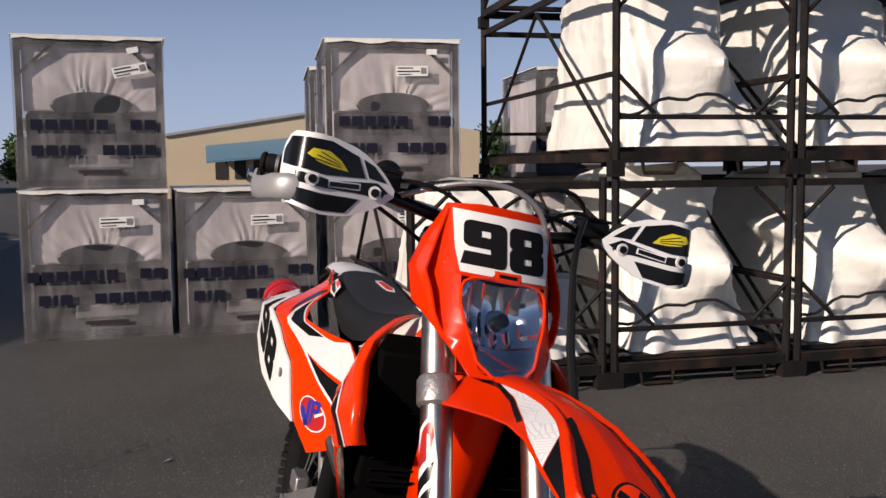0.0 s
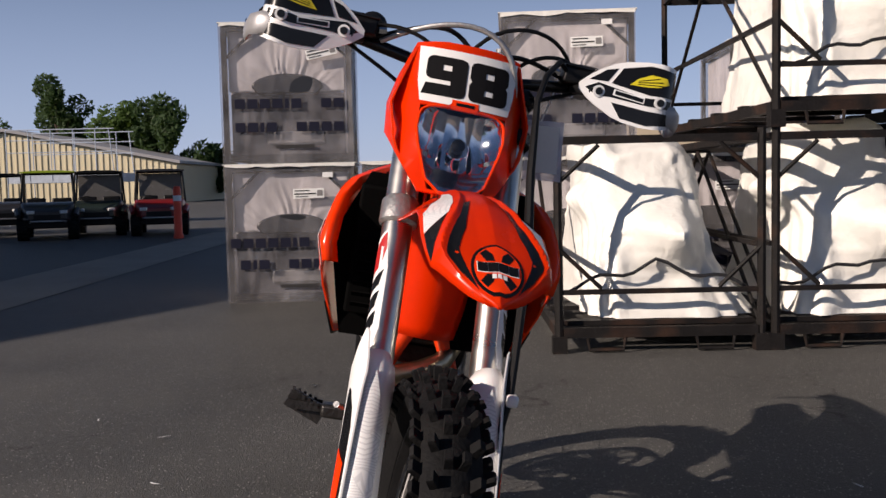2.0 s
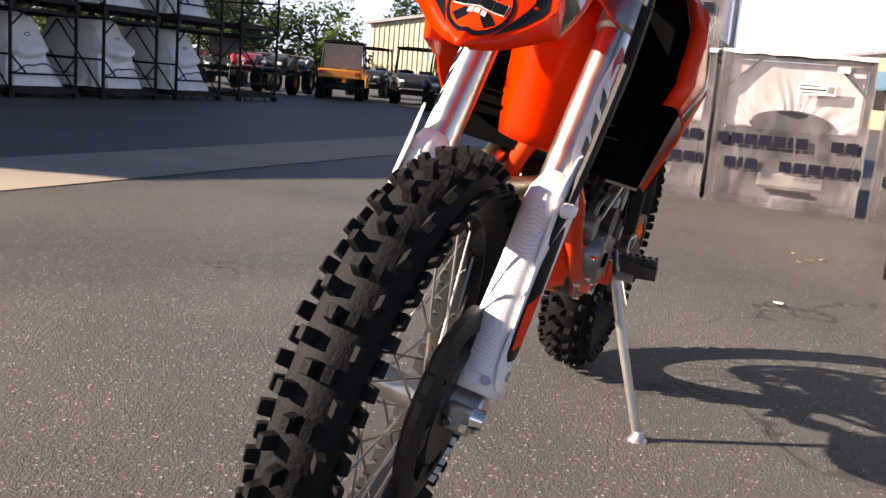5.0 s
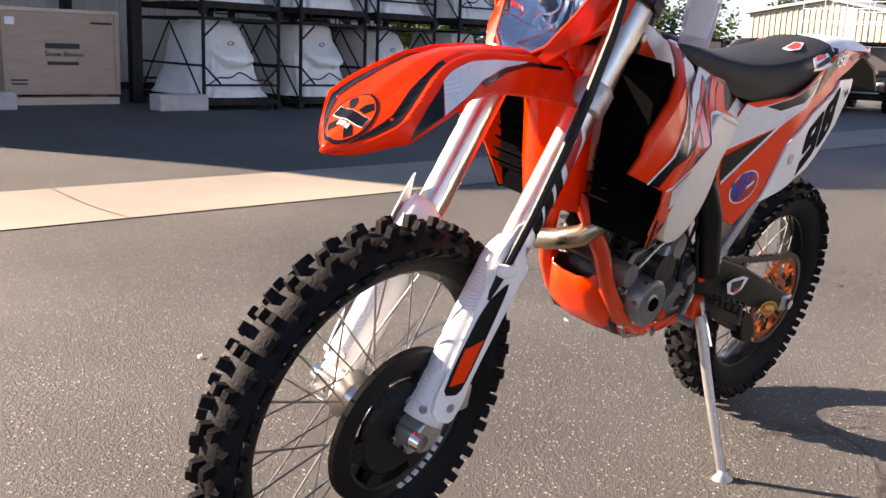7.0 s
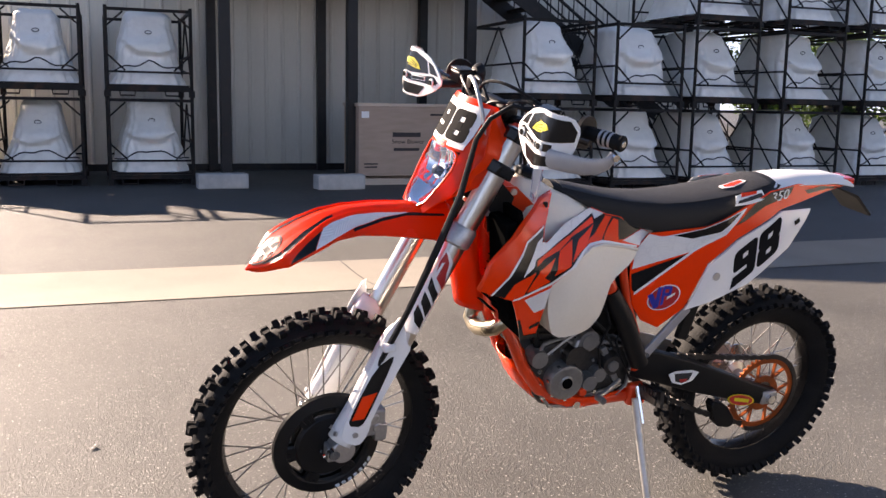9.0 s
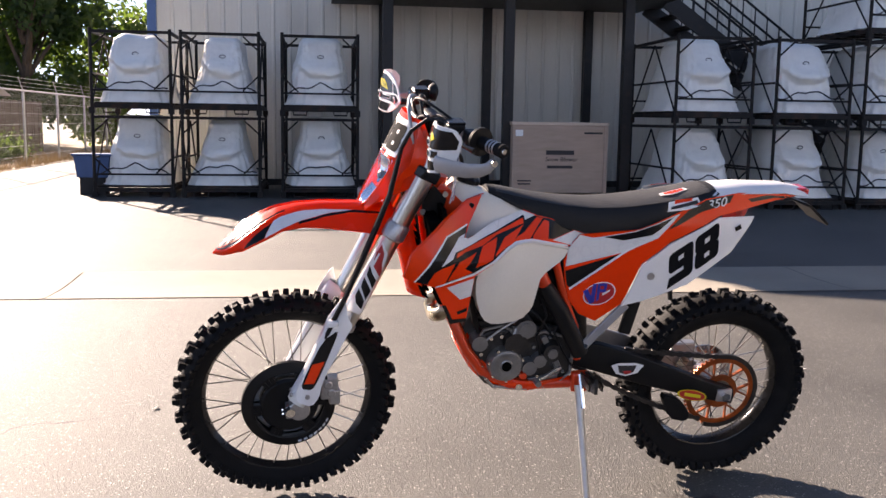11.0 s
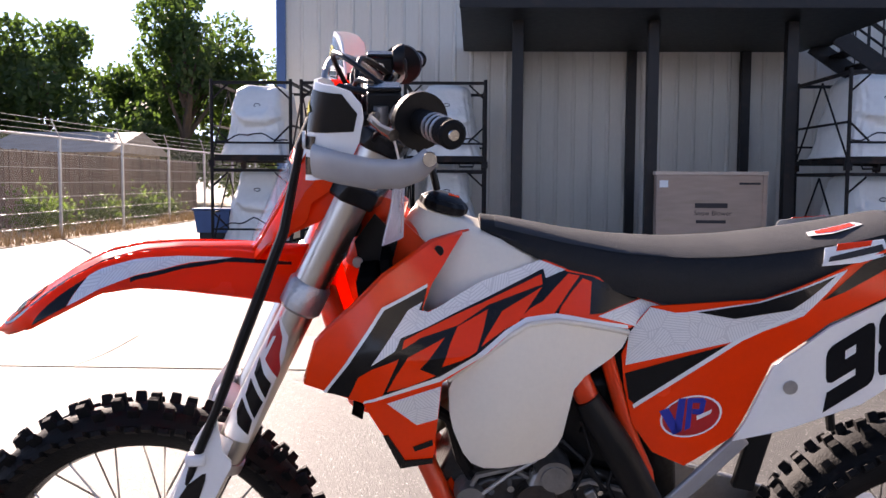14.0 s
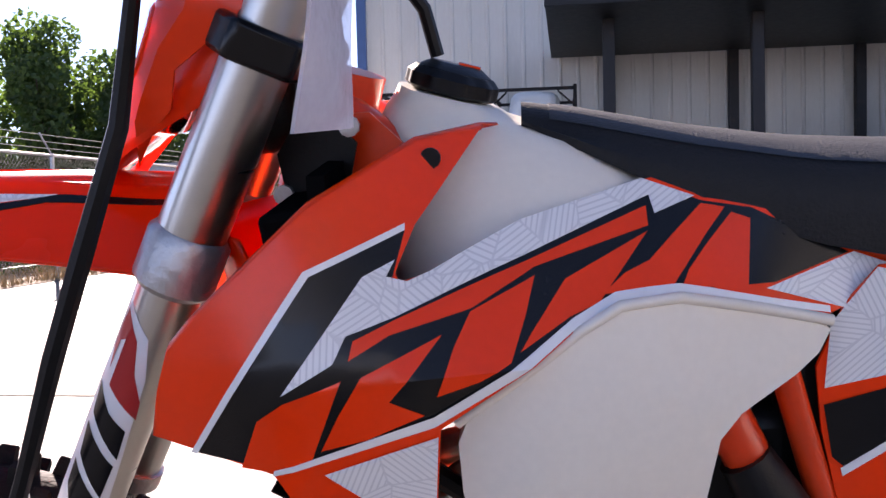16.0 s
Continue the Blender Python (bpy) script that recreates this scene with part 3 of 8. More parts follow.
# ---- film-wrapped crates ----
def film():
    """Grey stretch film: partly see-through, creased, with bright glints painted along the creases."""
    m = mat("grey_stretch_film", (0.50, 0.48, 0.49), 0.15, vary=0.35, scale=2.6, fine=18, bump=0.6, bump_scale=9, spec=0.9, stretch=(1, 1, 0.4))
    t = m.node_tree
    n, li = t.nodes, t.links
    b = n["Principled BSDF"]
    tr = n.new("ShaderNodeBsdfTransparent")
    tr.inputs[0].default_value = (0.86, 0.85, 0.86, 1)
    mx = n.new("ShaderNodeMixShader")
    co = n.new("ShaderNodeTexCoord")
    no = n.new("ShaderNodeTexNoise")
    no.inputs["Scale"].default_value, no.inputs["Detail"].default_value = 3.0, 6.0
    li.new(co.outputs["Object"], no.inputs["Vector"])
    mr = n.new("ShaderNodeMapRange")
    mr.inputs["From Min"].default_value, mr.inputs["From Max"].default_value = 0.3, 0.7
    mr.inputs["To Min"].default_value, mr.inputs["To Max"].default_value = 0.07, 0.30
    li.new(no.outputs["Fac"], mr.inputs["Value"])
    # highlights on the creases, painted as paler and denser film
    ridge = crease(m, 5.0, 0.9, 0.045, (1.3, 1.0, 0.45))
    crease_glint = n.new("ShaderNodeMapRange")
    crease_glint.inputs["From Min"].default_value, crease_glint.inputs["From Max"].default_value = 0.50, 0.85
    li.new(ridge, crease_glint.inputs["Value"])
    tint = n.new("ShaderNodeMix")
    tint.data_type = "RGBA"
    li.new(crease_glint.outputs[0], tint.inputs[0])
    li.new(b.inputs["Base Color"].links[0].from_socket, tint.inputs[6])
    tint.inputs[7].default_value = (0.85, 0.84, 0.85, 1)
    li.new(tint.outputs[2], b.inputs["Base Color"])
    dense = n.new("ShaderNodeMath")
    dense.operation = "MULTIPLY_ADD"
    li.new(crease_glint.outputs[0], dense.inputs[0])
    dense.inputs[1].default_value = 0.55
    li.new(mr.outputs[0], dense.inputs[2])
    li.new(dense.outputs[0], mx.inputs[0])
    li.new(tr.outputs[0], mx.inputs[1])
    li.new(b.outputs[0], mx.inputs[2])
    li.new(mx.outputs[0], n["Material Output"].inputs["Surface"])
    return m


M_FILM = film()
M_PALE = mat("pale_machine_sheet", (0.70, 0.66, 0.65), 0.45, vary=0.22, scale=3.5, fine=14, bump=0.8, bump_scale=9, stretch=(1, 1, 0.4), dirt=(0.3, 0.27, 0.26), dirt_amount=0.5, dirt_scale=3)
M_DULL = mat("dull_bumper_plastic", (0.2, 0.19, 0.185), 0.5, vary=0.2)
M_DARKMACHINE = mat("dark_machine_sheet", (0.06, 0.056, 0.06), 0.4, vary=0.5, scale=3, fine=12, bump=0.7, bump_scale=8)
M_BONNET = mat("black_bonnet_plastic", (0.02, 0.02, 0.022), 0.3, vary=0.2, scale=8)
CW, CH, CD = 1.13, 1.20, 1.5


def film_crate(seed):
    """A steel-framed crate under grey film, its front at y = 0."""
    c = thing("film_wrapped_crate", label="steel-framed vehicle crate wrapped in creased grey stretch film", category="crate", group="film-wrapped crates")
    for x in (0.03, CW - 0.03):
        for y in (0.03, CD - 0.03):
            part("post", Geo().box((x, y, CH / 2), (0.045, 0.045, CH)), M_BLACKSTEEL, c)
        part("brace", Geo().beam((x, 0.03, CH - 0.3), (x + (0.26 if x < 0.5 else -0.26), 0.03, CH - 0.05), 0.035, 0.02), M_BLACKSTEEL, c)
    for y in (0.03, CD - 0.03):
        for z in (0.05, CH - 0.03):
            part("rail", Geo().box((CW / 2, y, z), (CW - 0.1, 0.04, 0.05)), M_BLACKSTEEL, c)
    for x in (0.03, CW - 0.03):
        for z in (0.05, CH - 0.03):
            part("rail", Geo().box((x, CD / 2, z), (0.04, CD - 0.1, 0.05)), M_BLACKSTEEL, c)
    g = Geo()
    n, rows = 80, 24
    rings = []
    for i in range(rows):
        z = -0.004 + (CH + 0.012) * i / (rows - 1)
        ring = []
        for k in range(n):
            side, f0 = divmod(k, n // 4)
            f0 /= n // 4
            x, y = [(f0, 0), (1, f0), (1 - f0, 1), (0, 1 - f0)][side]
            inn = 0.014 * math.sin(math.pi * f0) * math.sin(math.pi * i / (rows - 1)) + 0.012 * (0.7 + lump(x * 3, y * 3, z * 3, 1.5, seed))
            px, py = x * (CW + 0.02) - 0.01, y * (CD + 0.02) - 0.01
            dx, dy = [(0, 1), (-1, 0), (0, -1), (1, 0)][side]
            ring.append((px + dx * inn, py + dy * inn, z))
        rings.append(ring)
    g.loft(rings, cap=False)
    part("film", g, M_FILM, c, "creased grey stretch film", smooth=60)
    lid = Geo().box((CW / 2, CD / 2, CH + 0.012), (CW + 0.03, CD + 0.03, 0.008))
    skirt = [(CW * k / 12, -0.014, CH + 0.012 - 0.016 - 0.02 * (0.5 + lump(k, 0, 0, 0.8, seed))) for k in range(13)]
    lid.add([(x, y, CH + 0.014) for x, y, z in skirt] + skirt, [(k, k + 1, k + 14, k + 13) for k in range(12)])
    part("top_sheet", lid, M_WRAP, c, "white plastic top sheet")
    # the machine inside: a dark sheeted body with a domed bonnet, and a pale sheet behind it
    low = [(0.07, 0.06), (CW - 0.07, 0.06), (CW - 0.07, 0.60), (CW - 0.22, 0.68)] + [(CW / 2 + 0.33 * math.cos(q), 0.66 + 0.12 * math.sin(q)) for q in [math.pi * k / 12 for k in range(13)]] + [(0.22, 0.68), (0.07, 0.60)]
    part("machine", Geo().prism(low, 0.07, CD - 0.3), M_DARKMACHINE, c, "dark sheeted machine behind film", bevel=0.03)
    # pale sheet gathered in folds that run out from the bonnet to the frame
    nx, nz = 64, 26
    net = []
    for i in range(nz + 1):
        for k in range(nx + 1):
            x, z = 0.06 + (CW - 0.12) * k / nx, 0.62 + (CH - 0.68) * i / nz
            q, d = math.atan2(z - 0.52, x - CW / 2), math.hypot(x - CW / 2, z - 0.52)
            fold = abs(math.sin(q * 15 + 4.0 * lump(q, d, 0, 2.2, seed))) ** 1.4 * (0.6 + lump(q, 0, 0, 3.5, seed + 1))
            net.append((x, 0.065 - 0.03 * fold * max(0.0, 1 - abs(d - 0.28) / 0.3) + 0.014 * lump(x, 0, z, 4, seed), z))
    row = nx + 1
    sheet = part("machine_cover", Geo().add(net, [(i * row + k, i * row + k + 1, (i + 1) * row + k + 1, (i + 1) * row + k) for i in range(nz) for k in range(nx)]), M_PALE, c, "pale folded sheet over the machine", smooth=60)
    sheet.modifiers.new("thickness", "SOLIDIFY").thickness = 0.004
    dome = [(CW / 2 + 0.31 * math.cos(q), 0.66 + 0.115 * math.sin(q)) for q in [math.pi * k / 14 for k in range(15)]] + [(CW / 2 - 0.26, 0.60), (CW / 2 + 0.26, 0.60)]
    part("bonnet", Geo().prism(dome, 0.016, 0.075), M_BONNET, c, "glossy black bonnet", bevel=0.012)
    for x in (0.075, CW - 0.075):
        part("side_sheet", Geo().box((x, CD / 2, 0.6), (0.012, CD - 0.2, CH - 0.16)), M_PALE, c)
    part("machine_bumper", Geo().box((CW / 2 + 0.06, 0.06, 0.22), (0.5, 0.03, 0.11)), M_DULL, c, bevel=0.02)
    tilt = -12 if seed > 4 else -1
    M = pose(CW * (0.77 if seed > 4 else 0.64), -0.014, 0.95, 0, tilt, 0)
    part("label", Geo(M).box((0, 0, 0), (0.27, 0.006, 0.085)), M_PAPER, c, "white printed label")
    part("text_bar", Geo(M).box((-0.055, -0.005, 0.026), (0.13, 0.004, 0.008)), M_INK, c)
    part("text_bar", Geo(M).box((-0.03, -0.005, -0.002), (0.19, 0.004, 0.010)), M_INK, c)
    part("text_bar", Geo(M).box((-0.06, -0.005, -0.026), (0.11, 0.004, 0.006)), M_INK, c)
    part("code_block", Geo(M).box((0.098, -0.005, 0.002), (0.045, 0.004, 0.05)), M_DULL, c)
    part("label", Geo(pose(CW * 0.79, -0.013, 1.11, 0, tilt, 0)).box((0, 0, 0), (0.09, 0.006, 0.045)), M_PAPER, c)
    # brand lettering as plain bars in rows
    rng = random.Random(int(seed * 10))
    for z, x0 in ((0.52, 0.02), (0.33, -0.3)):
        z += rng.uniform(-0.03, 0.03)
        x = x0 + rng.uniform(-0.05, 0.1)
        while x < CW - 0.1:
            for k in range(7):
                w = 0.035 if k == 5 else 0.088
                if 0.02 < x and x + w < CW - 0.02:
                    part("print_bar", Geo().box((x + w / 2, -0.018, z), (w, 0.003, 0.082)), M_NAVY, c)
                x += w + 0.02
            x += 0.15
    part("print_bar", Geo().box((CW * 0.55, -0.018, 0.14), (0.34, 0.002, 0.03)), M_INK, c)
    return c


FILM = [film_crate(1.0), film_crate(2.6), film_crate(4.1)]
CA = pose(6.70, 1.585, 0, 0, 0, -94.5)
spots = [(0, 0, 0), (0, 0, 1), (1.2, 0, 0), (2.42, 0, 0), (2.42, 0, 1), (2.38, 2.2, 0), (2.38, 2.2, 1), (4.8, 2.0, 0), (4.8, 2.0, 1), (3.62, 0.02, 0)]
for k, (u, v, lv) in enumerate(spots):
    copy_thing(FILM[2 if k == 1 else (k + lv) % 2], CA @ pose(u, v, lv * (CH + 0.022), 0, 0, 7.5 if u < 2 else 0))
for o in FILM:
    for q in (*o.children_recursive, o):
        bpy.data.objects.remove(q)


# ---- parked off-road vehicles ----
M_VRED = mat("red_vehicle_plastic", (0.20, 0.011, 0.012), 0.35, vary=0.1, coat=0.3)
M_VORANGE = mat("amber_vehicle_plastic", (0.65, 0.22, 0.02), 0.35, vary=0.1, coat=0.3)
M_VGREEN = mat("dark_green_vehicle_plastic", (0.014, 0.022, 0.016), 0.4, vary=0.15, coat=0.2)
M_VGREY = mat("dark_grey_vehicle_plastic", (0.02, 0.02, 0.022), 0.4, vary=0.15, coat=0.2)
M_LIME = mat("lime_roof_plastic", (0.42, 0.55, 0.03), 0.4, vary=0.1)
M_SCREEN = mat("clouded_plastic_window", (0.12, 0.115, 0.11), 0.25, vary=0.15, scale=3)
M_LAMP = mat("vehicle_lamp_glass", (0.75, 0.75, 0.72), 0.1, vary=0.05, coat=0.5)
M_SIGN = mat("bollard_orange", (0.75, 0.06, 0.02), 0.5, vary=0.08)


def utv(paint, roof_mat, name, label, m, roof=True, screen=False):
    """Two-seat off-road vehicle: nose at -y, wheels on the ground."""
    v = thing(name, m, label, "off-road vehicle", "parked off-road vehicles")
    part("chassis", Geo().box((0, 0, 0.42), (1.0, 2.3, 0.22)), M_PLASTIC, v, bevel=0.04)
    nose = Geo().loft([[(-w, y, z0), (w, y, z0), (w * 0.92, y, z1), (-w * 0.92, y, z1)] for y, w, z0, z1 in ((-1.32, 0.42, 0.55, 0.78), (-1.15, 0.58, 0.50, 0.9), (-0.75, 0.64, 0.48, 1.0), (-0.45, 0.66, 0.45, 1.02))])
    hood = part("hood", nose, paint, v, bevel=0.03)
    part("grille", Geo().box((0, -1.34, 0.62), (0.6, 0.03, 0.14)), M_PLASTIC, hood, bevel=0.01)
    part("bumper", Geo().tube([(-0.4, -1.25, 0.5), (-0.36, -1.45, 0.52), (0.36, -1.45, 0.52), (0.4, -1.25, 0.5)], 0.025, 8), M_CASTV, v)
    for s in (-1, 1):
        part("headlight", Geo().box((s * 0.36, -1.30, 0.76), (0.18, 0.08, 0.09), Matrix.Rotation(s * 0.3, 3, "Z")), M_LAMP, hood, "clear headlight", bevel=0.02)
        part("fender", Geo().tube([(s * 0.62, -1.25, 0.66), (s * 0.66, -0.95, 0.80), (s * 0.66, -0.6, 0.68)], [0.06, 0.08, 0.06], 8), paint, v)
        part("door", Geo().box((s * 0.68, -0.05, 0.62), (0.05, 0.75, 0.42)), paint, v, bevel=0.02)
        part("seat", Geo().box((s * 0.3, 0.15, 0.82), (0.46, 0.14, 0.6)).box((s * 0.3, -0.1, 0.6), (0.46, 0.45, 0.12)), M_PLASTIC, v, bevel=0.04)
        part("cage_tube", Geo().tube([(s * 0.6, -0.55, 0.98), (s * 0.56, -0.2, 1.78), (s * 0.56, 0.5, 1.82), (s * 0.62, 0.62, 0.9)], 0.025, 8), M_PLASTIC, v)
    for y in (-0.2, 0.5):
        part("cage_tube", Geo().tube([(-0.56, y, 1.80), (0.56, y, 1.80)], 0.025, 8), M_PLASTIC, v)
    part("steering_wheel", Geo().lathe([(0.15, -0.012), (0.17, 0), (0.15, 0.012)], (-0.28, -0.3, 0.98), "y", 16, True), M_PLASTIC, v)
    part("cargo_bed", Geo().box((0, 0.95, 0.82), (1.24, 0.75, 0.28)), paint, v, bevel=0.03)
    for s in (-1, 1):
        part("tail_light", Geo().box((s * 0.5, 1.335, 0.85), (0.16, 0.03, 0.1)), M_REDV, v, bevel=0.01)
    if roof:
        part("roof", Geo().loft([[(x, y, 1.86 + 0.04 * (1 - (x / 0.62) ** 2)) for x in (-0.62, -0.3, 0.3, 0.62)] + [(x, y, 1.83) for x in (0.62, -0.62)] for y in (-0.35, 0.6)]), roof_mat, v)
    if screen:
        part("rear_window", Geo().box((0, 0.60, 1.38), (1.1, 0.015, 0.78)), M_SCREEN, v, "clouded plastic rear window")
    for sx in (-1, 1):
        for y in (-0.95, 0.95):
            c0 = (sx * 0.56, y, 0.33)
            w = part("wheel", Geo().lathe([(0.17, -0.12), (0.26, -0.13), (0.31, -0.12), (0.33, -0.06), (0.33, 0.06), (0.31, 0.12), (0.26, 0.13), (0.17, 0.12)], c0, "x", 26, True), M_TYRE, v, "knobbly black tyre")
            g = Geo()
            for k in range(18):
                a = 2 * math.pi * k / 18
                for u in (-0.07, 0.07):
                    g.box((c0[0] + u, c0[1] + 0.335 * math.cos(a + u), c0[2] + 0.335 * math.sin(a + u)), (0.1, 0.05, 0.04), Matrix.Rotation(a + u, 3, "X"))
            part("tread", g, M_TYRE, w, smooth=0)
            part("rim", Geo().lathe([(0.0, -0.05), (0.1, -0.06), (0.17, -0.09), (0.17, 0.09), (0.1, 0.06), (0.0, 0.05)], c0, "x", 20), M_CASTV, w)
    return v


def atv(paint, m, label):
    """Quad bike: fat wheels, racks, handlebar; nose at -y."""
    v = thing("quad_bike", m, label, "quad bike", "parked quad bikes")
    part("body", Geo().loft([[(-w, y, z0), (w, y, z0), (w * 0.7, y, z1), (-w * 0.7, y, z1)] for y, w, z0, z1 in ((-0.95, 0.25, 0.5, 0.78), (-0.7, 0.42, 0.48, 0.9), (-0.35, 0.3, 0.45, 0.95), (0.3, 0.28, 0.45, 0.82), (0.7, 0.42, 0.5, 0.86), (0.95, 0.35, 0.55, 0.8))]), paint, v, bevel=0.03)
    part("seat", Geo().box((0, 0.15, 0.9), (0.34, 0.75, 0.14)), M_PLASTIC, v, bevel=0.05)
    part("handlebar", Geo().tube([(-0.4, -0.25, 1.12), (-0.12, -0.4, 1.1), (0.12, -0.4, 1.1), (0.4, -0.25, 1.12)], 0.018, 8), M_PLASTIC, v)
    for y in (-0.72, 0.75):
        part("rack", Geo().tube([(-0.4, y - 0.22, 0.97), (0.4, y - 0.22, 0.97), (0.4, y + 0.22, 0.97), (-0.4, y + 0.22, 0.97), (-0.4, y - 0.22, 0.97)], 0.016, 6), M_CASTV, v)
    part("bumper", Geo().tube([(-0.25, -0.9, 0.5), (-0.25, -1.1, 0.62), (0.25, -1.1, 0.62), (0.25, -0.9, 0.5)], 0.02, 8), M_CASTV, v)
    for s in (-1, 1):
        part("headlight", Geo().box((s * 0.2, -0.97, 0.74), (0.14, 0.05, 0.08)), M_LAMP, v, bevel=0.015)
        part("fender", Geo().tube([(s * 0.45, -1.0, 0.66), (s * 0.48, -0.68, 0.82), (s * 0.45, -0.35, 0.66)], [0.05, 0.1, 0.05], 8), paint, v)
        part("fender", Geo().tube([(s * 0.45, 0.4, 0.66), (s * 0.48, 0.72, 0.82), (s * 0.45, 1.0, 0.68)], [0.05, 0.1, 0.05], 8), paint, v)
        for y in (-0.65, 0.65):
            w = part("wheel", Geo().lathe([(0.15, -0.11), (0.25, -0.12), (0.31, -0.08), (0.31, 0.08), (0.25, 0.12), (0.15, 0.11)], (s * 0.46, y, 0.31), "x", 24, True), M_TYRE, v, "fat black tyre")
            part("rim", Geo().lathe([(0.0, -0.05), (0.15, -0.08), (0.15, 0.08), (0.0, 0.05)], (s * 0.46, y, 0.31), "x", 18), M_CASTV, w)
    return v


M_CASTV = mat("dull_vehicle_metal", (0.3, 0.3, 0.3), 0.45, metal=0.8, vary=0.15)
M_REDV = mat("red_vehicle_lamp", (0.4, 0.01, 0.01), 0.2, vary=0.05)
SMALL = Matrix.Diagonal((0.86, 0.86, 0.76, 1))
utv(M_VRED, M_VGREY, "utility_vehicle", "red utility vehicle with dark roof parked on asphalt", pose(19.49, 5.87, 0, 0, 0, -76) @ SMALL, screen=True)
utv(M_VGREEN, M_PLASTIC, "utility_vehicle", "dark green utility vehicle with black roof", pose(19.79, 7.34, 0, 0, 0, -74) @ SMALL, screen=True)
utv(M_VGREY, M_LIME, "dune_buggy", "open tube-frame buggy with lime roof panel", pose(18.64, 8.01, 0, 0, 0, -70) @ SMALL)
utv(M_VGREY, M_PLASTIC, "utility_vehicle", "dark grey side-by-side vehicle with black roof", pose(20.82, 10.05, 0, 0, 0, -65) @ SMALL)
utv(M_VORANGE, M_PLASTIC, "utility_vehicle", "amber side-by-side with clouded rear window, tail towards the yard", pose(19.79, 11.57, 0, 0, 0, 115) @ SMALL, screen=True)
atv(M_VGREY, pose(19.49, 13.19, 0, 0, 0, -75), "black quad bike with racks parked on asphalt")
atv(M_VRED, pose(20.44, 14.80, 0, 0, 0, -60), "red quad bike with racks parked on asphalt")
utv(M_VGREEN, M_PLASTIC, "utility_vehicle", "dark covered utility vehicle at the end of the row", pose(21.59, 16.70, 0, 0, 0, -60) @ SMALL, screen=True)
atv(M_VRED, pose(22.25, 18.60, 0, 0, 0, -60), "red quad bike beside the hedge")
utv(M_VGREY, M_PLASTIC, "utility_vehicle", "dark side-by-side in the second row", pose(23.67, 12.90, 0, 0, 0, -70) @ SMALL)
bol = thing("bollard", pose(17.3, 4.9, 0), "orange plastic bollard on asphalt", "bollard")
part("post", Geo().lathe([(0.0, 1.05), (0.06, 1.04), (0.075, 0.98), (0.08, 0.1), (0.1, 0.06), (0.1, 0.0), (0.0, 0.0)], (0, 0, 0), "z", 20), M_SIGN, bol)
part("reflective_band", Geo().lathe([(0.0815, 0.75), (0.081, 0.86)], (0, 0, 0), "z", 20), M_PAPER, bol)
M_SKYBLUE = mat("pale_blue_steel", (0.42, 0.48, 0.56), 0.5, vary=0.15)
rackb = thing("steel_lattice", pose(26.5, 10.4, 0), "pale blue steel lattice frame on a trailer", "steel frame")
part("bed", Geo().box((0, 0, 1.35), (1.8, 3.2, 0.25)), M_SKYBLUE, rackb)
for x in (-0.9, 0.9):
    for k in range(6):
        y = -1.6 + 0.64 * k
        part("upright", Geo().tube([(x, y, 0.0 if k in (0, 5) else 1.3), (x, y + (0.25 if k == 0 else 0), 2.75)], 0.015, 6), M_SKYBLUE, rackb)
    for z in (2.1, 2.45, 2.75):
        part("rail", Geo().tube([(x, -1.5, z), (x, 1.6, z)], 0.015, 6), M_SKYBLUE, rackb)


# ---- trees, far buildings, fence ----
def tree(name, m, h, spread, seed, leaves=2600, dark=False, trunk_h=0.35, size=0.22, label="broad leafy green tree", clumped=15):
    rng = random.Random(seed)
    t = thing(name, m, label, "tree", "trees round the yard")
    g = Geo()
    top = Vector((rng.uniform(-0.4, 0.4), rng.uniform(-0.4, 0.4), h * 0.75))
    g.tube([(0, 0, -0.1), top * 0.33, top * 0.66 + Vector((0.2, 0.1, 0)), top], [h * 0.03, h * 0.022, h * 0.014, h * 0.005], 8)
    clumps = []
    for k in range(clumped):
        a, f0 = rng.uniform(0, 6.28), rng.uniform(trunk_h, 0.95)
        r = spread * (0.35 + 0.65 * math.sin(math.pi * min(1, (f0 - trunk_h) / (1.02 - trunk_h)) ** 0.8)) * rng.uniform(0.45, 1.0)
        tip = Vector((r * math.cos(a), r * math.sin(a), h * f0))
        base = top * max(0.2, f0 - 0.25)
        g.tube([base, (base + tip) / 2 + Vector((0, 0, 0.15)), tip], [h * 0.012, h * 0.007, h * 0.002], 6)
        clumps.append((tip, rng.uniform(0.18, 0.34) * spread + 0.25))
        clumps.append(((base + tip * 2) / 3, rng.uniform(0.15, 0.28) * spread + 0.2))
    part("trunk", g, M_BARK, t, "brown bark trunk with limbs")
    verts, faces = [], []
    for k in range(leaves):
        c, r = clumps[rng.randrange(len(clumps))]
        d = Vector((rng.gauss(0, 1), rng.gauss(0, 1), rng.gauss(0, 0.8)))
        p = c + d.normalized() * r * rng.uniform(0.35, 1.05) ** 0.6
        u = Vector((rng.gauss(0, 1), rng.gauss(0, 1), rng.gauss(0, 1))).normalized()
        w = u.orthogonal().normalized()
        s = size * rng.uniform(0.5, 1.2)
        i = len(verts)
        verts += [p - u * s * 0.5, p + w * s * 0.28, p + u * s * 0.5, p - w * s * 0.28]
        faces.append((i, i + 1, i + 2, i + 3))
    part("crown", Geo().add(verts, faces), M_LEAF_DARK if dark else M_LEAF, t, smooth=0)
    return t


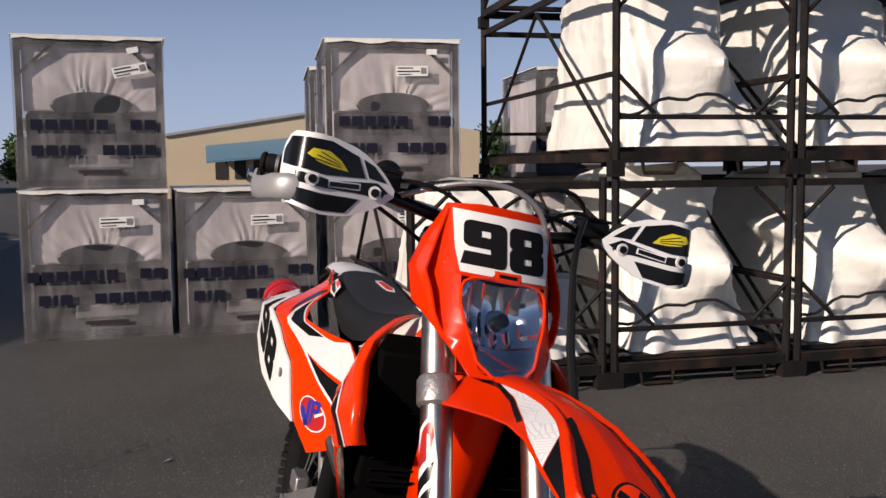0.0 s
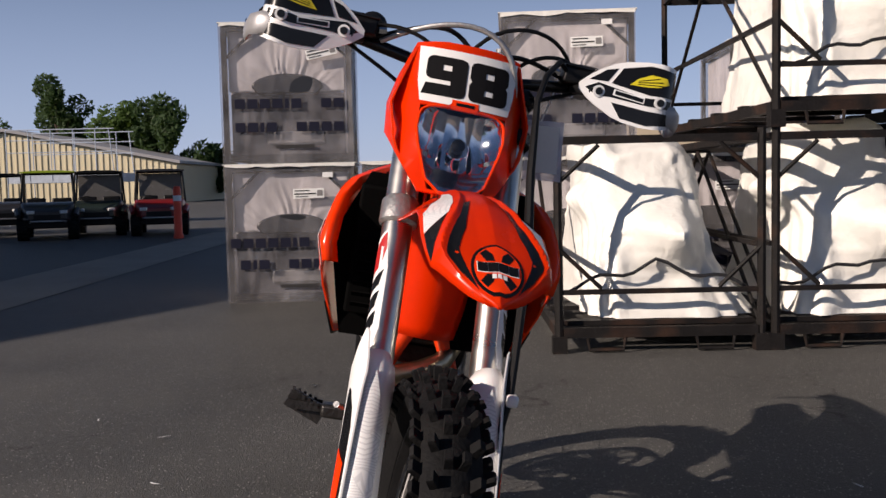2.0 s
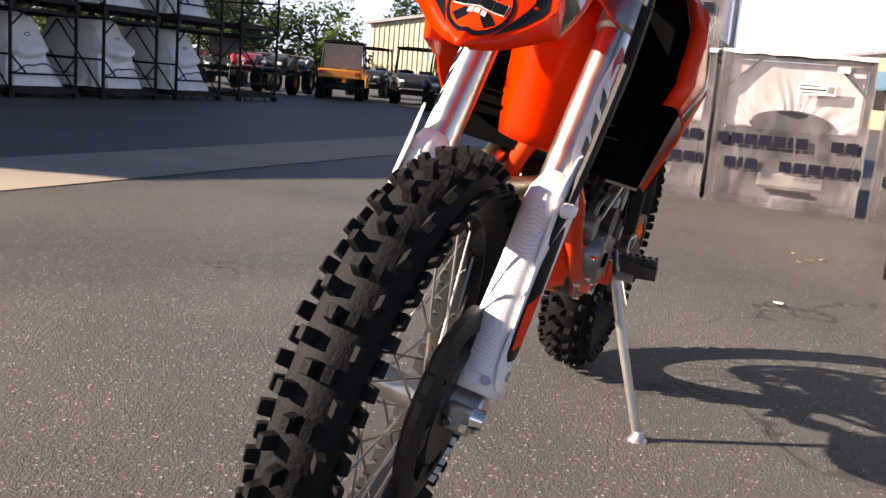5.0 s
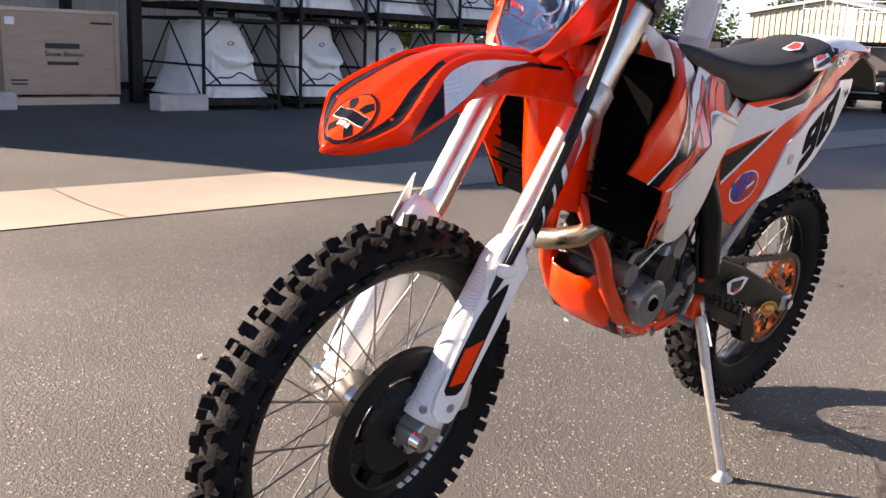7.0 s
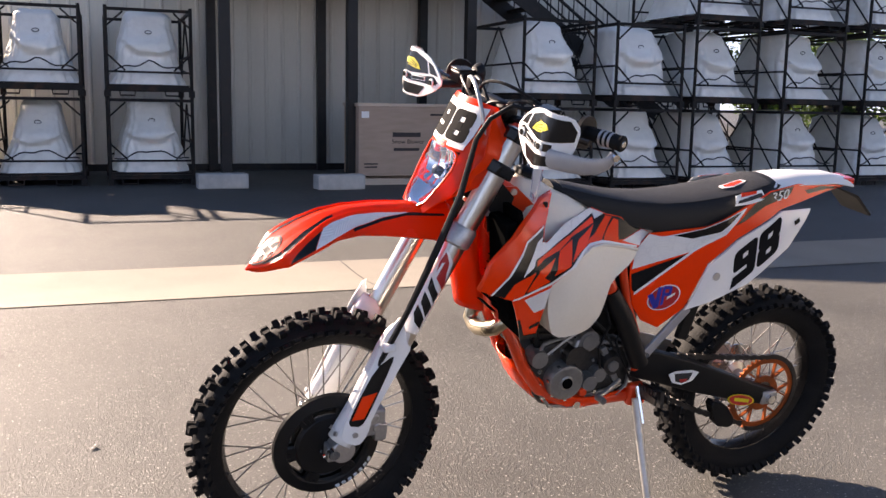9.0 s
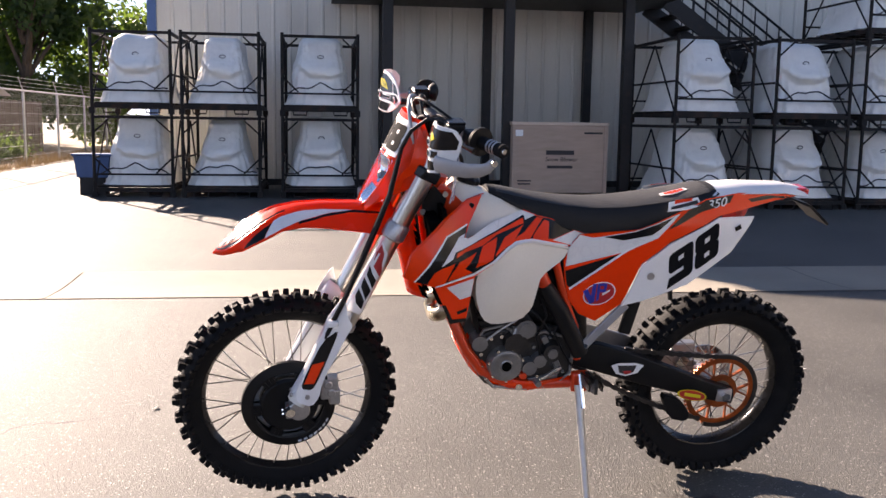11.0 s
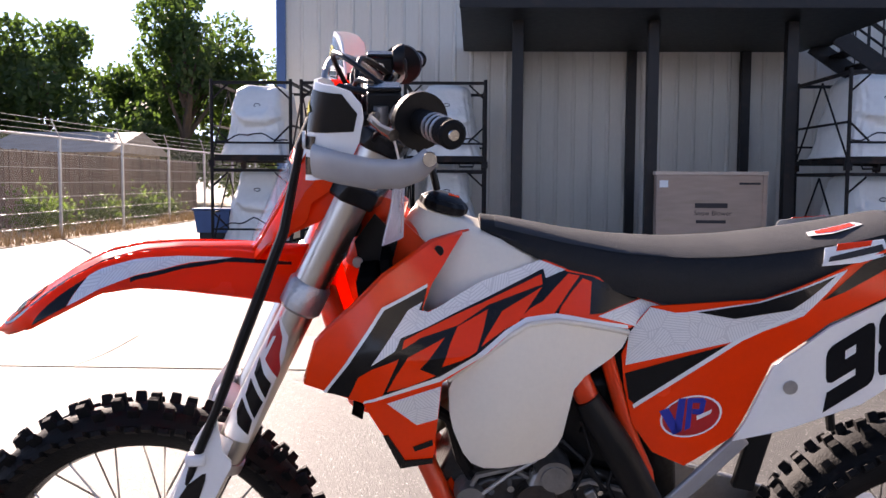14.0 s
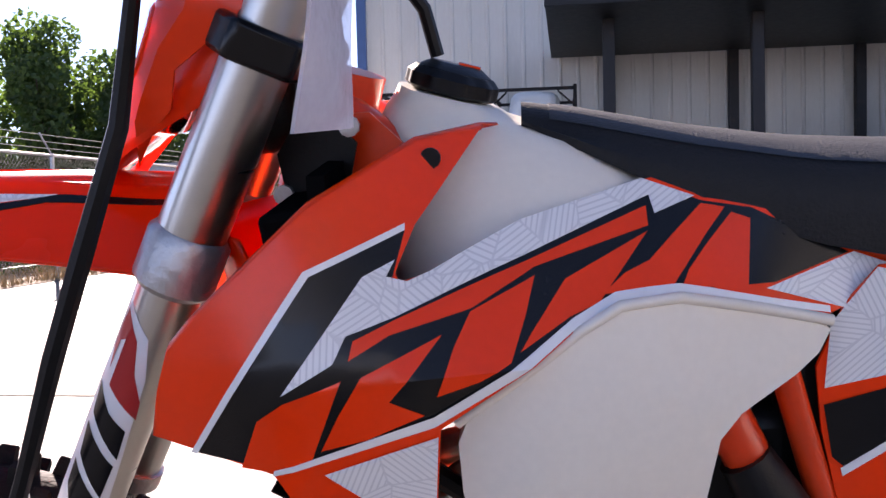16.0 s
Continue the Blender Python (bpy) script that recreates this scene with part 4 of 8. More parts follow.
for k, (x, y, h, r, n, d) in enumerate(((-11.2, 36, 9.0, 2.7, 12000, True), (-8.0, 37.5, 6.0, 2.8, 9000, False), (-16.6, 35, 7.0, 2.7, 16000, True), (-20.8, 35, 8.6, 3.1, 17000, True), (-14.2, 40, 5.9, 2.6, 10000, True), (-27, 36, 7.0, 4.5, 6000, False))):
    tree("tree", pose(x, y, 0), h, r, 10 + k, n, d, 0.08 if k else 0.2, 0.30, clumped=24 if k else 18)
for k, (x, y, h, r, n, d) in enumerate(((76, 30, 10.6, 3.0, 4200, True), (74, 24.6, 7.6, 2.8, 3600, False), (72, 20.6, 7.8, 3.0, 4200, True), (72, 17.2, 4.8, 2.2, 2000, True), (76, 37.5, 9.0, 2.8, 2000, True), (78, 13, 3.6, 2.0, 900, False),
                                        (62, -19, 4.2, 3.0, 1500, True), (62, -23, 4.8, 3.0, 1500, True), (70, 10.5, 5.0, 2.0, 1200, False), (64, -15, 3.2, 2.2, 900, True))):
    tree("tree", pose(x, y, 0), h, r, 40 + k, int(n * 1.8), d, 0.15, 0.5)
for k in range(2, 16):
    tree("tree", pose(46 + (k % 3) * 3.0, 28.0 + k * 2.3, 0), min(6.8, 3.2 + 0.6 * k) + (k * 37 % 10) * 0.22, 3.3, 70 + k, 4200, k % 3 == 0, 0.06, 0.38, "dense green tree behind the parked vehicles")

cream = thing("far_building", label="cream metal building with low gable roof", category="building", kind="structure")
prof = [(33.2, 0), (33.2, 3.95), (27.6, 4.8), (16.5, 2.55), (16.5, 0)]
cg = Geo()
n = len(prof)
cg.add([(60, y, z) for y, z in prof] + [(74, y, z) for y, z in prof], [tuple(range(n)), tuple(reversed(range(n, 2 * n)))] + [(i, i + n, (i + 1) % n + n, (i + 1) % n) for i in range(n)])
part("wall", cg, M_SIDING2, cream, smooth=0)
for k in range(41):
    y = 16.9 + k * 0.4
    zt = float(np.interp(y, [16.5, 27.6, 33.2], [2.55, 4.8, 3.95]))
    part("rib", Geo().box((59.97, y, zt / 2 - 0.05), (0.05, 0.07, zt - 0.1)), M_SIDING2, cream)
for (y0, z0), (y1, z1) in (((33.5, 3.95), (27.6, 4.85)), ((27.6, 4.85), (16.2, 2.55))):
    part("roof", Geo().add([(59.7, y0, z0), (59.7, y1, z1), (74.2, y1, z1), (74.2, y0, z0), (59.7, y0, z0 + 0.2), (59.7, y1, z1 + 0.2), (74.2, y1, z1 + 0.2), (74.2, y0, z0 + 0.2)],
                           [(0, 1, 2, 3), (7, 6, 5, 4), (0, 4, 5, 1), (1, 5, 6, 2), (2, 6, 7, 3), (3, 7, 4, 0)]), M_ROOF, cream, smooth=0)
beige = thing("far_building", label="low beige stucco building with a blue sloping awning", category="building", kind="structure")
M_STUCCO = mat("beige_stucco", (0.5, 0.41, 0.29), 0.85, vary=0.08, scale=0.6, fine=20)
M_AWNING = mat("blue_awning", (0.09, 0.19, 0.27), 0.5, vary=0.1)
bg = Geo()
prof = [(1.6, 0), (1.6, 2.95), (-7.0, 4.3), (-14, 3.2), (-14, 0)]
n = len(prof)
bg.add([(45, y, z) for y, z in prof] + [(58, y, z) for y, z in prof], [tuple(range(n)), tuple(reversed(range(n, 2 * n)))] + [(i, i + n, (i + 1) % n + n, (i + 1) % n) for i in range(n)])
part("wall", bg, M_STUCCO, beige, smooth=0)
part("awning", Geo().add([(44.9, -0.3, 2.5), (44.9, -9, 3.3), (43.4, -9, 2.5), (43.4, -0.3, 1.75), (44.9, -0.3, 2.4), (44.9, -9, 3.2), (43.4, -9, 2.4), (43.4, -0.3, 1.65)],
                         [(0, 1, 2, 3), (7, 6, 5, 4), (0, 3, 7, 4), (3, 2, 6, 7), (1, 5, 6, 2)]), M_AWNING, beige, "blue metal awning", smooth=0)
for k in range(8):
    part("window", Geo().box((44.97, -1.0 - k * 0.9, 1.35), (0.05, 0.55, 0.9)), M_INK, beige)
part("parapet_cap", Geo().beam((44.95, 1.6, 3.0), (44.95, -7.0, 4.35), 0.2, 0.12), M_ROOF, beige)

# chain-link fence with barbed wire
fence = thing("chain_link_fence", label="galvanised chain-link fence with barbed wire arms", category="fence", kind="structure")
FX, FY0, FY1, FH = -7.0, 8.9, 31.0, 1.85
for k in range(8):
    y = FY0 + k * 3.08
    post = part("post", Geo().tube([(FX, y, 0), (FX, y, FH + 0.03)], 0.032, 10), M_GALV, fence)
    part("arm", Geo().tube([(FX, y, FH), (FX - 0.02, y - 0.28, FH + 0.32)], 0.014, 6), M_GALV, post)
part("top_rail", Geo().tube([(FX, FY0, FH), (FX, FY1, FH)], 0.022, 8), M_GALV, fence)
for k in range(3):
    part("barbed_wire", Geo().tube([(FX - 0.01 * k, FY0 - 0.1 * k, FH + 0.1 * (k + 1)), (FX - 0.01 * k, FY1, FH + 0.1 * (k + 1))], 0.005, 4), M_GALV, fence)
mesh_ = Geo()
step = 0.085
for k in range(int((FY1 - FY0 + FH) / step)):
    for s in (-1, 1):
        y = FY0 + k * step
        a, b = (y, y - FH) if s > 0 else (y - FH, y)
        mesh_.add([(FX + 0.03 * s * 0.3, a - 0.0025, 0.05), (FX + 0.03 * s * 0.3, a + 0.0025, 0.05), (FX + 0.03 * s * 0.3, b + 0.0025, FH), (FX + 0.03 * s * 0.3, b - 0.0025, FH)], [(0, 1, 2, 3)])
part("wire_mesh", mesh_, M_GALV, fence, smooth=0)["kind"] = "stuff"
for k in range(6):
    part("slack_wire", Geo().tube([(FX + 0.02, FY0, 0.25 + 0.26 * k), (FX + 0.02, FY1, 0.25 + 0.26 * k)], 0.006, 4), M_GALV, fence)
wood = thing("plank_fence", label="weathered brown plank fence behind the chain link", category="fence", kind="structure")
pl = Geo().box((0, 0, 0.86), (0.03, 0.19, 1.72)).mesh("plank", M_PLANK, 0)
for k in range(128):
    ob = part("plank", pl, None, wood)
    ob.matrix_local = pose(-9.4 + 0.012 * math.sin(k * 1.7), 6.0 + k * 0.2, 0.02 * math.sin(k * 2.3))
part("rail", Geo().box((-9.44, 18.8, 1.3), (0.05, 25.6, 0.09)), M_PLANK, wood)
solid("verge", sheet([-60, -30, -16, -11, -9, -8, -7.2, -6.75], [-5 + 2.2 * k for k in range(30)], 0.012), M_DIRT, "dry dirt verge along the fence", "ground", kind="structure")
gr = Geo()
rng = random.Random(3)
for k in range(5200):
    x, y = rng.uniform(-8.6, -6.75), rng.uniform(8, 31)
    if rng.random() < 0.5:
        x = rng.uniform(-7.2, -6.8)
    h = rng.uniform(0.05, 0.22) * (1.5 if lump(x, y, 0, 0.8) > 0.1 else 0.8)
    a = rng.uniform(0, 6.28)
    gr.add([(x, y, 0), (x + 0.02 * math.cos(a), y + 0.02 * math.sin(a), 0), (x + rng.uniform(-0.1, 0.1), y + rng.uniform(-0.1, 0.1), h)], [(0, 1, 2)])
solid("dry_grass", gr, M_DRY, "tufts of dry straw-coloured grass", "grass", kind="stuff", smooth=0)
for k, (y, h) in enumerate(((13.5, 0.75), (16.8, 0.9), (17.6, 0.8), (20.1, 0.7), (22.8, 0.85), (24.5, 0.7), (11.2, 0.6))):
    bs = Geo()
    rng = random.Random(90 + k)
    for i in range(700):
        d = Vector((rng.gauss(0, 0.26), rng.gauss(0, 0.34), abs(rng.gauss(0.4, 0.28)) * h))
        u = Vector((rng.gauss(0, 1), rng.gauss(0, 1), rng.gauss(0, 1))).normalized() * 0.05
        w = u.orthogonal().normalized() * 0.022
        p = Vector((-8.3, y, 0)) + d
        bs.add([p - u, p + w, p + u, p - w], [(0, 1, 2, 3)])
    solid("weed_bush", bs, M_LEAF, "small green weed bush by the fence", "bush", "bushes along the fence", smooth=0)
hs = thing("neighbour_house", label="low house with a pale shingle roof behind the fence", category="house", kind="structure")
part("wall", Geo().box((-13.7, 31.5, 1.0), (4.2, 5.2, 2.0)), M_STUCCO, hs)
part("roof", Geo().add([(-15.9, 28.4, 1.95), (-11.3, 28.4, 1.95), (-11.3, 31.5, 2.75), (-15.9, 31.5, 2.75), (-15.9, 34.6, 1.95), (-11.3, 34.6, 1.95)], [(0, 1, 2, 3), (3, 2, 5, 4), (0, 3, 4), (1, 5, 2)]), mat("pale_shingle", (0.36, 0.33, 0.30), 0.85, vary=0.2, scale=3, fine=25), hs, smooth=0)
tub = thing("blue_bin", pose(-3.45, 12.6, 0), "blue plastic tub between the cages", "plastic bin")
part("tub", Geo().loft([[(-w, -w * 0.7, z), (w, -w * 0.7, z), (w, w * 0.7, z), (-w, w * 0.7, z)] for w, z in ((0.24, 0.28), (0.28, 0.62), (0.31, 0.63), (0.31, 0.66))]), M_BLUETRIM, tub, bevel=0.01)
part("tub_base", Geo().box((0, 0, 0.14), (0.4, 0.3, 0.28)), M_BLACKSTEEL, tub)
# scraps on the asphalt
rng = random.Random(8)
for k, (x, y) in enumerate(((4.15, -0.55), (4.25, -0.62), (4.05, -0.5), (4.3, -0.45), (2.86, -0.5), (1.69, 0.76), (2.6, 1.3), (0.4, 1.2), (-0.6, 0.9), (3.2, 0.4), (4.4, -0.7), (1.5, -1.6), (2.3, 0.9))):
    sc = Geo().add([(rng.uniform(-0.03, 0.03), rng.uniform(-0.03, 0.03), 0.004 + rng.uniform(0, 0.012)) for _ in range(4)] , [(0, 1, 2), (1, 2, 3), (0, 2, 3)])
    solid("paper_scrap", sc, M_PAPER if k > 3 else M_DRY, "small pale scrap lying on asphalt", "litter", "scraps on the asphalt", smooth=0, m=pose(x, y, ground_z(x, y)))

# ---- motorcycle: materials ----
M_ORANGE = mat("orange_plastic", (0.90, 0.042, 0.002), 0.24, vary=0.05, scale=6, spec=0.3, coat=0.12, bump=0.02, bump_scale=40)
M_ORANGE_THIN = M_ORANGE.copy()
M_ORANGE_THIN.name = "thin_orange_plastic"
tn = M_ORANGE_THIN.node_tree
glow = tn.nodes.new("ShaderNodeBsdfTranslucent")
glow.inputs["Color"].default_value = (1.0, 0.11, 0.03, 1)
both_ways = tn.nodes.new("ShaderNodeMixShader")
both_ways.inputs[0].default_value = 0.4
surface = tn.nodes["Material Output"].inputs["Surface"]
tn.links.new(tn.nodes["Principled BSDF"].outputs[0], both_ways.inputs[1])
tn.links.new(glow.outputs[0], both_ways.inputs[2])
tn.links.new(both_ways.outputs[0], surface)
M_ORANGE_METAL = mat("orange_painted_frame", (0.70, 0.042, 0.004), 0.35, vary=0.1, coat=0.2, dirt=(0.12, 0.04, 0.02), dirt_amount=0.25, dirt_scale=9)
M_SPROCKET = mat("worn_orange_anodising", (0.40, 0.085, 0.018), 0.34, metal=0.6, vary=0.25, scale=14, dirt=(0.05, 0.03, 0.02), dirt_amount=0.5, dirt_scale=10)
M_WHITE = mat("white_plastic", (0.78, 0.78, 0.77), 0.32, vary=0.03, scale=9, coat=0.15, dirt=(0.6, 0.58, 0.54), dirt_amount=0.15, dirt_scale=6)
M_TANK = mat("natural_tank_plastic", (0.74, 0.69, 0.60), 0.42, vary=0.05, scale=4, subsurface=0.0, dirt=(0.66, 0.55, 0.40), dirt_amount=0.35, dirt_scale=3)
M_GFXBLACK = mat("black_gloss_graphic", (0.007, 0.007, 0.0075), 0.22, vary=0.2, spec=0.3)
M_FORK = mat("brushed_aluminium", (0.58, 0.56, 0.52), 0.30, metal=1.0, vary=0.06, scale=3, fine=200, stretch=(1, 1, 12))
M_SPOKE = mat("dull_steel_spoke", (0.28, 0.27, 0.26), 0.35, metal=1.0, vary=0.1)
M_CHROME = mat("chrome_steel", (0.75, 0.74, 0.72), 0.12, metal=1.0, vary=0.05)
M_NUMERAL = mat("black_vinyl_numeral", (0.010, 0.010, 0.011), 0.8, vary=0.15, spec=0.04)
M_PANEL = mat("white_vinyl_panel", (0.76, 0.75, 0.73), 0.5, vary=0.04, spec=0.3)
M_CAST = mat("cast_aluminium", (0.46, 0.45, 0.44), 0.42, metal=0.85, vary=0.15, scale=14, bump=0.15, bump_scale=120)
M_ENGINE = mat("dull_engine_casting", (0.05, 0.047, 0.045), 0.36, metal=0.7, vary=0.3, scale=14, bump=0.25, bump_scale=90, dirt=(0.06, 0.05, 0.045), dirt_amount=0.5, dirt_scale=8)
M_ENGINE_LIGHT = mat("grey_engine_cover", (0.25, 0.245, 0.24), 0.36, metal=0.7, vary=0.15, scale=14, bump=0.15, bump_scale=120, dirt=(0.1, 0.09, 0.08), dirt_amount=0.3, dirt_scale=12)
M_ARM = mat("grey_alloy_arm", (0.33, 0.325, 0.33), 0.42, metal=0.3, vary=0.1, fine=60)
M_PIPE = mat("titanium_header_pipe", (0.42, 0.36, 0.26), 0.3, metal=1.0, vary=0.2, scale=10)
M_SEAT = mat("black_seat_vinyl", (0.012, 0.012, 0.0125), 0.6, spec=0.25, vary=0.15, scale=8, bump=0.2, bump_scale=300)
M_SEATTOP = mat("black_gripper_vinyl", (0.020, 0.020, 0.021), 0.6, vary=0.15, scale=8, bump=0.3, bump_scale=400)
M_BLUE = mat("blue_print", (0.02, 0.035, 0.30), 0.3, vary=0.05)
M_RED = mat("red_print", (0.45, 0.02, 0.02), 0.3, vary=0.05)
M_YELLOW = mat("yellow_print", (0.64, 0.53, 0.02), 0.35, vary=0.05)
M_REDLENS = mat("red_tail_lens", (0.5, 0.01, 0.01), 0.15, vary=0.05, coat=0.5)
M_AMBER = mat("amber_plastic", (0.7, 0.25, 0.02), 0.25, vary=0.05)
def clear_lens():
    """Thin clear plastic: light passes straight, with a weak gloss."""
    m = mat("clear_lens", (0.9, 0.92, 0.95), 0.06, vary=0.01, spec=0.6)
    n, li = m.node_tree.nodes, m.node_tree.links
    tr, mx = n.new("ShaderNodeBsdfTransparent"), n.new("ShaderNodeMixShader")
    gl = n.new("ShaderNodeBsdfGlossy")
    gl.inputs["Roughness"].default_value = 0.03
    tr.inputs[0].default_value = (0.95, 0.96, 0.98, 1)
    mx.inputs[0].default_value = 0.07
    li.new(tr.outputs[0], mx.inputs[1])
    li.new(gl.outputs[0], mx.inputs[2])
    li.new(mx.outputs[0], n["Material Output"].inputs["Surface"])
    return m


M_GLASS = clear_lens()
M_REFLECTOR = mat("vacuum_chrome_reflector", (0.72, 0.72, 0.73), 0.07, metal=1.0, vary=0.03)
# near-black without gloss: the shade of the shroud recess is in the colour
M_RADIATOR = mat("matt_black_recess_shade", (0.004, 0.004, 0.004), 0.95, vary=0.1, spec=0.0)
M_BAG = mat("clear_document_bag", (0.74, 0.72, 0.80), 0.18, vary=0.08, scale=20, coat=0.4, bump=0.4, bump_scale=30)
bn = M_BAG.node_tree
through_bag, bag_mix = bn.nodes.new("ShaderNodeBsdfTransparent"), bn.nodes.new("ShaderNodeMixShader")
bag_mix.inputs[0].default_value = 0.5
bn.links.new(through_bag.outputs[0], bag_mix.inputs[1])
bn.links.new(bn.nodes["Principled BSDF"].outputs[0], bag_mix.inputs[2])
bn.links.new(bag_mix.outputs[0], bn.nodes["Material Output"].inputs["Surface"])


def hatch():
    """White film printed with thin grey lines in angular cells."""
    m = mat("geometric_print", (0.74, 0.74, 0.74), 0.3, vary=0.02)
    t = m.node_tree
    n, li = t.nodes, t.links
    b = n["Principled BSDF"]
    old = b.inputs["Base Color"].links[0].from_socket
    co = n.new("ShaderNodeTexCoord")
    vo = n.new("ShaderNodeTexVoronoi")
    vo.inputs["Scale"].default_value = 26
    li.new(co.outputs["Object"], vo.inputs["Vector"])
    ed = n.new("ShaderNodeTexVoronoi")
    ed.feature, ed.inputs["Scale"].default_value = "DISTANCE_TO_EDGE", 26
    li.new(co.outputs["Object"], ed.inputs["Vector"])
    rot = n.new("ShaderNodeVectorRotate")
    rot.rotation_type = "AXIS_ANGLE"
    rot.inputs["Axis"].default_value = (0, 1, 0)
    li.new(co.outputs["Object"], rot.inputs["Vector"])
    sep = n.new("ShaderNodeSeparateColor")
    li.new(vo.outputs["Color"], sep.inputs[0])
    ang = n.new("ShaderNodeMath")
    ang.operation, ang.inputs[1].default_value = "MULTIPLY", 6.28
    li.new(sep.outputs[0], ang.inputs[0])
    li.new(ang.outputs[0], rot.inputs["Angle"])
    wave = n.new("ShaderNodeTexWave")
    wave.inputs["Scale"].default_value = 70
    li.new(rot.outputs[0], wave.inputs["Vector"])
    lines = n.new("ShaderNodeMapRange")
    lines.inputs["From Min"].default_value, lines.inputs["From Max"].default_value = 0.35, 0.1
    lines.inputs["To Max"].default_value = 0.42
    li.new(wave.outputs["Fac"], lines.inputs["Value"])
    edge = n.new("ShaderNodeMapRange")
    edge.inputs["From Min"].default_value, edge.inputs["From Max"].default_value = 0.03, 0.01
    edge.inputs["To Max"].default_value = 0.35
    li.new(ed.outputs["Distance"], edge.inputs["Value"])
    mx0 = n.new("ShaderNodeMath")
    mx0.operation = "MAXIMUM"
    li.new(lines.outputs[0], mx0.inputs[0])
    li.new(edge.outputs[0], mx0.inputs[1])
    mx = n.new("ShaderNodeMix")
    mx.data_type = "RGBA"
    li.new(mx0.outputs[0], mx.inputs[0])
    li.new(old, mx.inputs[6])
    mx.inputs[7].default_value = (0.36, 0.36, 0.39, 1)
    li.new(mx.outputs[2], b.inputs["Base Color"])
    return m


M_HATCH = hatch()


# ---- motorcycle: shape helpers ----
def lin(x, table):
    return float(np.interp(x, [p[0] for p in table], [p[1] for p in table]))


def rounded(pts, k=2):
    """Softens the corners of a closed outline."""
    for _ in range(k):
        q = []
        for a, b in zip(pts, pts[1:] + pts[:1]):
            q += [(a[0] * 0.8 + b[0] * 0.2, a[1] * 0.8 + b[1] * 0.2), (a[0] * 0.2 + b[0] * 0.8, a[1] * 0.2 + b[1] * 0.8)]
        pts = q
    return pts


def skin(geo, outline, put, thick=0.003, grid=0.03, lift=0.0):
    """A thin sheet with a flat outline (u, v), laid on the surface put(u, v, height)."""
    bm = bmesh.new()
    bm.faces.new([bm.verts.new((u, v, 0)) for u, v in outline])
    for ax in (0, 1):
        lo, hi = min(p[ax] for p in outline), max(p[ax] for p in outline)
        for k in range(int(math.floor(lo / grid)) + 1, int(math.ceil(hi / grid))):
            co, no = [0, 0, 0], [0, 0, 0]
            co[ax], no[ax] = k * grid, 1
            bmesh.ops.bisect_plane(bm, geom=bm.verts[:] + bm.edges[:] + bm.faces[:], plane_co=co, plane_no=no, dist=1e-5)
    bmesh.ops.triangulate(bm, faces=bm.faces[:])
    bm.verts.index_update()
    flat = [v.co.copy() for v in bm.verts]
    n = len(flat)
    verts = [put(p.x, p.y, lift + thick) for p in flat] + [put(p.x, p.y, lift) for p in flat]
    faces = [tuple(v.index for v in f.verts) for f in bm.faces]
    faces += [tuple(v.index + n for v in reversed(f.verts)) for f in bm.faces]
    for e in bm.edges:
        if len(e.link_faces) == 1:
            a, b = e.verts[0].index, e.verts[1].index
            faces.append((a, b, b + n, a + n))
    bm.free()
    return geo.add(verts, faces)


def mirrored(pts):
    return [(1 - u, v) for u, v in pts]


POST = [(0.61, 0), (0.86, 0), (0.96, 0.04), (1, 0.13), (1, 0.87), (0.96, 0.96), (0.86, 1), (0.61, 1)]
WAIST = [(0.61, 0), (0.86, 0), (0.96, 0.04), (1, 0.13), (1, 0.42), (0.94, 0.5), (1, 0.58), (1, 0.87), (0.96, 0.96), (0.86, 1), (0.61, 1)]
BLOCKS = {"9": (POST, [(0, 0.53), (0.03, 0.45), (0.12, 0.40), (0.39, 0.40), (0.39, 1), (0.14, 1), (0.04, 0.96), (0, 0.87)], [(0.39, 0.79), (0.61, 0.79), (0.61, 1), (0.39, 1)],
                [(0.39, 0.40), (0.61, 0.40), (0.61, 0.65), (0.39, 0.65)], [(-0.06, 0), (0.62, 0), (0.62, 0.29), (0.02, 0.29)]),
          "8": (WAIST, mirrored(WAIST), [(0.39, 0), (0.61, 0), (0.61, 0.20), (0.39, 0.20)], [(0.39, 0.34), (0.61, 0.34), (0.61, 0.63), (0.39, 0.63)], [(0.39, 0.78), (0.61, 0.78), (0.61, 1), (0.39, 1)])}


def numerals(name, text, parent, material, at, ex, ey, put, m=None, lift=0.002):
    """Heavy rounded numerals on a surface: at is the lower left corner, ex and ey the width and the height of the whole word."""
    step = 1.0 / len(text)
    for k, ch in enumerate(text):
        g = Geo(m)
        for i, r in enumerate(BLOCKS[ch]):
            out = []
            for u, v in r:
                u = (k + 0.03 + 0.93 * u) * step
                out.append((at[0] + ex[0] * u + ey[0] * v, at[1] + ex[1] * u + ey[1] * v))
            skin(g, out, put, 0.0006 + 0.00008 * i, 0.02, lift)
        part(name, g, material, parent, "black race numeral " + ch)


# ---- motorcycle: frame of reference ----
bike = thing("motorcycle", Matrix.Translation((0, -0.092, 0.0)) @ pose(0, 0, 0, 0, 0, 2.8) @ pose(0, 0, 0, 10.6), "orange and white off-road motorcycle leaning on its side stand", "motorcycle")
FW, RW = Vector((-0.02, 0, 0.388)), Vector((1.462, 0, 0.366))
RAKE = Vector((math.sin(radians(26.0)), 0, math.cos(radians(26.0))))
PIVOT = Vector((0.425, 0, 1.13))
STEER = Matrix.Translation(PIVOT) @ Matrix.Rotation(radians(4.0), 4, RAKE) @ Matrix.Translation(-PIVOT)


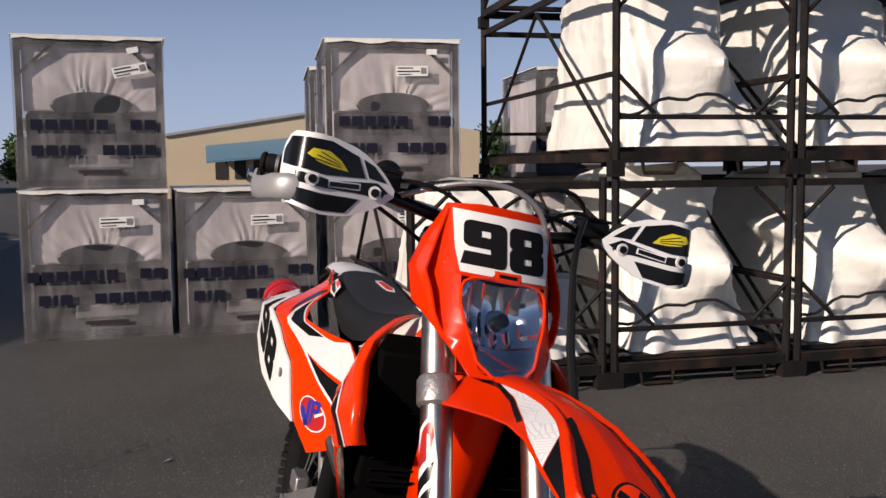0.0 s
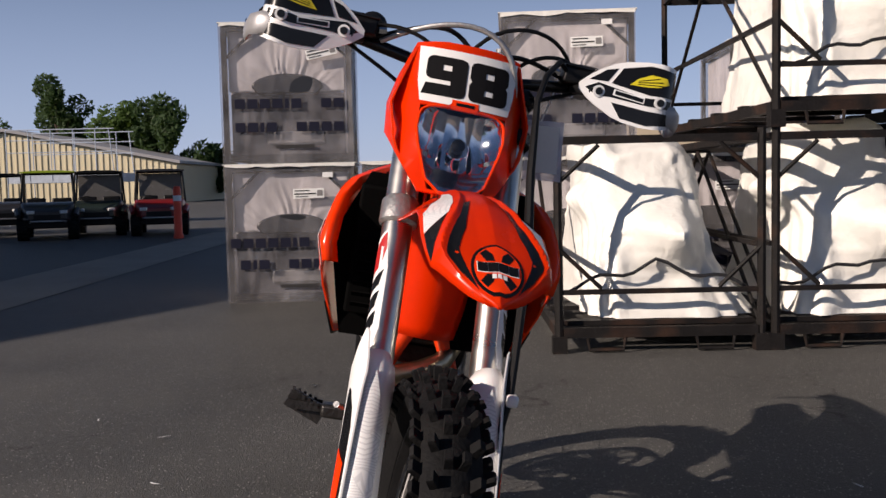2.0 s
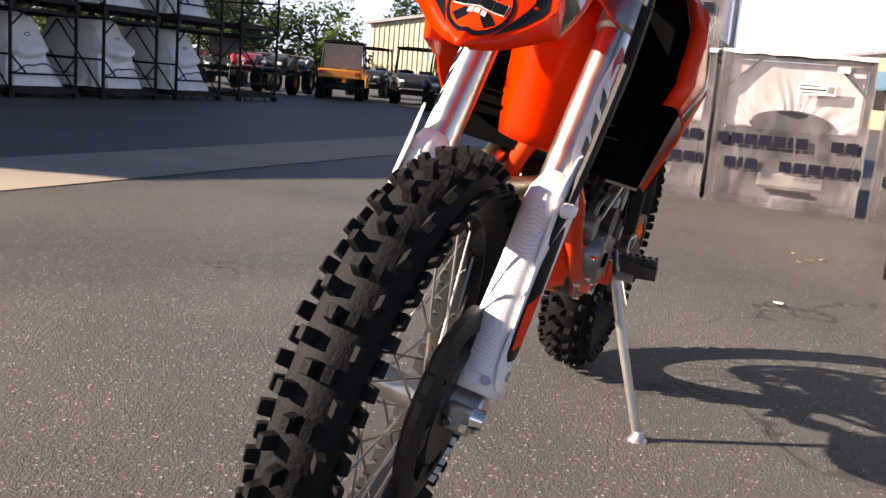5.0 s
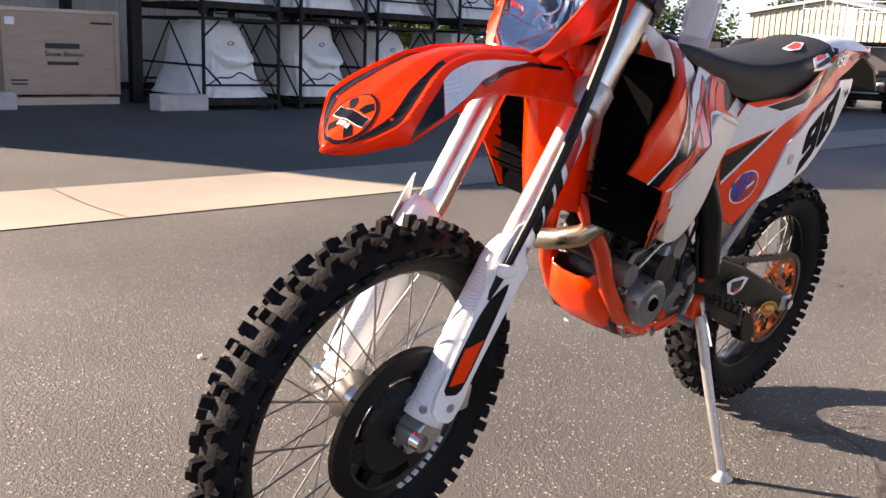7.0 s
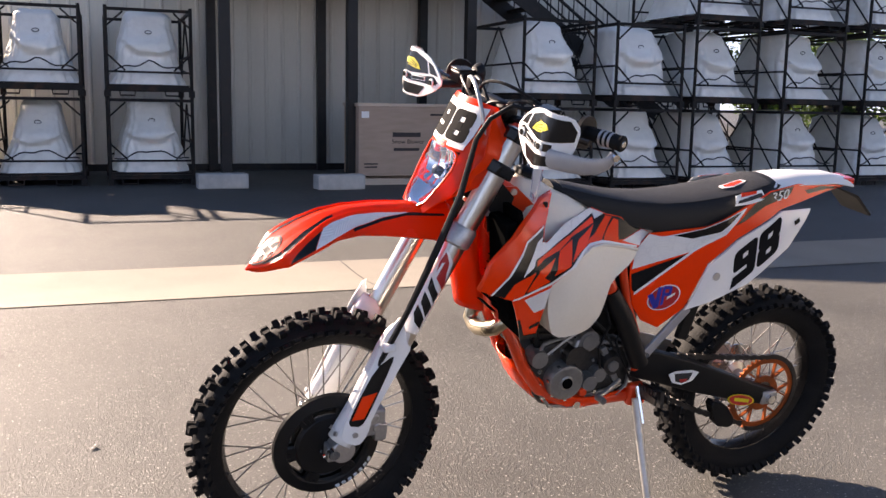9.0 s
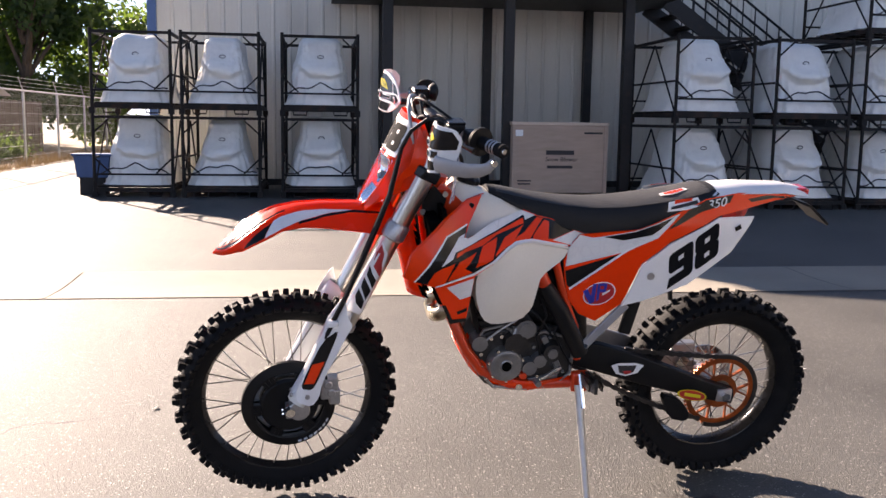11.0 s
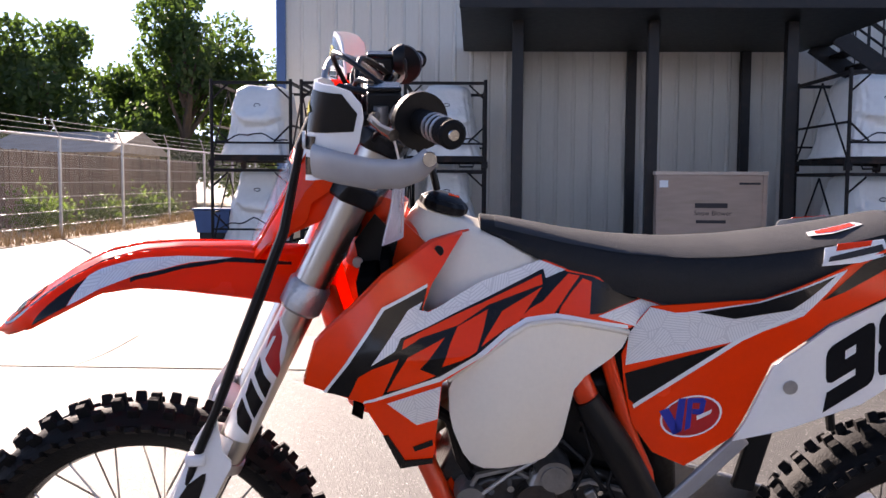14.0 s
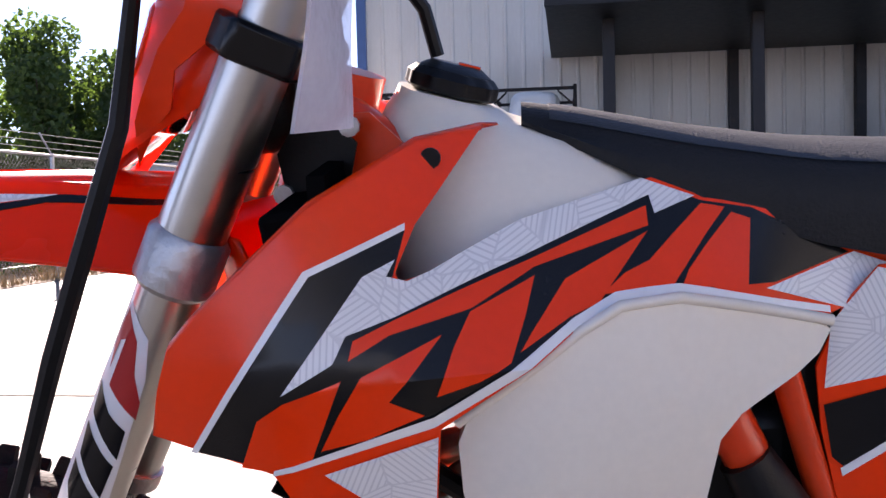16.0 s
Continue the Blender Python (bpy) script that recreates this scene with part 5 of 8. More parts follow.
# ---- wheels ----
def wheel(name, c, r, bead, half, pitches, knob, m, hub_w, spokes=36):
    w = part(name, Geo(m).lathe([(bead + 0.004, -0.6 * half), (bead + 0.012, -0.62 * half), (bead - 0.004, -0.5 * half), (bead - 0.012, -0.2 * half), (bead - 0.016, 0),
                                 (bead - 0.012, 0.2 * half), (bead - 0.004, 0.5 * half), (bead + 0.012, 0.62 * half), (bead + 0.004, 0.6 * half), (bead + 0.002, 0)], c, "y", 72, True),
             M_GFXBLACK, bike, "black anodised wheel rim")
    rc = r - knob
    prof = [(bead, 0.56 * half), (bead + 0.008, 0.72 * half), (bead + 0.4 * (rc - bead), 0.97 * half), (bead + 0.7 * (rc - bead), 0.98 * half), (rc - 0.014, 0.82 * half), (rc - 0.004, 0.45 * half), (rc, 0)]
    prof = prof + [(a, -b) for a, b in reversed(prof[:-1])]
    part("tyre", Geo(m).lathe(prof, c, "y", 96, True), M_TYRE, w, "knobbly black tyre")
    g = Geo(m)
    rng = random.Random(5)

    def block(a, y, tl, wd, ht):
        t = y / half
        tilt = math.asin(max(-0.95, min(0.95, t * 0.82)))
        er, et = Vector((math.cos(a), 0, math.sin(a))), Vector((-math.sin(a), 0, math.cos(a)))
        n = er * math.cos(tilt) + Vector((0, 1, 0)) * math.sin(tilt)
        s = et.cross(n)
        base = Vector(c) + er * (rc - 0.018 * t * t - 0.012 * t ** 4) + Vector((0, y, 0))
        q = []
        for h, k in ((-0.006, 1.12), (ht * 0.85, 0.97), (ht, 0.86)):
            for u, v in ((-1, -1), (1, -1), (1, 1), (-1, 1)):
                q.append(base + n * h + et * (u * tl / 2 * k) + s * (v * wd / 2 * k))
        g.add(q, [(0, 1, 5, 4), (1, 2, 6, 5), (2, 3, 7, 6), (3, 0, 4, 7), (4, 5, 9, 8), (5, 6, 10, 9), (6, 7, 11, 10), (7, 4, 8, 11), (8, 9, 10, 11)])

    for k in range(pitches):
        a = 2 * math.pi * k / pitches
        d = math.pi / pitches
        for s in (-1, 1):
            block(a, s * 0.22 * half, 0.019, 0.27 * half, knob)
            block(a + d, s * 0.60 * half, 0.018, 0.25 * half, knob * 1.02)
            block(a + 0.1 * d, s * 0.97 * half, 0.019, 0.22 * half, knob * 1.05)
            block(a + 1.1 * d, s * 1.0 * half, 0.02, 0.2 * half, knob * 0.8)
    part("tread", g, M_TYRE, w, "square rubber tread blocks", smooth=0)
    part("hub", Geo(m).lathe([(0.012, -hub_w), (0.045, -hub_w), (0.048, -hub_w + 0.008), (0.026, -hub_w + 0.018), (0.024, 0), (0.026, hub_w - 0.018), (0.048, hub_w - 0.008), (0.045, hub_w), (0.012, hub_w)], c, "y", 28),
         M_FORK, w)
    for k in range(spokes):
        s = 1 if k % 2 else -1
        a = 2 * math.pi * k / spokes
        b = a + (0.85 if (k // 2) % 2 else -0.85)
        p = Vector(c) + Vector((0.043 * math.cos(b), s * (hub_w - 0.006), 0.043 * math.sin(b)))
        q = Vector(c) + Vector(((bead - 0.012) * math.cos(a), s * 0.008, (bead - 0.012) * math.sin(a)))
        part("spoke", Geo(m).tube([p, q], 0.0021, 5), M_SPOKE, w)
    return w


front = wheel("front_wheel", FW, 0.360, 0.272, 0.046, 34, 0.020, STEER, 0.055)
rear = wheel("rear_wheel", RW, 0.347, 0.236, 0.062, 32, 0.018, None, 0.07)

# front disc cover with slots, and its lettering as a plain bar
cov = Geo(STEER)
cov.lathe([(0.012, -0.082), (0.084, -0.087), (0.092, -0.079), (0.090, -0.070), (0.012, -0.07)], FW, "y", 40, True)
cov.lathe([(0.112, -0.083), (0.118, -0.086), (0.148, -0.078), (0.150, -0.068), (0.112, -0.068)], FW, "y", 56, True)
for k in range(6):
    for i in range(3):
        a = 2 * math.pi * k / 6 + 0.13 * i
        cov.beam(FW + Vector((0.088 * math.cos(a), -0.077, 0.088 * math.sin(a))), FW + Vector((0.116 * math.cos(a), -0.0765, 0.116 * math.sin(a))), 0.016, 0.012)
dcov = part("disc_cover", cov, M_PLASTIC, front, "black slotted plastic brake disc cover")
part("brake_disc", Geo(STEER).lathe([(0.085, -0.062), (0.128, -0.062), (0.128, -0.058), (0.085, -0.058)], FW, "y", 48, True), M_CHROME, front)
for k in range(7):
    a0 = radians(-78 + k * 8)
    tag = Geo(STEER).beam(FW + Vector((0.135 * math.cos(a0), -0.0815, 0.135 * math.sin(a0))), FW + Vector((0.135 * math.cos(a0 + radians(5)), -0.0815, 0.135 * math.sin(a0 + radians(5)))), 0.018, 0.003)
    part("text_bar", tag, M_WHITE, dcov, "white printed bar")
cal = Geo(STEER).box((0.105, -0.082, 0.445), (0.055, 0.04, 0.075)).box((0.122, -0.09, 0.415), (0.035, 0.03, 0.05))
cal.lathe([(0.0, -0.106), (0.014, -0.106), (0.016, -0.09)], (0.1, 0, 0.46), "y", 14).lathe([(0.0, -0.106), (0.014, -0.106), (0.016, -0.09)], (0.112, 0, 0.43), "y", 14)
part("brake_caliper", cal, M_CAST, bike, bevel=0.004)

# ---- fork, guards and clamps ----
LOW, TOP = Vector((0.02, 0, 0.40)), Vector((0.02, 0, 0.40)) + RAKE * 0.88
for s in (-1, 1):
    y = Vector((0, s * 0.099, 0))
    at = lambda d: LOW + RAKE * d + y
    tube_ = part("fork_tube", Geo(STEER).tube([at(0.64), at(0.945)], 0.0305, 24), M_FORK, bike, "brushed aluminium fork tube")
    part("fork_tube", Geo(STEER).tube([at(0.30), at(0.33), at(0.64)], [0.0285, 0.029, 0.029], 24), M_FORK, bike)
    part("collar", Geo(STEER).tube([at(0.606), at(0.612), at(0.655), at(0.662)], [0.031, 0.0365, 0.0365, 0.031], 24), M_CAST, tube_)
    part("fork_cap", Geo(STEER).tube([at(0.945), at(0.955)], [0.024, 0.02], 16), M_ORANGE_METAL, tube_)
    part("wiper", Geo(STEER).tube([at(0.285), at(0.305)], 0.033, 20), M_CAST, tube_)
    part("inner_tube", Geo(STEER).tube([at(0.03), at(0.3)], 0.0235, 18), M_CHROME, bike)
    # print on the outer face: white field, three black slanted blocks and a red one
    ahead = RAKE.cross(Vector((0, 1, 0)))

    def tput(u, v, h, s=s, ahead=ahead):
        q = math.asin(max(-0.98, min(0.98, (u - 0.004) / 0.0315)))
        return LOW + RAKE * v + Vector((0, s * 0.099, 0)) + (Vector((0, s * math.cos(q), 0)) + ahead * math.sin(q)) * (0.0292 + h)

    part("fork_print", skin(Geo(STEER), [(0.030, 0.588), (0.001, 0.565), (-0.009, 0.527), (-0.014, 0.443), (-0.018, 0.352), (0.03, 0.352), (0.034, 0.394), (0.034, 0.511)], tput, 0.0003, 0.006), M_WHITE, tube_, "white printed field")
    for o in ([(0.031, 0.507), (0.012, 0.486), (-0.008, 0.474), (-0.010, 0.444), (0.027, 0.477)], [(0.029, 0.466), (-0.003, 0.441), (-0.009, 0.437), (-0.008, 0.402), (0.025, 0.435)],
              [(0.028, 0.427), (-0.006, 0.398), (-0.011, 0.369), (0.016, 0.382), (0.027, 0.402)]):
        part("fork_print", skin(Geo(STEER), o, tput, 0.0003, 0.006, 0.0005), M_GFXBLACK, tube_, "black slanted block")
    part("fork_print", skin(Geo(STEER), [(0.029, 0.582), (0.010, 0.559), (0.002, 0.530), (-0.011, 0.505), (-0.013, 0.487), (0.021, 0.510), (0.021, 0.556), (0.026, 0.552), (0.027, 0.524), (0.031, 0.55)], tput, 0.0003, 0.006, 0.0005), M_RED, tube_, "red hooked block")
    # white fork guard: a half shell along the leg
    g = Geo(STEER)
    rows = []
    fwd = RAKE.cross(Vector((0, 1, 0)))
    if fwd.x > 0:
        fwd = -fwd
    for i in range(15):
        f0 = i / 14
        d = 0.005 + 0.345 * f0
        wide = lin(f0, [(0, 0.040), (0.2, 0.038), (0.6, 0.036), (0.85, 0.040), (0.95, 0.036), (1, 0.025)])
        deep = lin(f0, [(0, 0.050), (0.3, 0.046), (0.7, 0.052), (0.9, 0.056), (1, 0.046)])
        row = []
        for j in range(13):
            a = radians(-100 + j * 190 / 12)
            row.append(LOW + RAKE * d + Vector((0, s * 0.102, 0)) + fwd * (deep * math.cos(a) + 0.004) + Vector((0, s, 0)) * (wide * math.sin(a)))
        rows.append(row)
    n = 13
    g.add([p for r_ in rows for p in r_], [(i * n + j, i * n + j + 1, (i + 1) * n + j + 1, (i + 1) * n + j) for i in range(14) for j in range(12)])
    gd = part("fork_guard", g, M_WHITE, bike, "white plastic fork guard with printed wedge", smooth=60)
    sd = gd.modifiers.new("thickness", "SOLIDIFY")
    sd.thickness = 0.003

    def gput(u, v, h, s=s):
        """u across (to the front), v along the leg."""
        d = v
        return STEER @ (LOW + RAKE * d + Vector((0, s * (0.1405 + h), 0)) + fwd * u) - Vector((0, s * 0.6 * u * u * 8, 0))

    blade = [(0.056, 0.392), (0.03, 0.355), (0.013, 0.329), (-0.011, 0.319), (-0.009, 0.279), (-0.010, 0.107), (-0.026, 0.055), (-0.018, 0.018), (0.038, 0.017), (0.050, 0.062), (0.050, 0.102), (0.055, 0.171), (0.061, 0.27), (0.068, 0.311)]
    part("guard_blade", skin(Geo(), rounded(blade, 1), gput, 0.003, 0.02, -0.001), M_WHITE, gd, "white outer blade", smooth=50)
    part("printed_wedge", skin(Geo(), rounded([(0.025, 0.285), (0.018, 0.262), (0.005, 0.109), (0.007, 0.072), (0.041, 0.060), (0.047, 0.109), (0.049, 0.232)], 1), gput, 0.0008, 0.02, 0.0024), M_GFXBLACK, gd, "black printed wedge")
    part("printed_wedge", skin(Geo(), [(0.016, 0.176), (0.012, 0.096), (0.038, 0.079), (0.044, 0.148)], gput, 0.0008, 0.02, 0.0036), M_ORANGE, gd, "orange printed wedge")
    part("geo_print", skin(Geo(STEER), [(-0.022, 0.03), (0.024, 0.03), (0.026, 0.26), (0.0, 0.31), (-0.026, 0.22)],
                           lambda u, v, h, s=s: LOW + RAKE * v + Vector((0, s * 0.102 + u, 0)) + fwd * (0.004 + lin(v, [(0, 0.050), (0.11, 0.046), (0.25, 0.052), (0.32, 0.056)]) * math.sqrt(max(0.05, 1 - (u / 0.039) ** 2)) + h), 0.0008, 0.012, 0.0012), M_HATCH, gd)
    for u in (-0.02, 0.02):
        b = LOW + RAKE * 0.025 + Vector((0, s * 0.102 + u, 0)) + fwd * 0.050
        part("bolt", Geo(STEER).tube([b, b + fwd * 0.006], 0.007, 10), M_CAST, gd)
    bl = LOW + RAKE * 0.045 + Vector((0, s * 0.139, 0)) + fwd * 0.01
    part("bolt", Geo(STEER).tube([bl, bl + Vector((0, s * 0.006, 0))], 0.008, 10), M_CAST, gd)
    ax = Geo(STEER).tube([FW + Vector((0.028, s * 0.078, 0.0)), FW + Vector((0.028, s * 0.128, 0.0))], 0.034, 20)
    ax.box(FW + Vector((0.008, s * 0.104, -0.006)), (0.044, 0.040, 0.042))
    foot = part("axle_clamp", ax, M_CAST, bike, "cast aluminium fork foot", bevel=0.004)
    part("axle_nut", Geo(STEER).tube([FW + Vector((0, s * 0.12, 0)), FW + Vector((0, s * 0.138, 0))], [0.018, 0.014], 12), M_CHROME, foot)
    for dz in (-0.012, 0.012):
        b = FW + Vector((-0.02, s * 0.104 + dz, -0.01))
        part("bolt", Geo(STEER).tube([b, b + Vector((-0.006, 0, 0))], 0.006, 8), M_CHROME, foot)
for d, tk, name in ((0.925, 0.032, "upper_clamp"), (0.832, 0.034, "lower_clamp")):
    g = Geo(STEER)
    c0 = LOW + RAKE * d
    ring = [(-0.14, -0.02), (-0.13, 0.035), (-0.06, 0.05), (0, 0.06), (0.06, 0.05), (0.13, 0.035), (0.14, -0.02), (0.12, -0.04), (0, -0.03), (-0.12, -0.04)]
    back = RAKE.cross(Vector((0, 1, 0)))
    if back.x < 0:
        back = -back
    g.loft([[c0 + RAKE * h + Vector((0, u, 0)) + back * v for u, v in ring] for h in (-tk / 2, tk / 2)])
    part(name, g, M_GFXBLACK, bike, bevel=0.005)
hose = [(0.41, -0.19, 1.318), (0.365, -0.165, 1.325), (0.325, -0.135, 1.285), (0.30, -0.122, 1.23), (0.269, -0.130, 1.09), (0.228, -0.138, 0.987), (0.191, -0.142, 0.896), (0.147, -0.14, 0.783), (0.106, -0.136, 0.69), (0.075, -0.12, 0.60), (0.075, -0.1, 0.52), (0.1, -0.095, 0.47)]
part("brake_hose", Geo(STEER).tube(hose, [0.005, 0.0055, 0.006, 0.0065, 0.0085, 0.0095, 0.0095, 0.008, 0.008, 0.006, 0.006, 0.006], 8), M_PLASTIC, bike)
part("hose_clamp", Geo(STEER).box((0.106, -0.14, 0.69), (0.035, 0.022, 0.022)), M_WHITE, bike, bevel=0.006)

# ---- front fender ----
FEN = [(-0.241, 0.884, 0.882, 0.010), (-0.225, 0.900, 0.888, 0.036), (-0.20, 0.922, 0.901, 0.063), (-0.17, 0.947, 0.916, 0.090), (-0.14, 0.968, 0.934, 0.097), (-0.10, 0.992, 0.955, 0.101),
       (-0.05, 1.015, 0.981, 0.101), (0.01, 1.029, 0.988, 0.098), (0.08, 1.035, 0.981, 0.095), (0.18, 1.034, 0.968, 0.098), (0.25, 1.030, 0.958, 0.104), (0.30, 1.028, 0.952, 0.100)]
RIB = [(-0.24, 0.97), (-0.18, 0.95), (-0.13, 0.74), (-0.08, 0.53), (-0.03, 0.40), (0.03, 0.33), (0.3, 0.33)]


def fen(x, u, h=0.0):
    """A place on the fender: x along it, u from -1 to 1 across; a raised rib bounds the middle shield."""
    zt, ze, w = (lin(x, [(r[0], r[k]) for r in FEN]) for k in (1, 2, 3))
    a, rib = abs(u), lin(x, RIB)
    flank = max(0.0, (a - rib) / (1.0001 - rib))
    drop = (zt - ze) * (0.12 * min(1, a / rib) ** 2 + 0.88 * flank ** 1.05)
    live = lin(x, [(-0.215, 0.0), (-0.17, 1.0), (0.12, 1.0), (0.24, 0.3)])
    drop -= live * (0.0055 * math.exp(-((a - rib) / 0.055) ** 2) - 0.0025 * math.exp(-((a - rib * 0.8) / 0.06) ** 2))
    crease = 0.003 * max(0.0, 1 - a / 0.25) * lin(x, [(-0.24, 1), (-0.05, 1), (0.06, 0)])
    return Vector((x + 0.012 * a * a, u * w - 0.06 * max(0.0, 0.02 - x), zt - drop + crease + h))


g = Geo(STEER)
cols, rws = 81, 54
g.add([fen(-0.241 + 0.541 * i / (rws - 1), -1 + 2 * j / (cols - 1)) for i in range(rws) for j in range(cols)],
      [(i * cols + j, i * cols + j + 1, (i + 1) * cols + j + 1, (i + 1) * cols + j) for i in range(rws - 1) for j in range(cols - 1)])
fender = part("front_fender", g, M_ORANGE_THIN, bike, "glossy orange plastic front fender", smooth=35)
fender.modifiers.new("thickness", "SOLIDIFY").thickness = 0.0035
tongue = Geo(STEER)
rows = []
for i in range(12):
    f0 = i / 11
    x, z = 0.30 + 0.066 * f0, 0.985 - 0.255 * f0
    w = lin(f0, [(0, 0.098), (0.3, 0.078), (0.75, 0.074), (1, 0.066)])
    rows.append([(x + 0.05 * (2 * j / 10 - 1) ** 2, w * (2 * j / 10 - 1), z) for j in range(11)])
tongue.add([p for r_ in rows for p in r_], [(i * 11 + j, i * 11 + j + 1, (i + 1) * 11 + j + 1, (i + 1) * 11 + j) for i in range(11) for j in range(10)])
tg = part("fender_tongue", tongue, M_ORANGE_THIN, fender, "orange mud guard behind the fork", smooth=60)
tg.modifiers.new("thickness", "SOLIDIFY").thickness = 0.004
fput = lambda u, v, h: fen(u, v, h)
for s in (-1, 1):
    part("fender_print", skin(Geo(STEER), [(-0.068, s * 0.60), (-0.03, s * 0.50), (0.03, s * 0.43), (0.17, s * 0.43), (0.10, s * 0.53), (0.0, s * 0.80), (-0.05, s * 0.94), (-0.103, s * 0.96)], fput, 0.0008, 0.02, 0.0006), M_HATCH, fender, "pale printed panel")
    part("fender_print", skin(Geo(STEER), [(-0.072, s * 0.63), (-0.105, s * 0.96), (-0.165, s * 0.985), (-0.155, s * 0.94), (-0.12, s * 0.80)], fput, 0.0008, 0.02, 0.0006), M_GFXBLACK, fender, "black printed wedge")
    part("fender_print", skin(Geo(STEER), [(0.172, s * 0.43), (0.27, s * 0.44), (0.27, s * 0.48), (0.16, s * 0.50), (0.09, s * 0.64), (0.0, s * 0.90), (0.0, s * 0.82), (0.10, s * 0.55)], fput, 0.0008, 0.02, 0.0006), M_GFXBLACK, fender, "black printed edge")
    part("fender_print", skin(Geo(STEER), [(-0.03, s * 0.24), (-0.03, s * 0.32), (-0.08, s * 0.44), (-0.13, s * 0.64), (-0.178, s * 0.84), (-0.200, s * 0.84), (-0.222, s * 0.72), (-0.205, s * 0.66), (-0.165, s * 0.60), (-0.12, s * 0.42)], fput, 0.0008, 0.02, 0.0006), M_GFXBLACK, fender, "black printed stripe")
fputy = lambda x, y, h: fen(x, y / lin(x, [(r[0], r[3]) for r in FEN]), h)
ringp = lambda rr, n=28: [(-0.190 + rr * math.cos(2 * math.pi * k / n), rr * math.sin(2 * math.pi * k / n)) for k in range(n)]
bad = lambda pts: [(-0.190 - v * 0.039, u * 0.039) for u, v in pts]
part("badge", skin(Geo(STEER), ringp(0.039), fputy, 0.0005, 0.02, 0.0008), M_GFXBLACK, fender, "round black-rimmed badge")
part("badge", skin(Geo(STEER), ringp(0.0345), fputy, 0.0005, 0.02, 0.0016), M_ORANGE, fender)
for sx, sy in ((1, 1), (1, -1), (-1, 1), (-1, -1)):
    part("badge_print", skin(Geo(STEER), bad([(sx * 0.12, sy * 0.25), (sx * 0.42, sy * 0.25), (sx * 0.66, sy * 0.52), (sx * 0.42, sy * 0.72), (sx * 0.2, sy * 0.5)]), fputy, 0.0005, 0.02, 0.0022), M_GFXBLACK, fender, "black wedge")
part("badge_print", skin(Geo(STEER), bad([(-0.80, -0.17), (-0.78, 0.21), (0.78, 0.21), (0.80, -0.17)]), fputy, 0.0005, 0.02, 0.0028), M_PANEL, fender)
for k in range(4):
    u0 = -0.765 + 0.385 * k
    part("badge_print", skin(Geo(STEER), bad([(u0, -0.15), (u0, 0.19), (u0 + 0.373, 0.19), (u0 + 0.373, -0.15)]), fputy, 0.0005, 0.02, 0.0034), M_GFXBLACK, fender, "black block")
    if k < 3:
        part("badge_print", skin(Geo(STEER), bad([(-0.30 + 0.2 * k, 0.28), (-0.30 + 0.2 * k, 0.43), (-0.15 + 0.2 * k, 0.43), (-0.15 + 0.2 * k, 0.28)]), fputy, 0.0005, 0.02, 0.0034), M_PANEL, fender, "small white block")


# ---- headlight mask ----
def mput(u, v, h):
    """u across the bike (y), v height; the mask faces forward and slightly up."""
    return Vector((0.317 - (1.30 - v) * 0.45 + 2.7 * u * u + 9.5 * max(0, abs(u) - 0.088) ** 1.6 - h * 0.91, u, v + h * 0.41))


g = Geo(STEER)
skin(g, [(0.104, 1.302), (0.05, 1.310), (-0.05, 1.310), (-0.104, 1.302), (-0.128, 1.235), (-0.140, 1.18), (-0.083, 1.18), (0.083, 1.18), (0.140, 1.18), (0.128, 1.235)], mput, 0.005, 0.025)
for s in (-1, 1):
    skin(g, [(s * 0.083, 1.18), (s * 0.140, 1.18), (s * 0.136, 1.12), (s * 0.105, 1.07), (s * 0.066, 1.018), (s * 0.05, 1.024), (s * 0.084, 1.12)], mput, 0.005, 0.025)
skin(g, [(0.05, 1.024), (0.066, 1.018), (-0.066, 1.018), (-0.05, 1.024)], mput, 0.005, 0.03)
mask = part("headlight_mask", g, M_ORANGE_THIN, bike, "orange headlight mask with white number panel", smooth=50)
for s in (-1, 1):
    wing = Geo(STEER)
    skin(wing, [(0.345, 1.295), (0.365, 1.24), (0.372, 1.19), (0.352, 1.168), (0.30, 1.132), (0.292, 1.10), (0.25, 1.062), (0.246, 1.045), (0.258, 1.09), (0.29, 1.15), (0.316, 1.18), (0.335, 1.245)],
         lambda u, v, h, s=s: Vector((u, s * (lin(v, [(1.04, 0.075), (1.1, 0.118), (1.18, 0.134), (1.3, 0.10)]) + h), v)), 0.004, 0.03)
    part("mask_side", wing, M_ORANGE, mask, "orange mask side strap")
mask.location = (0.012, 0.018, 0.0)
part("number_panel", skin(Geo(STEER), [(0.098, 1.294), (-0.098, 1.294), (-0.094, 1.225), (-0.086, 1.186), (-0.03, 1.186), (-0.02, 1.196), (0.02, 1.196), (0.03, 1.186), (0.086, 1.186), (0.094, 1.225)], mput, 0.0006, 0.02, 0.0056), M_PANEL, mask, "white number panel")
part("brand_bar", skin(Geo(STEER), [(0.026, 1.197), (-0.026, 1.197), (-0.024, 1.178), (0.024, 1.178)], mput, 0.0006, 0.02, 0.0064), M_ORANGE, mask)
part("brand_bar", skin(Geo(STEER), [(0.018, 1.192), (-0.018, 1.192), (-0.017, 1.186), (0.017, 1.186)], mput, 0.0006, 0.02, 0.0074), M_GFXBLACK, mask)
numerals("numeral", "98", mask, M_NUMERAL, (0.084, 1.2), (-0.168, 0), (0, 0.078), mput, STEER, 0.0066)
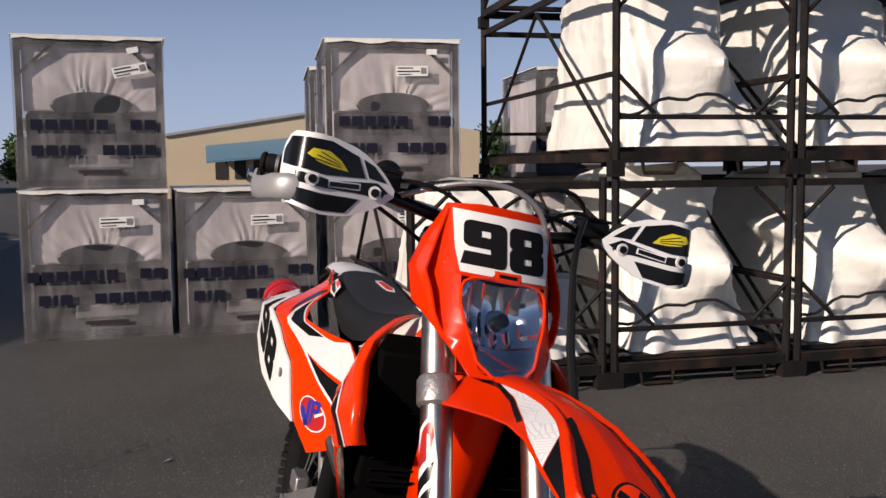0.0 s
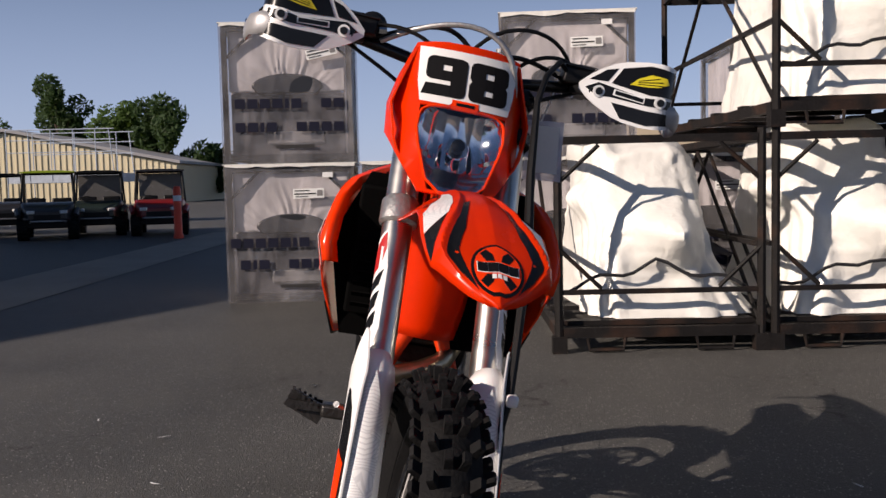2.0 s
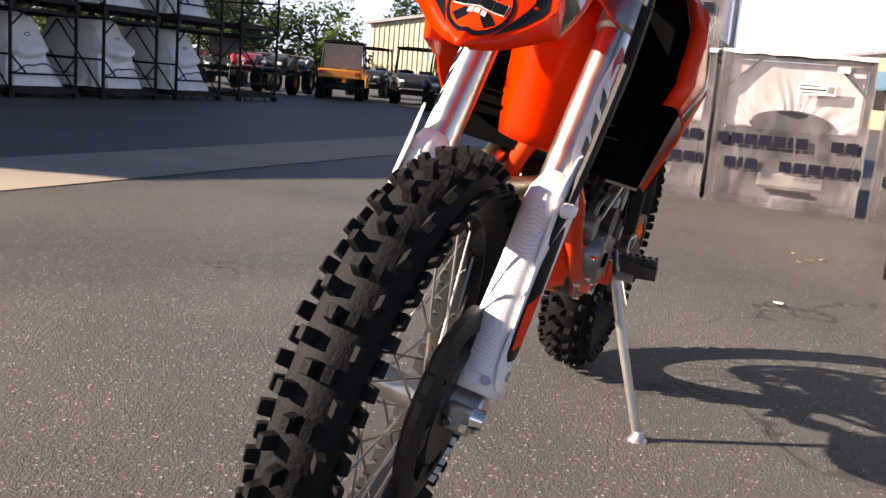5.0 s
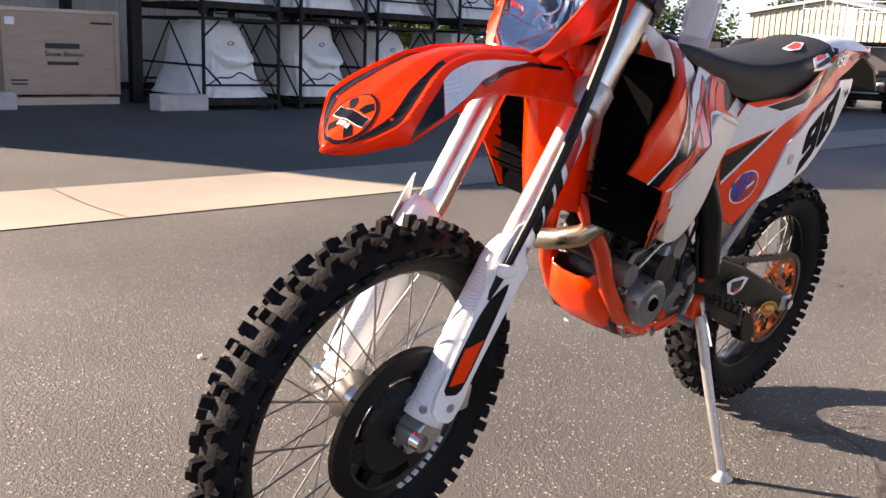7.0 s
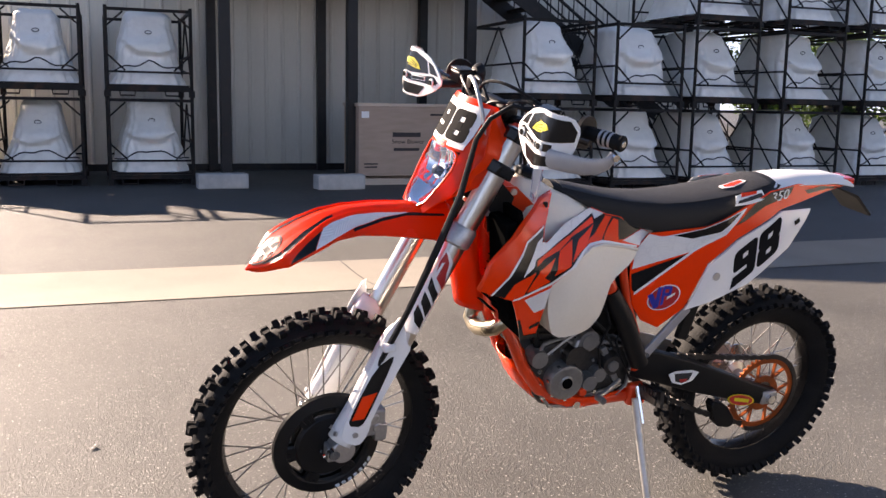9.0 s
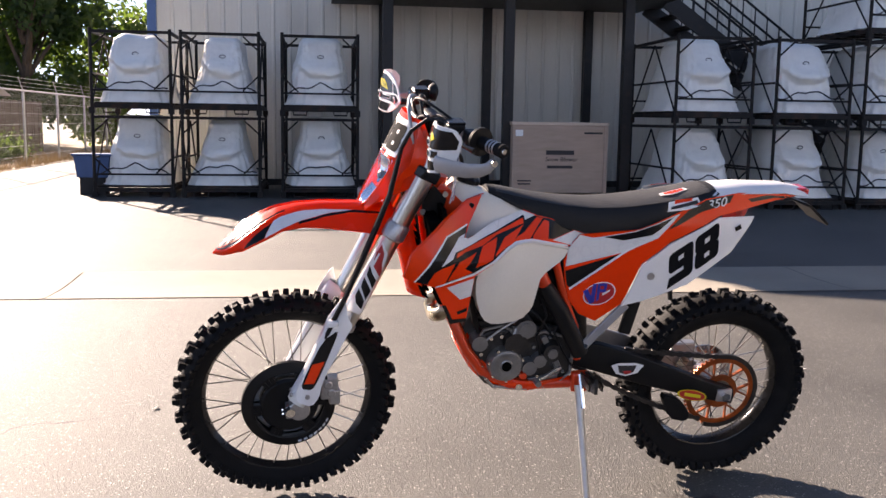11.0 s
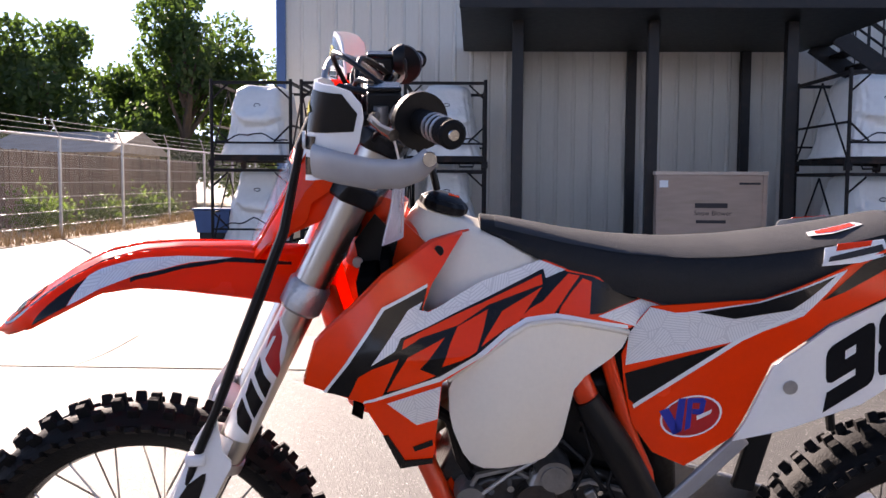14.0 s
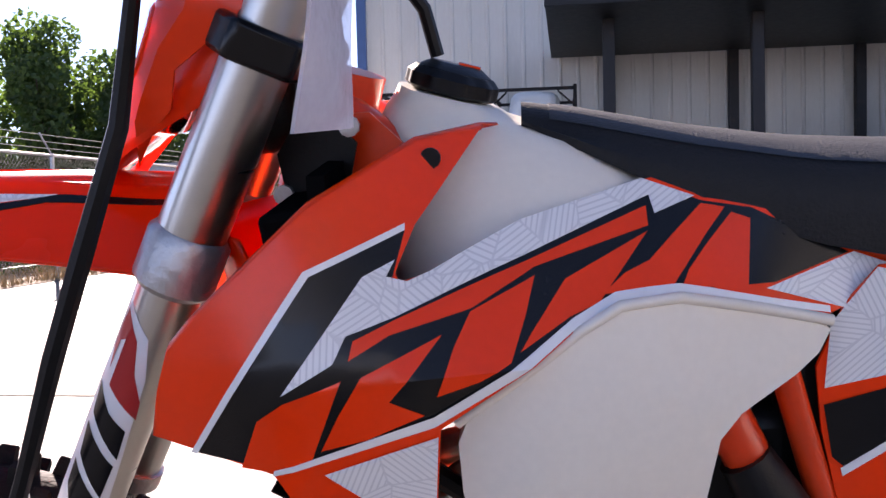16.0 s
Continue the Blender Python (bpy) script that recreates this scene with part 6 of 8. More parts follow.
lens_out = rounded([(0.060, 1.182), (-0.060, 1.182), (-0.082, 1.168), (-0.084, 1.125), (-0.048, 1.022), (0.048, 1.022), (0.084, 1.125), (0.082, 1.168)], 1)
part("headlight_lens", skin(Geo(STEER), lens_out, lambda u, v, h: mput(u, v, h + 0.012 * max(0.0, 1 - (u / 0.085) ** 2)), 0.0015, 0.012), M_GLASS, mask, "clear headlight lens")
bowl = Geo(STEER)


def bput(u, v, h):
    """A bowl behind the lens, cut into upright flutes and two ledges."""
    d = ((u / 0.085) ** 2 + ((v - 1.115) / 0.085) ** 2)
    flute = (0.004 * abs(math.sin(u * 120)) + 0.003 * math.sin(u * 61 + v * 40)) * max(0.0, min(1.0, (v - 1.075) / 0.02))
    ledge = 0.010 * (1 if v < 1.085 else 0) + 0.007 * (1 if abs(u) > 0.05 and v > 1.1 else 0)
    return mput(u, v, -0.010 - 0.045 * max(0, 1 - d) + flute + ledge + h)


part("reflector", skin(bowl, lens_out, bput, 0.001, 0.0065), M_REFLECTOR, mask, "faceted chrome reflector", smooth=24)
bc = mput(0.0, 1.125, -0.05)
part("bulb", Geo(STEER).tube([bc, bc + Vector((-0.034, 0, 0.012)), bc + Vector((-0.038, 0, 0.014))], [0.013, 0.013, 0.004], 14), M_PLASTIC, mask)
part("bulb_ring", Geo(STEER).tube([bc + Vector((-0.012, 0, 0.004)), bc + Vector((-0.018, 0, 0.007))], 0.022, 18), M_CHROME, mask)
bezel = [mput(u, v, 0.005) for u, v in lens_out]
part("lens_bezel", Geo(STEER).tube(bezel + bezel[:1], 0.003, 6, cap=False), M_ORANGE, mask)
part("mask_back", Geo(STEER).box((0.345, 0, 1.15), (0.07, 0.15, 0.2)), M_PLASTIC, mask, bevel=0.02)

# ---- handlebar, guards, controls ----
BAR = STEER @ Matrix.Translation((0.4, 0, 1.28)) @ Matrix.Rotation(radians(1.1), 4, "X") @ Matrix.Translation((-0.4, 0.008, -1.28))
pts = [(0.512, -0.425, 1.303), (0.478, -0.336, 1.304), (0.452, -0.22, 1.294), (0.432, -0.11, 1.274), (0.425, -0.05, 1.262), (0.425, 0.05, 1.262), (0.432, 0.11, 1.274), (0.452, 0.22, 1.294), (0.478, 0.336, 1.304), (0.512, 0.425, 1.303)]
bar = part("handlebar", Geo(BAR).tube(pts, 0.0125, 12), M_GFXBLACK, bike, "black tapered handlebar")
part("bar_pad", Geo(BAR).box((0.42, 0, 1.285), (0.05, 0.16, 0.045)), M_PLASTIC, bar, bevel=0.015)
for s in (-1, 1):
    e, f0 = Vector((0.512, s * 0.425, 1.303)), Vector((0.479, s * 0.336, 1.304))
    part("grip", Geo(BAR).tube([e, e.lerp(f0, 0.1), e.lerp(f0, 0.95), f0], [0.0165, 0.0185, 0.0175, 0.017], 16), M_TYRE, bar, "black rubber grip")
    part("grip_flange", Geo(BAR).tube([f0, f0 + Vector((-0.004, -s * 0.01, 0.0))], 0.040, 24), M_PLASTIC, bar)
    tip = (e - f0).normalized()
    part("bar_end", Geo(BAR).tube([e, e + tip * 0.004, e + tip * 0.008], [0.0195, 0.0195, 0.016], 18), M_TYRE, bar)
    part("bar_end_bolt", Geo(BAR).tube([e + tip * 0.007, e + tip * 0.0095], [0.0085, 0.007], 12), M_CHROME, bar)
    for k in range(3):
        c0 = e.lerp(f0, 0.22 + 0.14 * k)
        part("grip_band", Geo(BAR).tube([c0, c0 + (f0 - e).normalized() * 0.006], 0.0195, 16), M_CAST, bar)
    part("switch_block", Geo(BAR).box((0.466, s * 0.275, 1.302), (0.035, 0.05, 0.04)), M_PLASTIC, bar, bevel=0.006)
    res = part("reservoir", Geo(BAR).box((0.430, s * 0.225, 1.315), (0.05, 0.06, 0.034)), M_PLASTIC, bar, "master cylinder reservoir", bevel=0.005)
    part("reservoir_cap", Geo(BAR).box((0.430, s * 0.225, 1.335), (0.05, 0.062, 0.007)), M_GFXBLACK, res, bevel=0.002)
    part("lever", Geo(BAR).tube([(0.420, s * 0.24, 1.298), (0.412, s * 0.30, 1.300), (0.425, s * 0.37, 1.300), (0.44, s * 0.405, 1.298)], [0.009, 0.007, 0.006, 0.008], 8), M_GFXBLACK, bar)
    part("bar_riser", Geo(BAR).box((0.43, s * 0.05, 1.245), (0.05, 0.035, 0.05)), M_GFXBLACK, bar, bevel=0.006)

    def hput(u, v, h, s=s):
        """u outward from the middle, v height."""
        w = 0.258 + (u - 0.238) * 0.92
        x, y = 0.357 - 0.235 * (min(w, 0.375) - 0.258) + 0.9 * (v - 1.285) ** 2 + 0.10 * (v - 1.285), w
        if w > 0.375:
            q = min((w - 0.375) / 0.034, 1.4)
            rest = max(0.0, w - 0.375 - 0.034 * 1.4)
            x, y = x + 0.034 * (1 - math.cos(q)) + rest * 0.985, 0.375 + 0.034 * math.sin(q) + rest * 0.17
            x, y = x - h * math.cos(q), y + h * math.sin(q)
        else:
            x -= h
        return Vector((x, s * y, v + 0.008))

    shell = Geo(BAR)
    hg_out = [(0.188, 1.284), (0.225, 1.318), (0.275, 1.346), (0.345, 1.358), (0.43, 1.353), (0.462, 1.325), (0.458, 1.272), (0.425, 1.236), (0.350, 1.222), (0.285, 1.228), (0.225, 1.255)]
    skin(shell, rounded(hg_out, 1), hput, 0.004, 0.018)
    hg = part("hand_guard", shell, M_WHITE, bike, "white and black plastic hand guard", smooth=60)
    for o in ([(0.262, 1.300), (0.282, 1.334), (0.34, 1.349), (0.426, 1.344), (0.452, 1.320), (0.450, 1.297), (0.345, 1.290)],
              [(0.208, 1.283), (0.235, 1.297), (0.262, 1.293), (0.330, 1.283), (0.398, 1.288), (0.396, 1.270), (0.345, 1.268), (0.262, 1.272), (0.235, 1.270)],
              [(0.268, 1.262), (0.345, 1.258), (0.438, 1.262), (0.420, 1.243), (0.348, 1.229), (0.292, 1.234)],
              [(0.215, 1.300), (0.248, 1.325), (0.272, 1.332), (0.254, 1.302)]):
        part("guard_print", skin(Geo(BAR), o, hput, 0.0006, 0.018, 0.0044), M_GFXBLACK, hg, "glossy black panel")
    fan = [(0.300, 1.304), (0.316, 1.319), (0.342, 1.331), (0.374, 1.330), (0.382, 1.319), (0.362, 1.309), (0.335, 1.305)]
    part("guard_badge", skin(Geo(BAR), fan, hput, 0.0006, 0.018, 0.0054), M_YELLOW, hg, "yellow fan badge")
    for k in range(3):
        v0, v1, u1 = 1.3075 + 0.003 * k, 1.3125 + 0.0065 * k, 0.372 - 0.006 * k
        part("guard_badge", skin(Geo(BAR), [(0.316, v0), (u1, v1), (u1, v1 + 0.0018), (0.316, v0 + 0.0012)], hput, 0.0005, 0.02, 0.0064), M_GFXBLACK, hg, "thin black stripe")
    part("brand_bar", skin(Geo(BAR), [(0.268, 1.277), (0.335, 1.271), (0.336, 1.283), (0.270, 1.289)], hput, 0.0005, 0.02, 0.0055), M_WHITE, hg)
    part("brand_bar", skin(Geo(BAR), [(0.272, 1.279), (0.332, 1.273), (0.333, 1.281), (0.273, 1.287)], hput, 0.0005, 0.02, 0.0064), M_GFXBLACK, hg)
    for u in (0.238, 0.368):
        b = hput(u, 1.279, 0.004)
        part("bolt_ring", Geo(BAR).tube([b, b + Vector((-0.004, 0, 0))], 0.012, 16), M_WHITE, hg)
        part("bolt", Geo(BAR).tube([b + Vector((-0.003, 0, 0)), b + Vector((-0.0065, 0, 0))], 0.0075, 12), M_GFXBLACK, hg)
    arm = [(0.352, s * 0.30, 1.275), (0.334, s * 0.37, 1.271), (0.338, s * 0.412, 1.266), (0.370, s * 0.435, 1.262), (0.41, s * 0.444, 1.256), (0.445, s * 0.446, 1.256), (0.468, s * 0.445, 1.262), (0.486, s * 0.441, 1.278)]
    ag = Geo(BAR)
    rings = []
    for i, p in enumerate(arm):
        p = Vector(p)
        d = (Vector(arm[min(i + 1, 7)]) - Vector(arm[max(i - 1, 0)])).normalized()
        sd_ = d.cross(Vector((0, 0, 1))).normalized()
        up = sd_.cross(d)
        hh = lin(i, [(0, 0.012), (2, 0.022), (5, 0.019), (7, 0.014)])
        rings.append([p + sd_ * (0.006 * math.cos(a)) + up * (hh * math.sin(a)) for a in [2 * math.pi * k / 12 for k in range(12)]])
    ag.loft(rings)
    arm_ob = part("guard_arm", ag, M_ARM, hg, "grey alloy hand guard arm", smooth=50)
    b = Vector((0.483, s * 0.449, 1.277))
    part("arm_bolt", Geo(BAR).tube([b, b + Vector((0, s * 0.008, 0))], 0.009, 12), M_CHROME, hg)
    part("inner_clamp", Geo(BAR).tube([(0.358, s * 0.25, 1.285), (0.43, s * 0.225, 1.292)], 0.011, 8), M_PLASTIC, hg)
for i, (a, b, c0) in enumerate((((0.43, 0.19, 1.30), (0.33, 0.02, 1.40), (0.365, -0.085, 1.15)), ((0.45, 0.22, 1.30), (0.38, 0.05, 1.37), (0.40, -0.06, 1.22)), ((0.45, -0.21, 1.30), (0.35, -0.05, 1.33), (0.40, 0.05, 1.2)))):
    a, b, c0 = Vector(a), Vector(b), Vector(c0)
    d0 = (0.31, -0.105, 1.36) if i == 0 else b
    cv = []
    for k in range(17):
        t = k / 16
        cv.append(a * (1 - t) ** 3 + b * 3 * t * (1 - t) ** 2 + Vector(d0) * 3 * t * t * (1 - t) + c0 * t ** 3)
    part("cable", Geo(STEER).tube(cv, 0.0055 if i == 0 else 0.005, 8), M_CAST if i == 0 else M_PLASTIC, bar)
for k, (a, b, d0, c0) in enumerate((((0.45, 0.25, 1.31), (0.36, 0.16, 1.36), (0.36, 0.04, 1.30), (0.42, 0.02, 1.22)), ((0.45, -0.24, 1.31), (0.37, -0.17, 1.37), (0.37, -0.06, 1.32), (0.42, -0.03, 1.2)),
                                  ((0.46, -0.27, 1.30), (0.41, -0.16, 1.25), (0.40, -0.1, 1.24), (0.42, -0.05, 1.15)), ((0.46, 0.27, 1.295), (0.40, 0.18, 1.24), (0.42, 0.1, 1.22), (0.43, 0.05, 1.14)), ((0.43, -0.2, 1.33), (0.33, -0.14, 1.40), (0.33, 0.02, 1.38), (0.40, 0.03, 1.25)))):
    a, b, d0, c0 = Vector(a), Vector(b), Vector(d0), Vector(c0)
    run_ = [a * (1 - t) ** 3 + b * 3 * t * (1 - t) ** 2 + d0 * 3 * t * t * (1 - t) + c0 * t ** 3 for t in [q / 14 for q in range(15)]]
    part("cable", Geo(STEER).tube(run_, 0.0042, 7), M_PLASTIC, bar, "black control cable")
for s in (-1, 1):
    part("perch_clamp", Geo(BAR).lathe([(0.013, -0.012), (0.021, -0.012), (0.021, 0.012), (0.013, 0.012)], (0.458, s * 0.245, 1.297), "y", 16, True), M_CAST, bar)
    part("perch_bolt", Geo(BAR).tube([(0.44, s * 0.245, 1.30), (0.425, s * 0.245, 1.30)], 0.006, 8), M_CHROME, bar)
    part("banjo_bolt", Geo(BAR).tube([(0.43, s * 0.19, 1.315), (0.43, s * 0.175, 1.317)], 0.008, 6), M_CHROME, bar)
    part("lever_pivot", Geo(BAR).tube([(0.425, s * 0.255, 1.312), (0.425, s * 0.255, 1.286)], 0.011, 10), M_CAST, bar)
part("ignition_unit", Geo(STEER).box((0.385, 0.02, 1.285), (0.05, 0.09, 0.035)), M_PLASTIC, bar, bevel=0.008)
mir = Geo(BAR).lathe([(0.0, -0.016), (0.02, -0.014), (0.027, -0.006), (0.030, 0.004), (0.028, 0.008), (0.0, 0.008)], (0.468, 0.204, 1.328), "x", 24)
part("folded_mirror", mir, M_PLASTIC, bar)
part("mirror_stem", Geo(BAR).tube([(0.452, 0.20, 1.29), (0.458, 0.203, 1.31), (0.465, 0.204, 1.325)], 0.006, 8), M_CHROME, bar)
bag = thing("document_bag", bike.matrix_world, "clear plastic document bag hanging from the handlebar", "plastic bag")
part("sleeve", skin(Geo(), [(-0.142, 1.205), (-0.218, 1.21), (-0.226, 1.085), (-0.150, 1.080)], lambda u, v, h: Vector((0.465 - h + 0.3 * (u + 0.18) + 0.004 * math.sin(u * 40 + v * 25) + 0.1 * (v - 1.15), u, v)), 0.003, 0.015), M_BAG, bag)
part("paper_slip", skin(Geo(), [(-0.152, 1.195), (-0.210, 1.198), (-0.217, 1.10), (-0.160, 1.097)], lambda u, v, h: Vector((0.4615 - h + 0.3 * (u + 0.18) + 0.004 * math.sin(u * 40 + v * 25) + 0.1 * (v - 1.15), u, v)), 0.001, 0.015), M_PAPER, bag, "folded white paper")
part("cord", Geo().tube([(0.465, -0.17, 1.205), (0.455, -0.18, 1.25), (0.455, -0.19, 1.288)], 0.002, 5), M_WHITE, bag)


# ---- tank, shrouds, side panels ----
def s_shroud(x, z):
    s = lin(x, [(0.28, 0.232), (0.42, 0.25), (0.6, 0.20), (0.75, 0.14), (0.9, 0.105), (1.0, 0.11)])
    s -= max(0, z - 0.9) * lin(x, [(0.36, 0.2), (0.46, 0.4), (0.56, 0.7), (0.7, 0.7), (0.8, 0.4)])
    return max(0.05, s - max(0, 0.9 - z) * 0.22)


def s_tank(x, z):
    side = lin(x, [(0.54, 0.178), (0.60, 0.186), (0.66, 0.178), (0.72, 0.160), (0.78, 0.140), (0.84, 0.127), (0.88, 0.125)])
    return side - 0.022 * ((z - 0.82) / 0.13) ** 2


def s_rear(x, z):
    s = lin(x, [(0.84, 0.105), (1.0, 0.125), (1.13, 0.138), (1.3, 0.125), (1.45, 0.10), (1.65, 0.06)])
    return s - max(0, z - 0.98) * 0.25


def s_rear_right(x, z):
    """The exhaust side stands out further behind the rider's leg."""
    out = lin(x, [(0.86, 0.0), (0.95, 0.045), (1.04, 0.070), (1.1, 0.085), (1.25, 0.125), (1.38, 0.155), (1.5, 0.15)])
    return s_rear(x, z) + out * max(0.0, min(1.0, (1.035 - z) / 0.07))


SHROUD = [(0.567, 1.072), (0.516, 1.066), (0.44, 1.027), (0.353, 0.948), (0.335, 0.928), (0.315, 0.859), (0.408, 0.829), (0.439, 0.765), (0.468, 0.701), (0.52, 0.699), (0.534, 0.854), (0.594, 0.892),
          (0.641, 0.921), (0.674, 0.934), (0.725, 0.935), (0.849, 0.912), (0.924, 0.941), (0.873, 0.961), (0.789, 1.002), (0.712, 1.024), (0.627, 1.0), (0.532, 0.971), (0.505, 0.966), (0.502, 0.973), (0.516, 1.005), (0.536, 1.031)]
FIELD = [(0.35, 0.846), (0.442, 0.979), (0.509, 1.003), (0.499, 0.965), (0.54, 0.969), (0.712, 1.017), (0.749, 1.004), (0.789, 0.998), (0.869, 0.959), (0.805, 0.94), (0.725, 0.937), (0.674, 0.936), (0.641, 0.923), (0.594, 0.894), (0.536, 0.861), (0.42, 0.831)]
ARROW = [(0.423, 0.899), (0.479, 0.974), (0.502, 0.983), (0.496, 0.972), (0.511, 0.967), (0.528, 0.972), (0.597, 1.001), (0.70, 1.023), (0.743, 1.008), (0.709, 0.996), (0.705, 1.010), (0.588, 0.972), (0.503, 0.944), (0.468, 0.935), (0.459, 0.917)]
SLABS = [[(0.384, 0.835), (0.402, 0.877), (0.423, 0.892), (0.465, 0.905), (0.439, 0.842), (0.415, 0.831)], [(0.47, 0.918), (0.473, 0.931), (0.503, 0.942), (0.702, 1.002), (0.703, 0.987), (0.608, 0.967), (0.559, 0.943), (0.499, 0.932)],
         [(0.446, 0.848), (0.461, 0.877), (0.479, 0.906), (0.537, 0.928), (0.498, 0.884), (0.523, 0.869), (0.479, 0.853)], [(0.558, 0.941), (0.608, 0.961), (0.6, 0.934), (0.589, 0.905), (0.565, 0.893), (0.533, 0.884), (0.546, 0.919)],
         [(0.596, 0.911), (0.604, 0.922), (0.632, 0.956), (0.702, 0.983), (0.659, 0.937), (0.635, 0.93)], [(0.702, 0.962), (0.748, 1.002), (0.767, 0.999), (0.731, 0.955), (0.72, 0.942), (0.661, 0.942), (0.681, 0.955)],
         [(0.734, 0.953), (0.772, 0.995), (0.787, 0.99), (0.782, 0.936), (0.728, 0.941)]]
LOBE = [(0.544, 0.844), (0.594, 0.882), (0.642, 0.916), (0.674, 0.933), (0.723, 0.935), (0.852, 0.907), (0.836, 0.876), (0.759, 0.827), (0.749, 0.775), (0.74, 0.716), (0.707, 0.679), (0.615, 0.672), (0.577, 0.692), (0.548, 0.77)]
SIDE = [(0.843, 0.863), (0.85, 0.806), (0.868, 0.734), (0.905, 0.685), (0.961, 0.661), (1.038, 0.721), (1.055, 0.758), (1.092, 0.86), (1.181, 0.931), (1.346, 1.009), (1.561, 1.047), (1.69, 1.063), (1.69, 1.069), (1.419, 1.078), (1.30, 1.064), (1.21, 1.027), (1.069, 0.972), (0.887, 0.952), (0.863, 0.92)]
PLATE = [(1.038, 0.716), (1.058, 0.758), (1.093, 0.856), (1.182, 0.927), (1.346, 1.005), (1.48, 1.004), (1.455, 0.964), (1.405, 0.888), (1.255, 0.786), (1.104, 0.735)]
for s in (-1, 1):
    on = lambda f: (lambda u, v, h, f=f, s=s: Vector((u, s * (f(u, v) + h), v)))
    sh = part("radiator_shroud", skin(Geo(), SHROUD, on(s_shroud), 0.004, 0.025, -0.004), M_ORANGE, bike, "orange radiator shroud with black and white print", smooth=50)
    part("shroud_print", skin(Geo(), FIELD, on(s_shroud), 0.0006, 0.025, 0.0004), M_GFXBLACK, sh, "glossy black print")
    part("shroud_print", skin(Geo(), ARROW, on(s_shroud), 0.0006, 0.025, 0.0012), M_HATCH, sh, "white print with fine lines")
    for o in SLABS:
        part("shroud_print", skin(Geo(), o, on(s_shroud), 0.0006, 0.025, 0.0012), M_ORANGE, sh, "orange slanted bar")
    part("shroud_print", skin(Geo(), [(0.35, 0.846), (0.442, 0.979), (0.509, 1.003), (0.509, 1.008), (0.438, 0.983), (0.345, 0.847)], on(s_shroud), 0.0006, 0.025, 0.002), M_WHITE, sh, "white pinstripe")
    part("shroud_print", skin(Geo(), [(0.408, 0.829), (0.53, 0.858), (0.594, 0.894), (0.641, 0.923), (0.674, 0.936), (0.725, 0.937), (0.849, 0.914), (0.849, 0.919), (0.725, 0.944), (0.672, 0.943), (0.637, 0.929), (0.59, 0.901), (0.53, 0.867), (0.41, 0.834)], on(s_shroud), 0.0006, 0.025, 0.0026), M_WHITE, sh, "white pinstripe")
    part("shroud_print", skin(Geo(), [(0.446, 0.826), (0.532, 0.848), (0.527, 0.785), (0.493, 0.778)], on(s_shroud), 0.0006, 0.025, 0.0012), M_HATCH, sh, "pale geometric print")
    part("shroud_print", skin(Geo(), [(0.49, 0.725), (0.52, 0.733), (0.519, 0.745), (0.487, 0.735)], on(s_shroud), 0.0006, 0.025, 0.0012), M_GFXBLACK, sh)
    part("shroud_print", skin(Geo(), [(0.797, 0.936), (0.873, 0.959), (0.922, 0.941), (0.867, 0.915)], on(s_shroud), 0.0006, 0.025, 0.0016), M_HATCH, sh, "pale geometric print")
    part("shroud_foot", skin(Geo(), [(0.439, 0.765), (0.447, 0.765), (0.474, 0.71), (0.52, 0.707), (0.52, 0.697), (0.466, 0.695)], on(s_shroud), 0.003, 0.025, 0.0008), M_GFXBLACK, sh)
    b = Vector((0.527, s * (s_shroud(0.527, 1.05)), 1.052))
    part("bolt", Geo().tube([b - Vector((0, s * 0.003, 0)), b + Vector((0, s * 0.002, 0))], 0.0085, 12), M_PLASTIC, sh)
    rim = [(0.40, 0.795), (0.408, 0.829), (0.315, 0.859), (0.335, 0.928), (0.353, 0.948), (0.44, 1.027), (0.516, 1.066), (0.567, 1.072)]
    rim = [(a[0] + (b[0] - a[0]) * q, a[1] + (b[1] - a[1]) * q) for a, b in zip(rim[2:], rim[3:]) for q in (0, 0.5)] + [rim[-1]]
    lip = Geo()
    rows = [[(u, s * (s_shroud(u, v) + 0.0005), v), (u - 0.003, s * (s_shroud(u, v) - 0.014), v + 0.002), (u + 0.012, s * (s_shroud(u, v) - 0.030), v)] for u, v in rim]
    lip.add([p for r_ in rows for p in r_], [(i * 3 + j, i * 3 + j + 1, i * 3 + j + 4, i * 3 + j + 3) for i in range(len(rows) - 1) for j in range(2)])
    lp = part("shroud_lip", lip, M_ORANGE, sh, "rolled front edge", smooth=60)
    lp.modifiers.new("thickness", "SOLIDIFY").thickness = 0.003
    # tank lobe: bulged sheet with depth
    lobe = part("tank_lobe", skin(Geo(), rounded(LOBE, 1), on(lambda x, z, s=s: s_tank(x, z) - (0.055 if s > 0 else 0.0)), 0.10, 0.025, -0.10), M_TANK, bike, "off-white plastic lower tank lobe", smooth=60)
    if s < 0:
        edge_ = [(0.544, 0.846), (0.594, 0.884), (0.642, 0.918), (0.674, 0.935), (0.723, 0.937), (0.79, 0.922), (0.850, 0.908)]
        edge_ = [(a[0] + (b[0] - a[0]) * q, a[1] + (b[1] - a[1]) * q) for a, b in zip(edge_, edge_[1:]) for q in (0, 0.25, 0.5, 0.75)] + [edge_[-1]]
        part("tank_rim", Geo().tube([(u, s * (s_tank(u, v) + 0.001), v) for u, v in edge_], 0.0048, 8), M_TANK, lobe, "moulded rim of the tank", smooth=60)
    rear_face = s_rear if s < 0 else s_rear_right
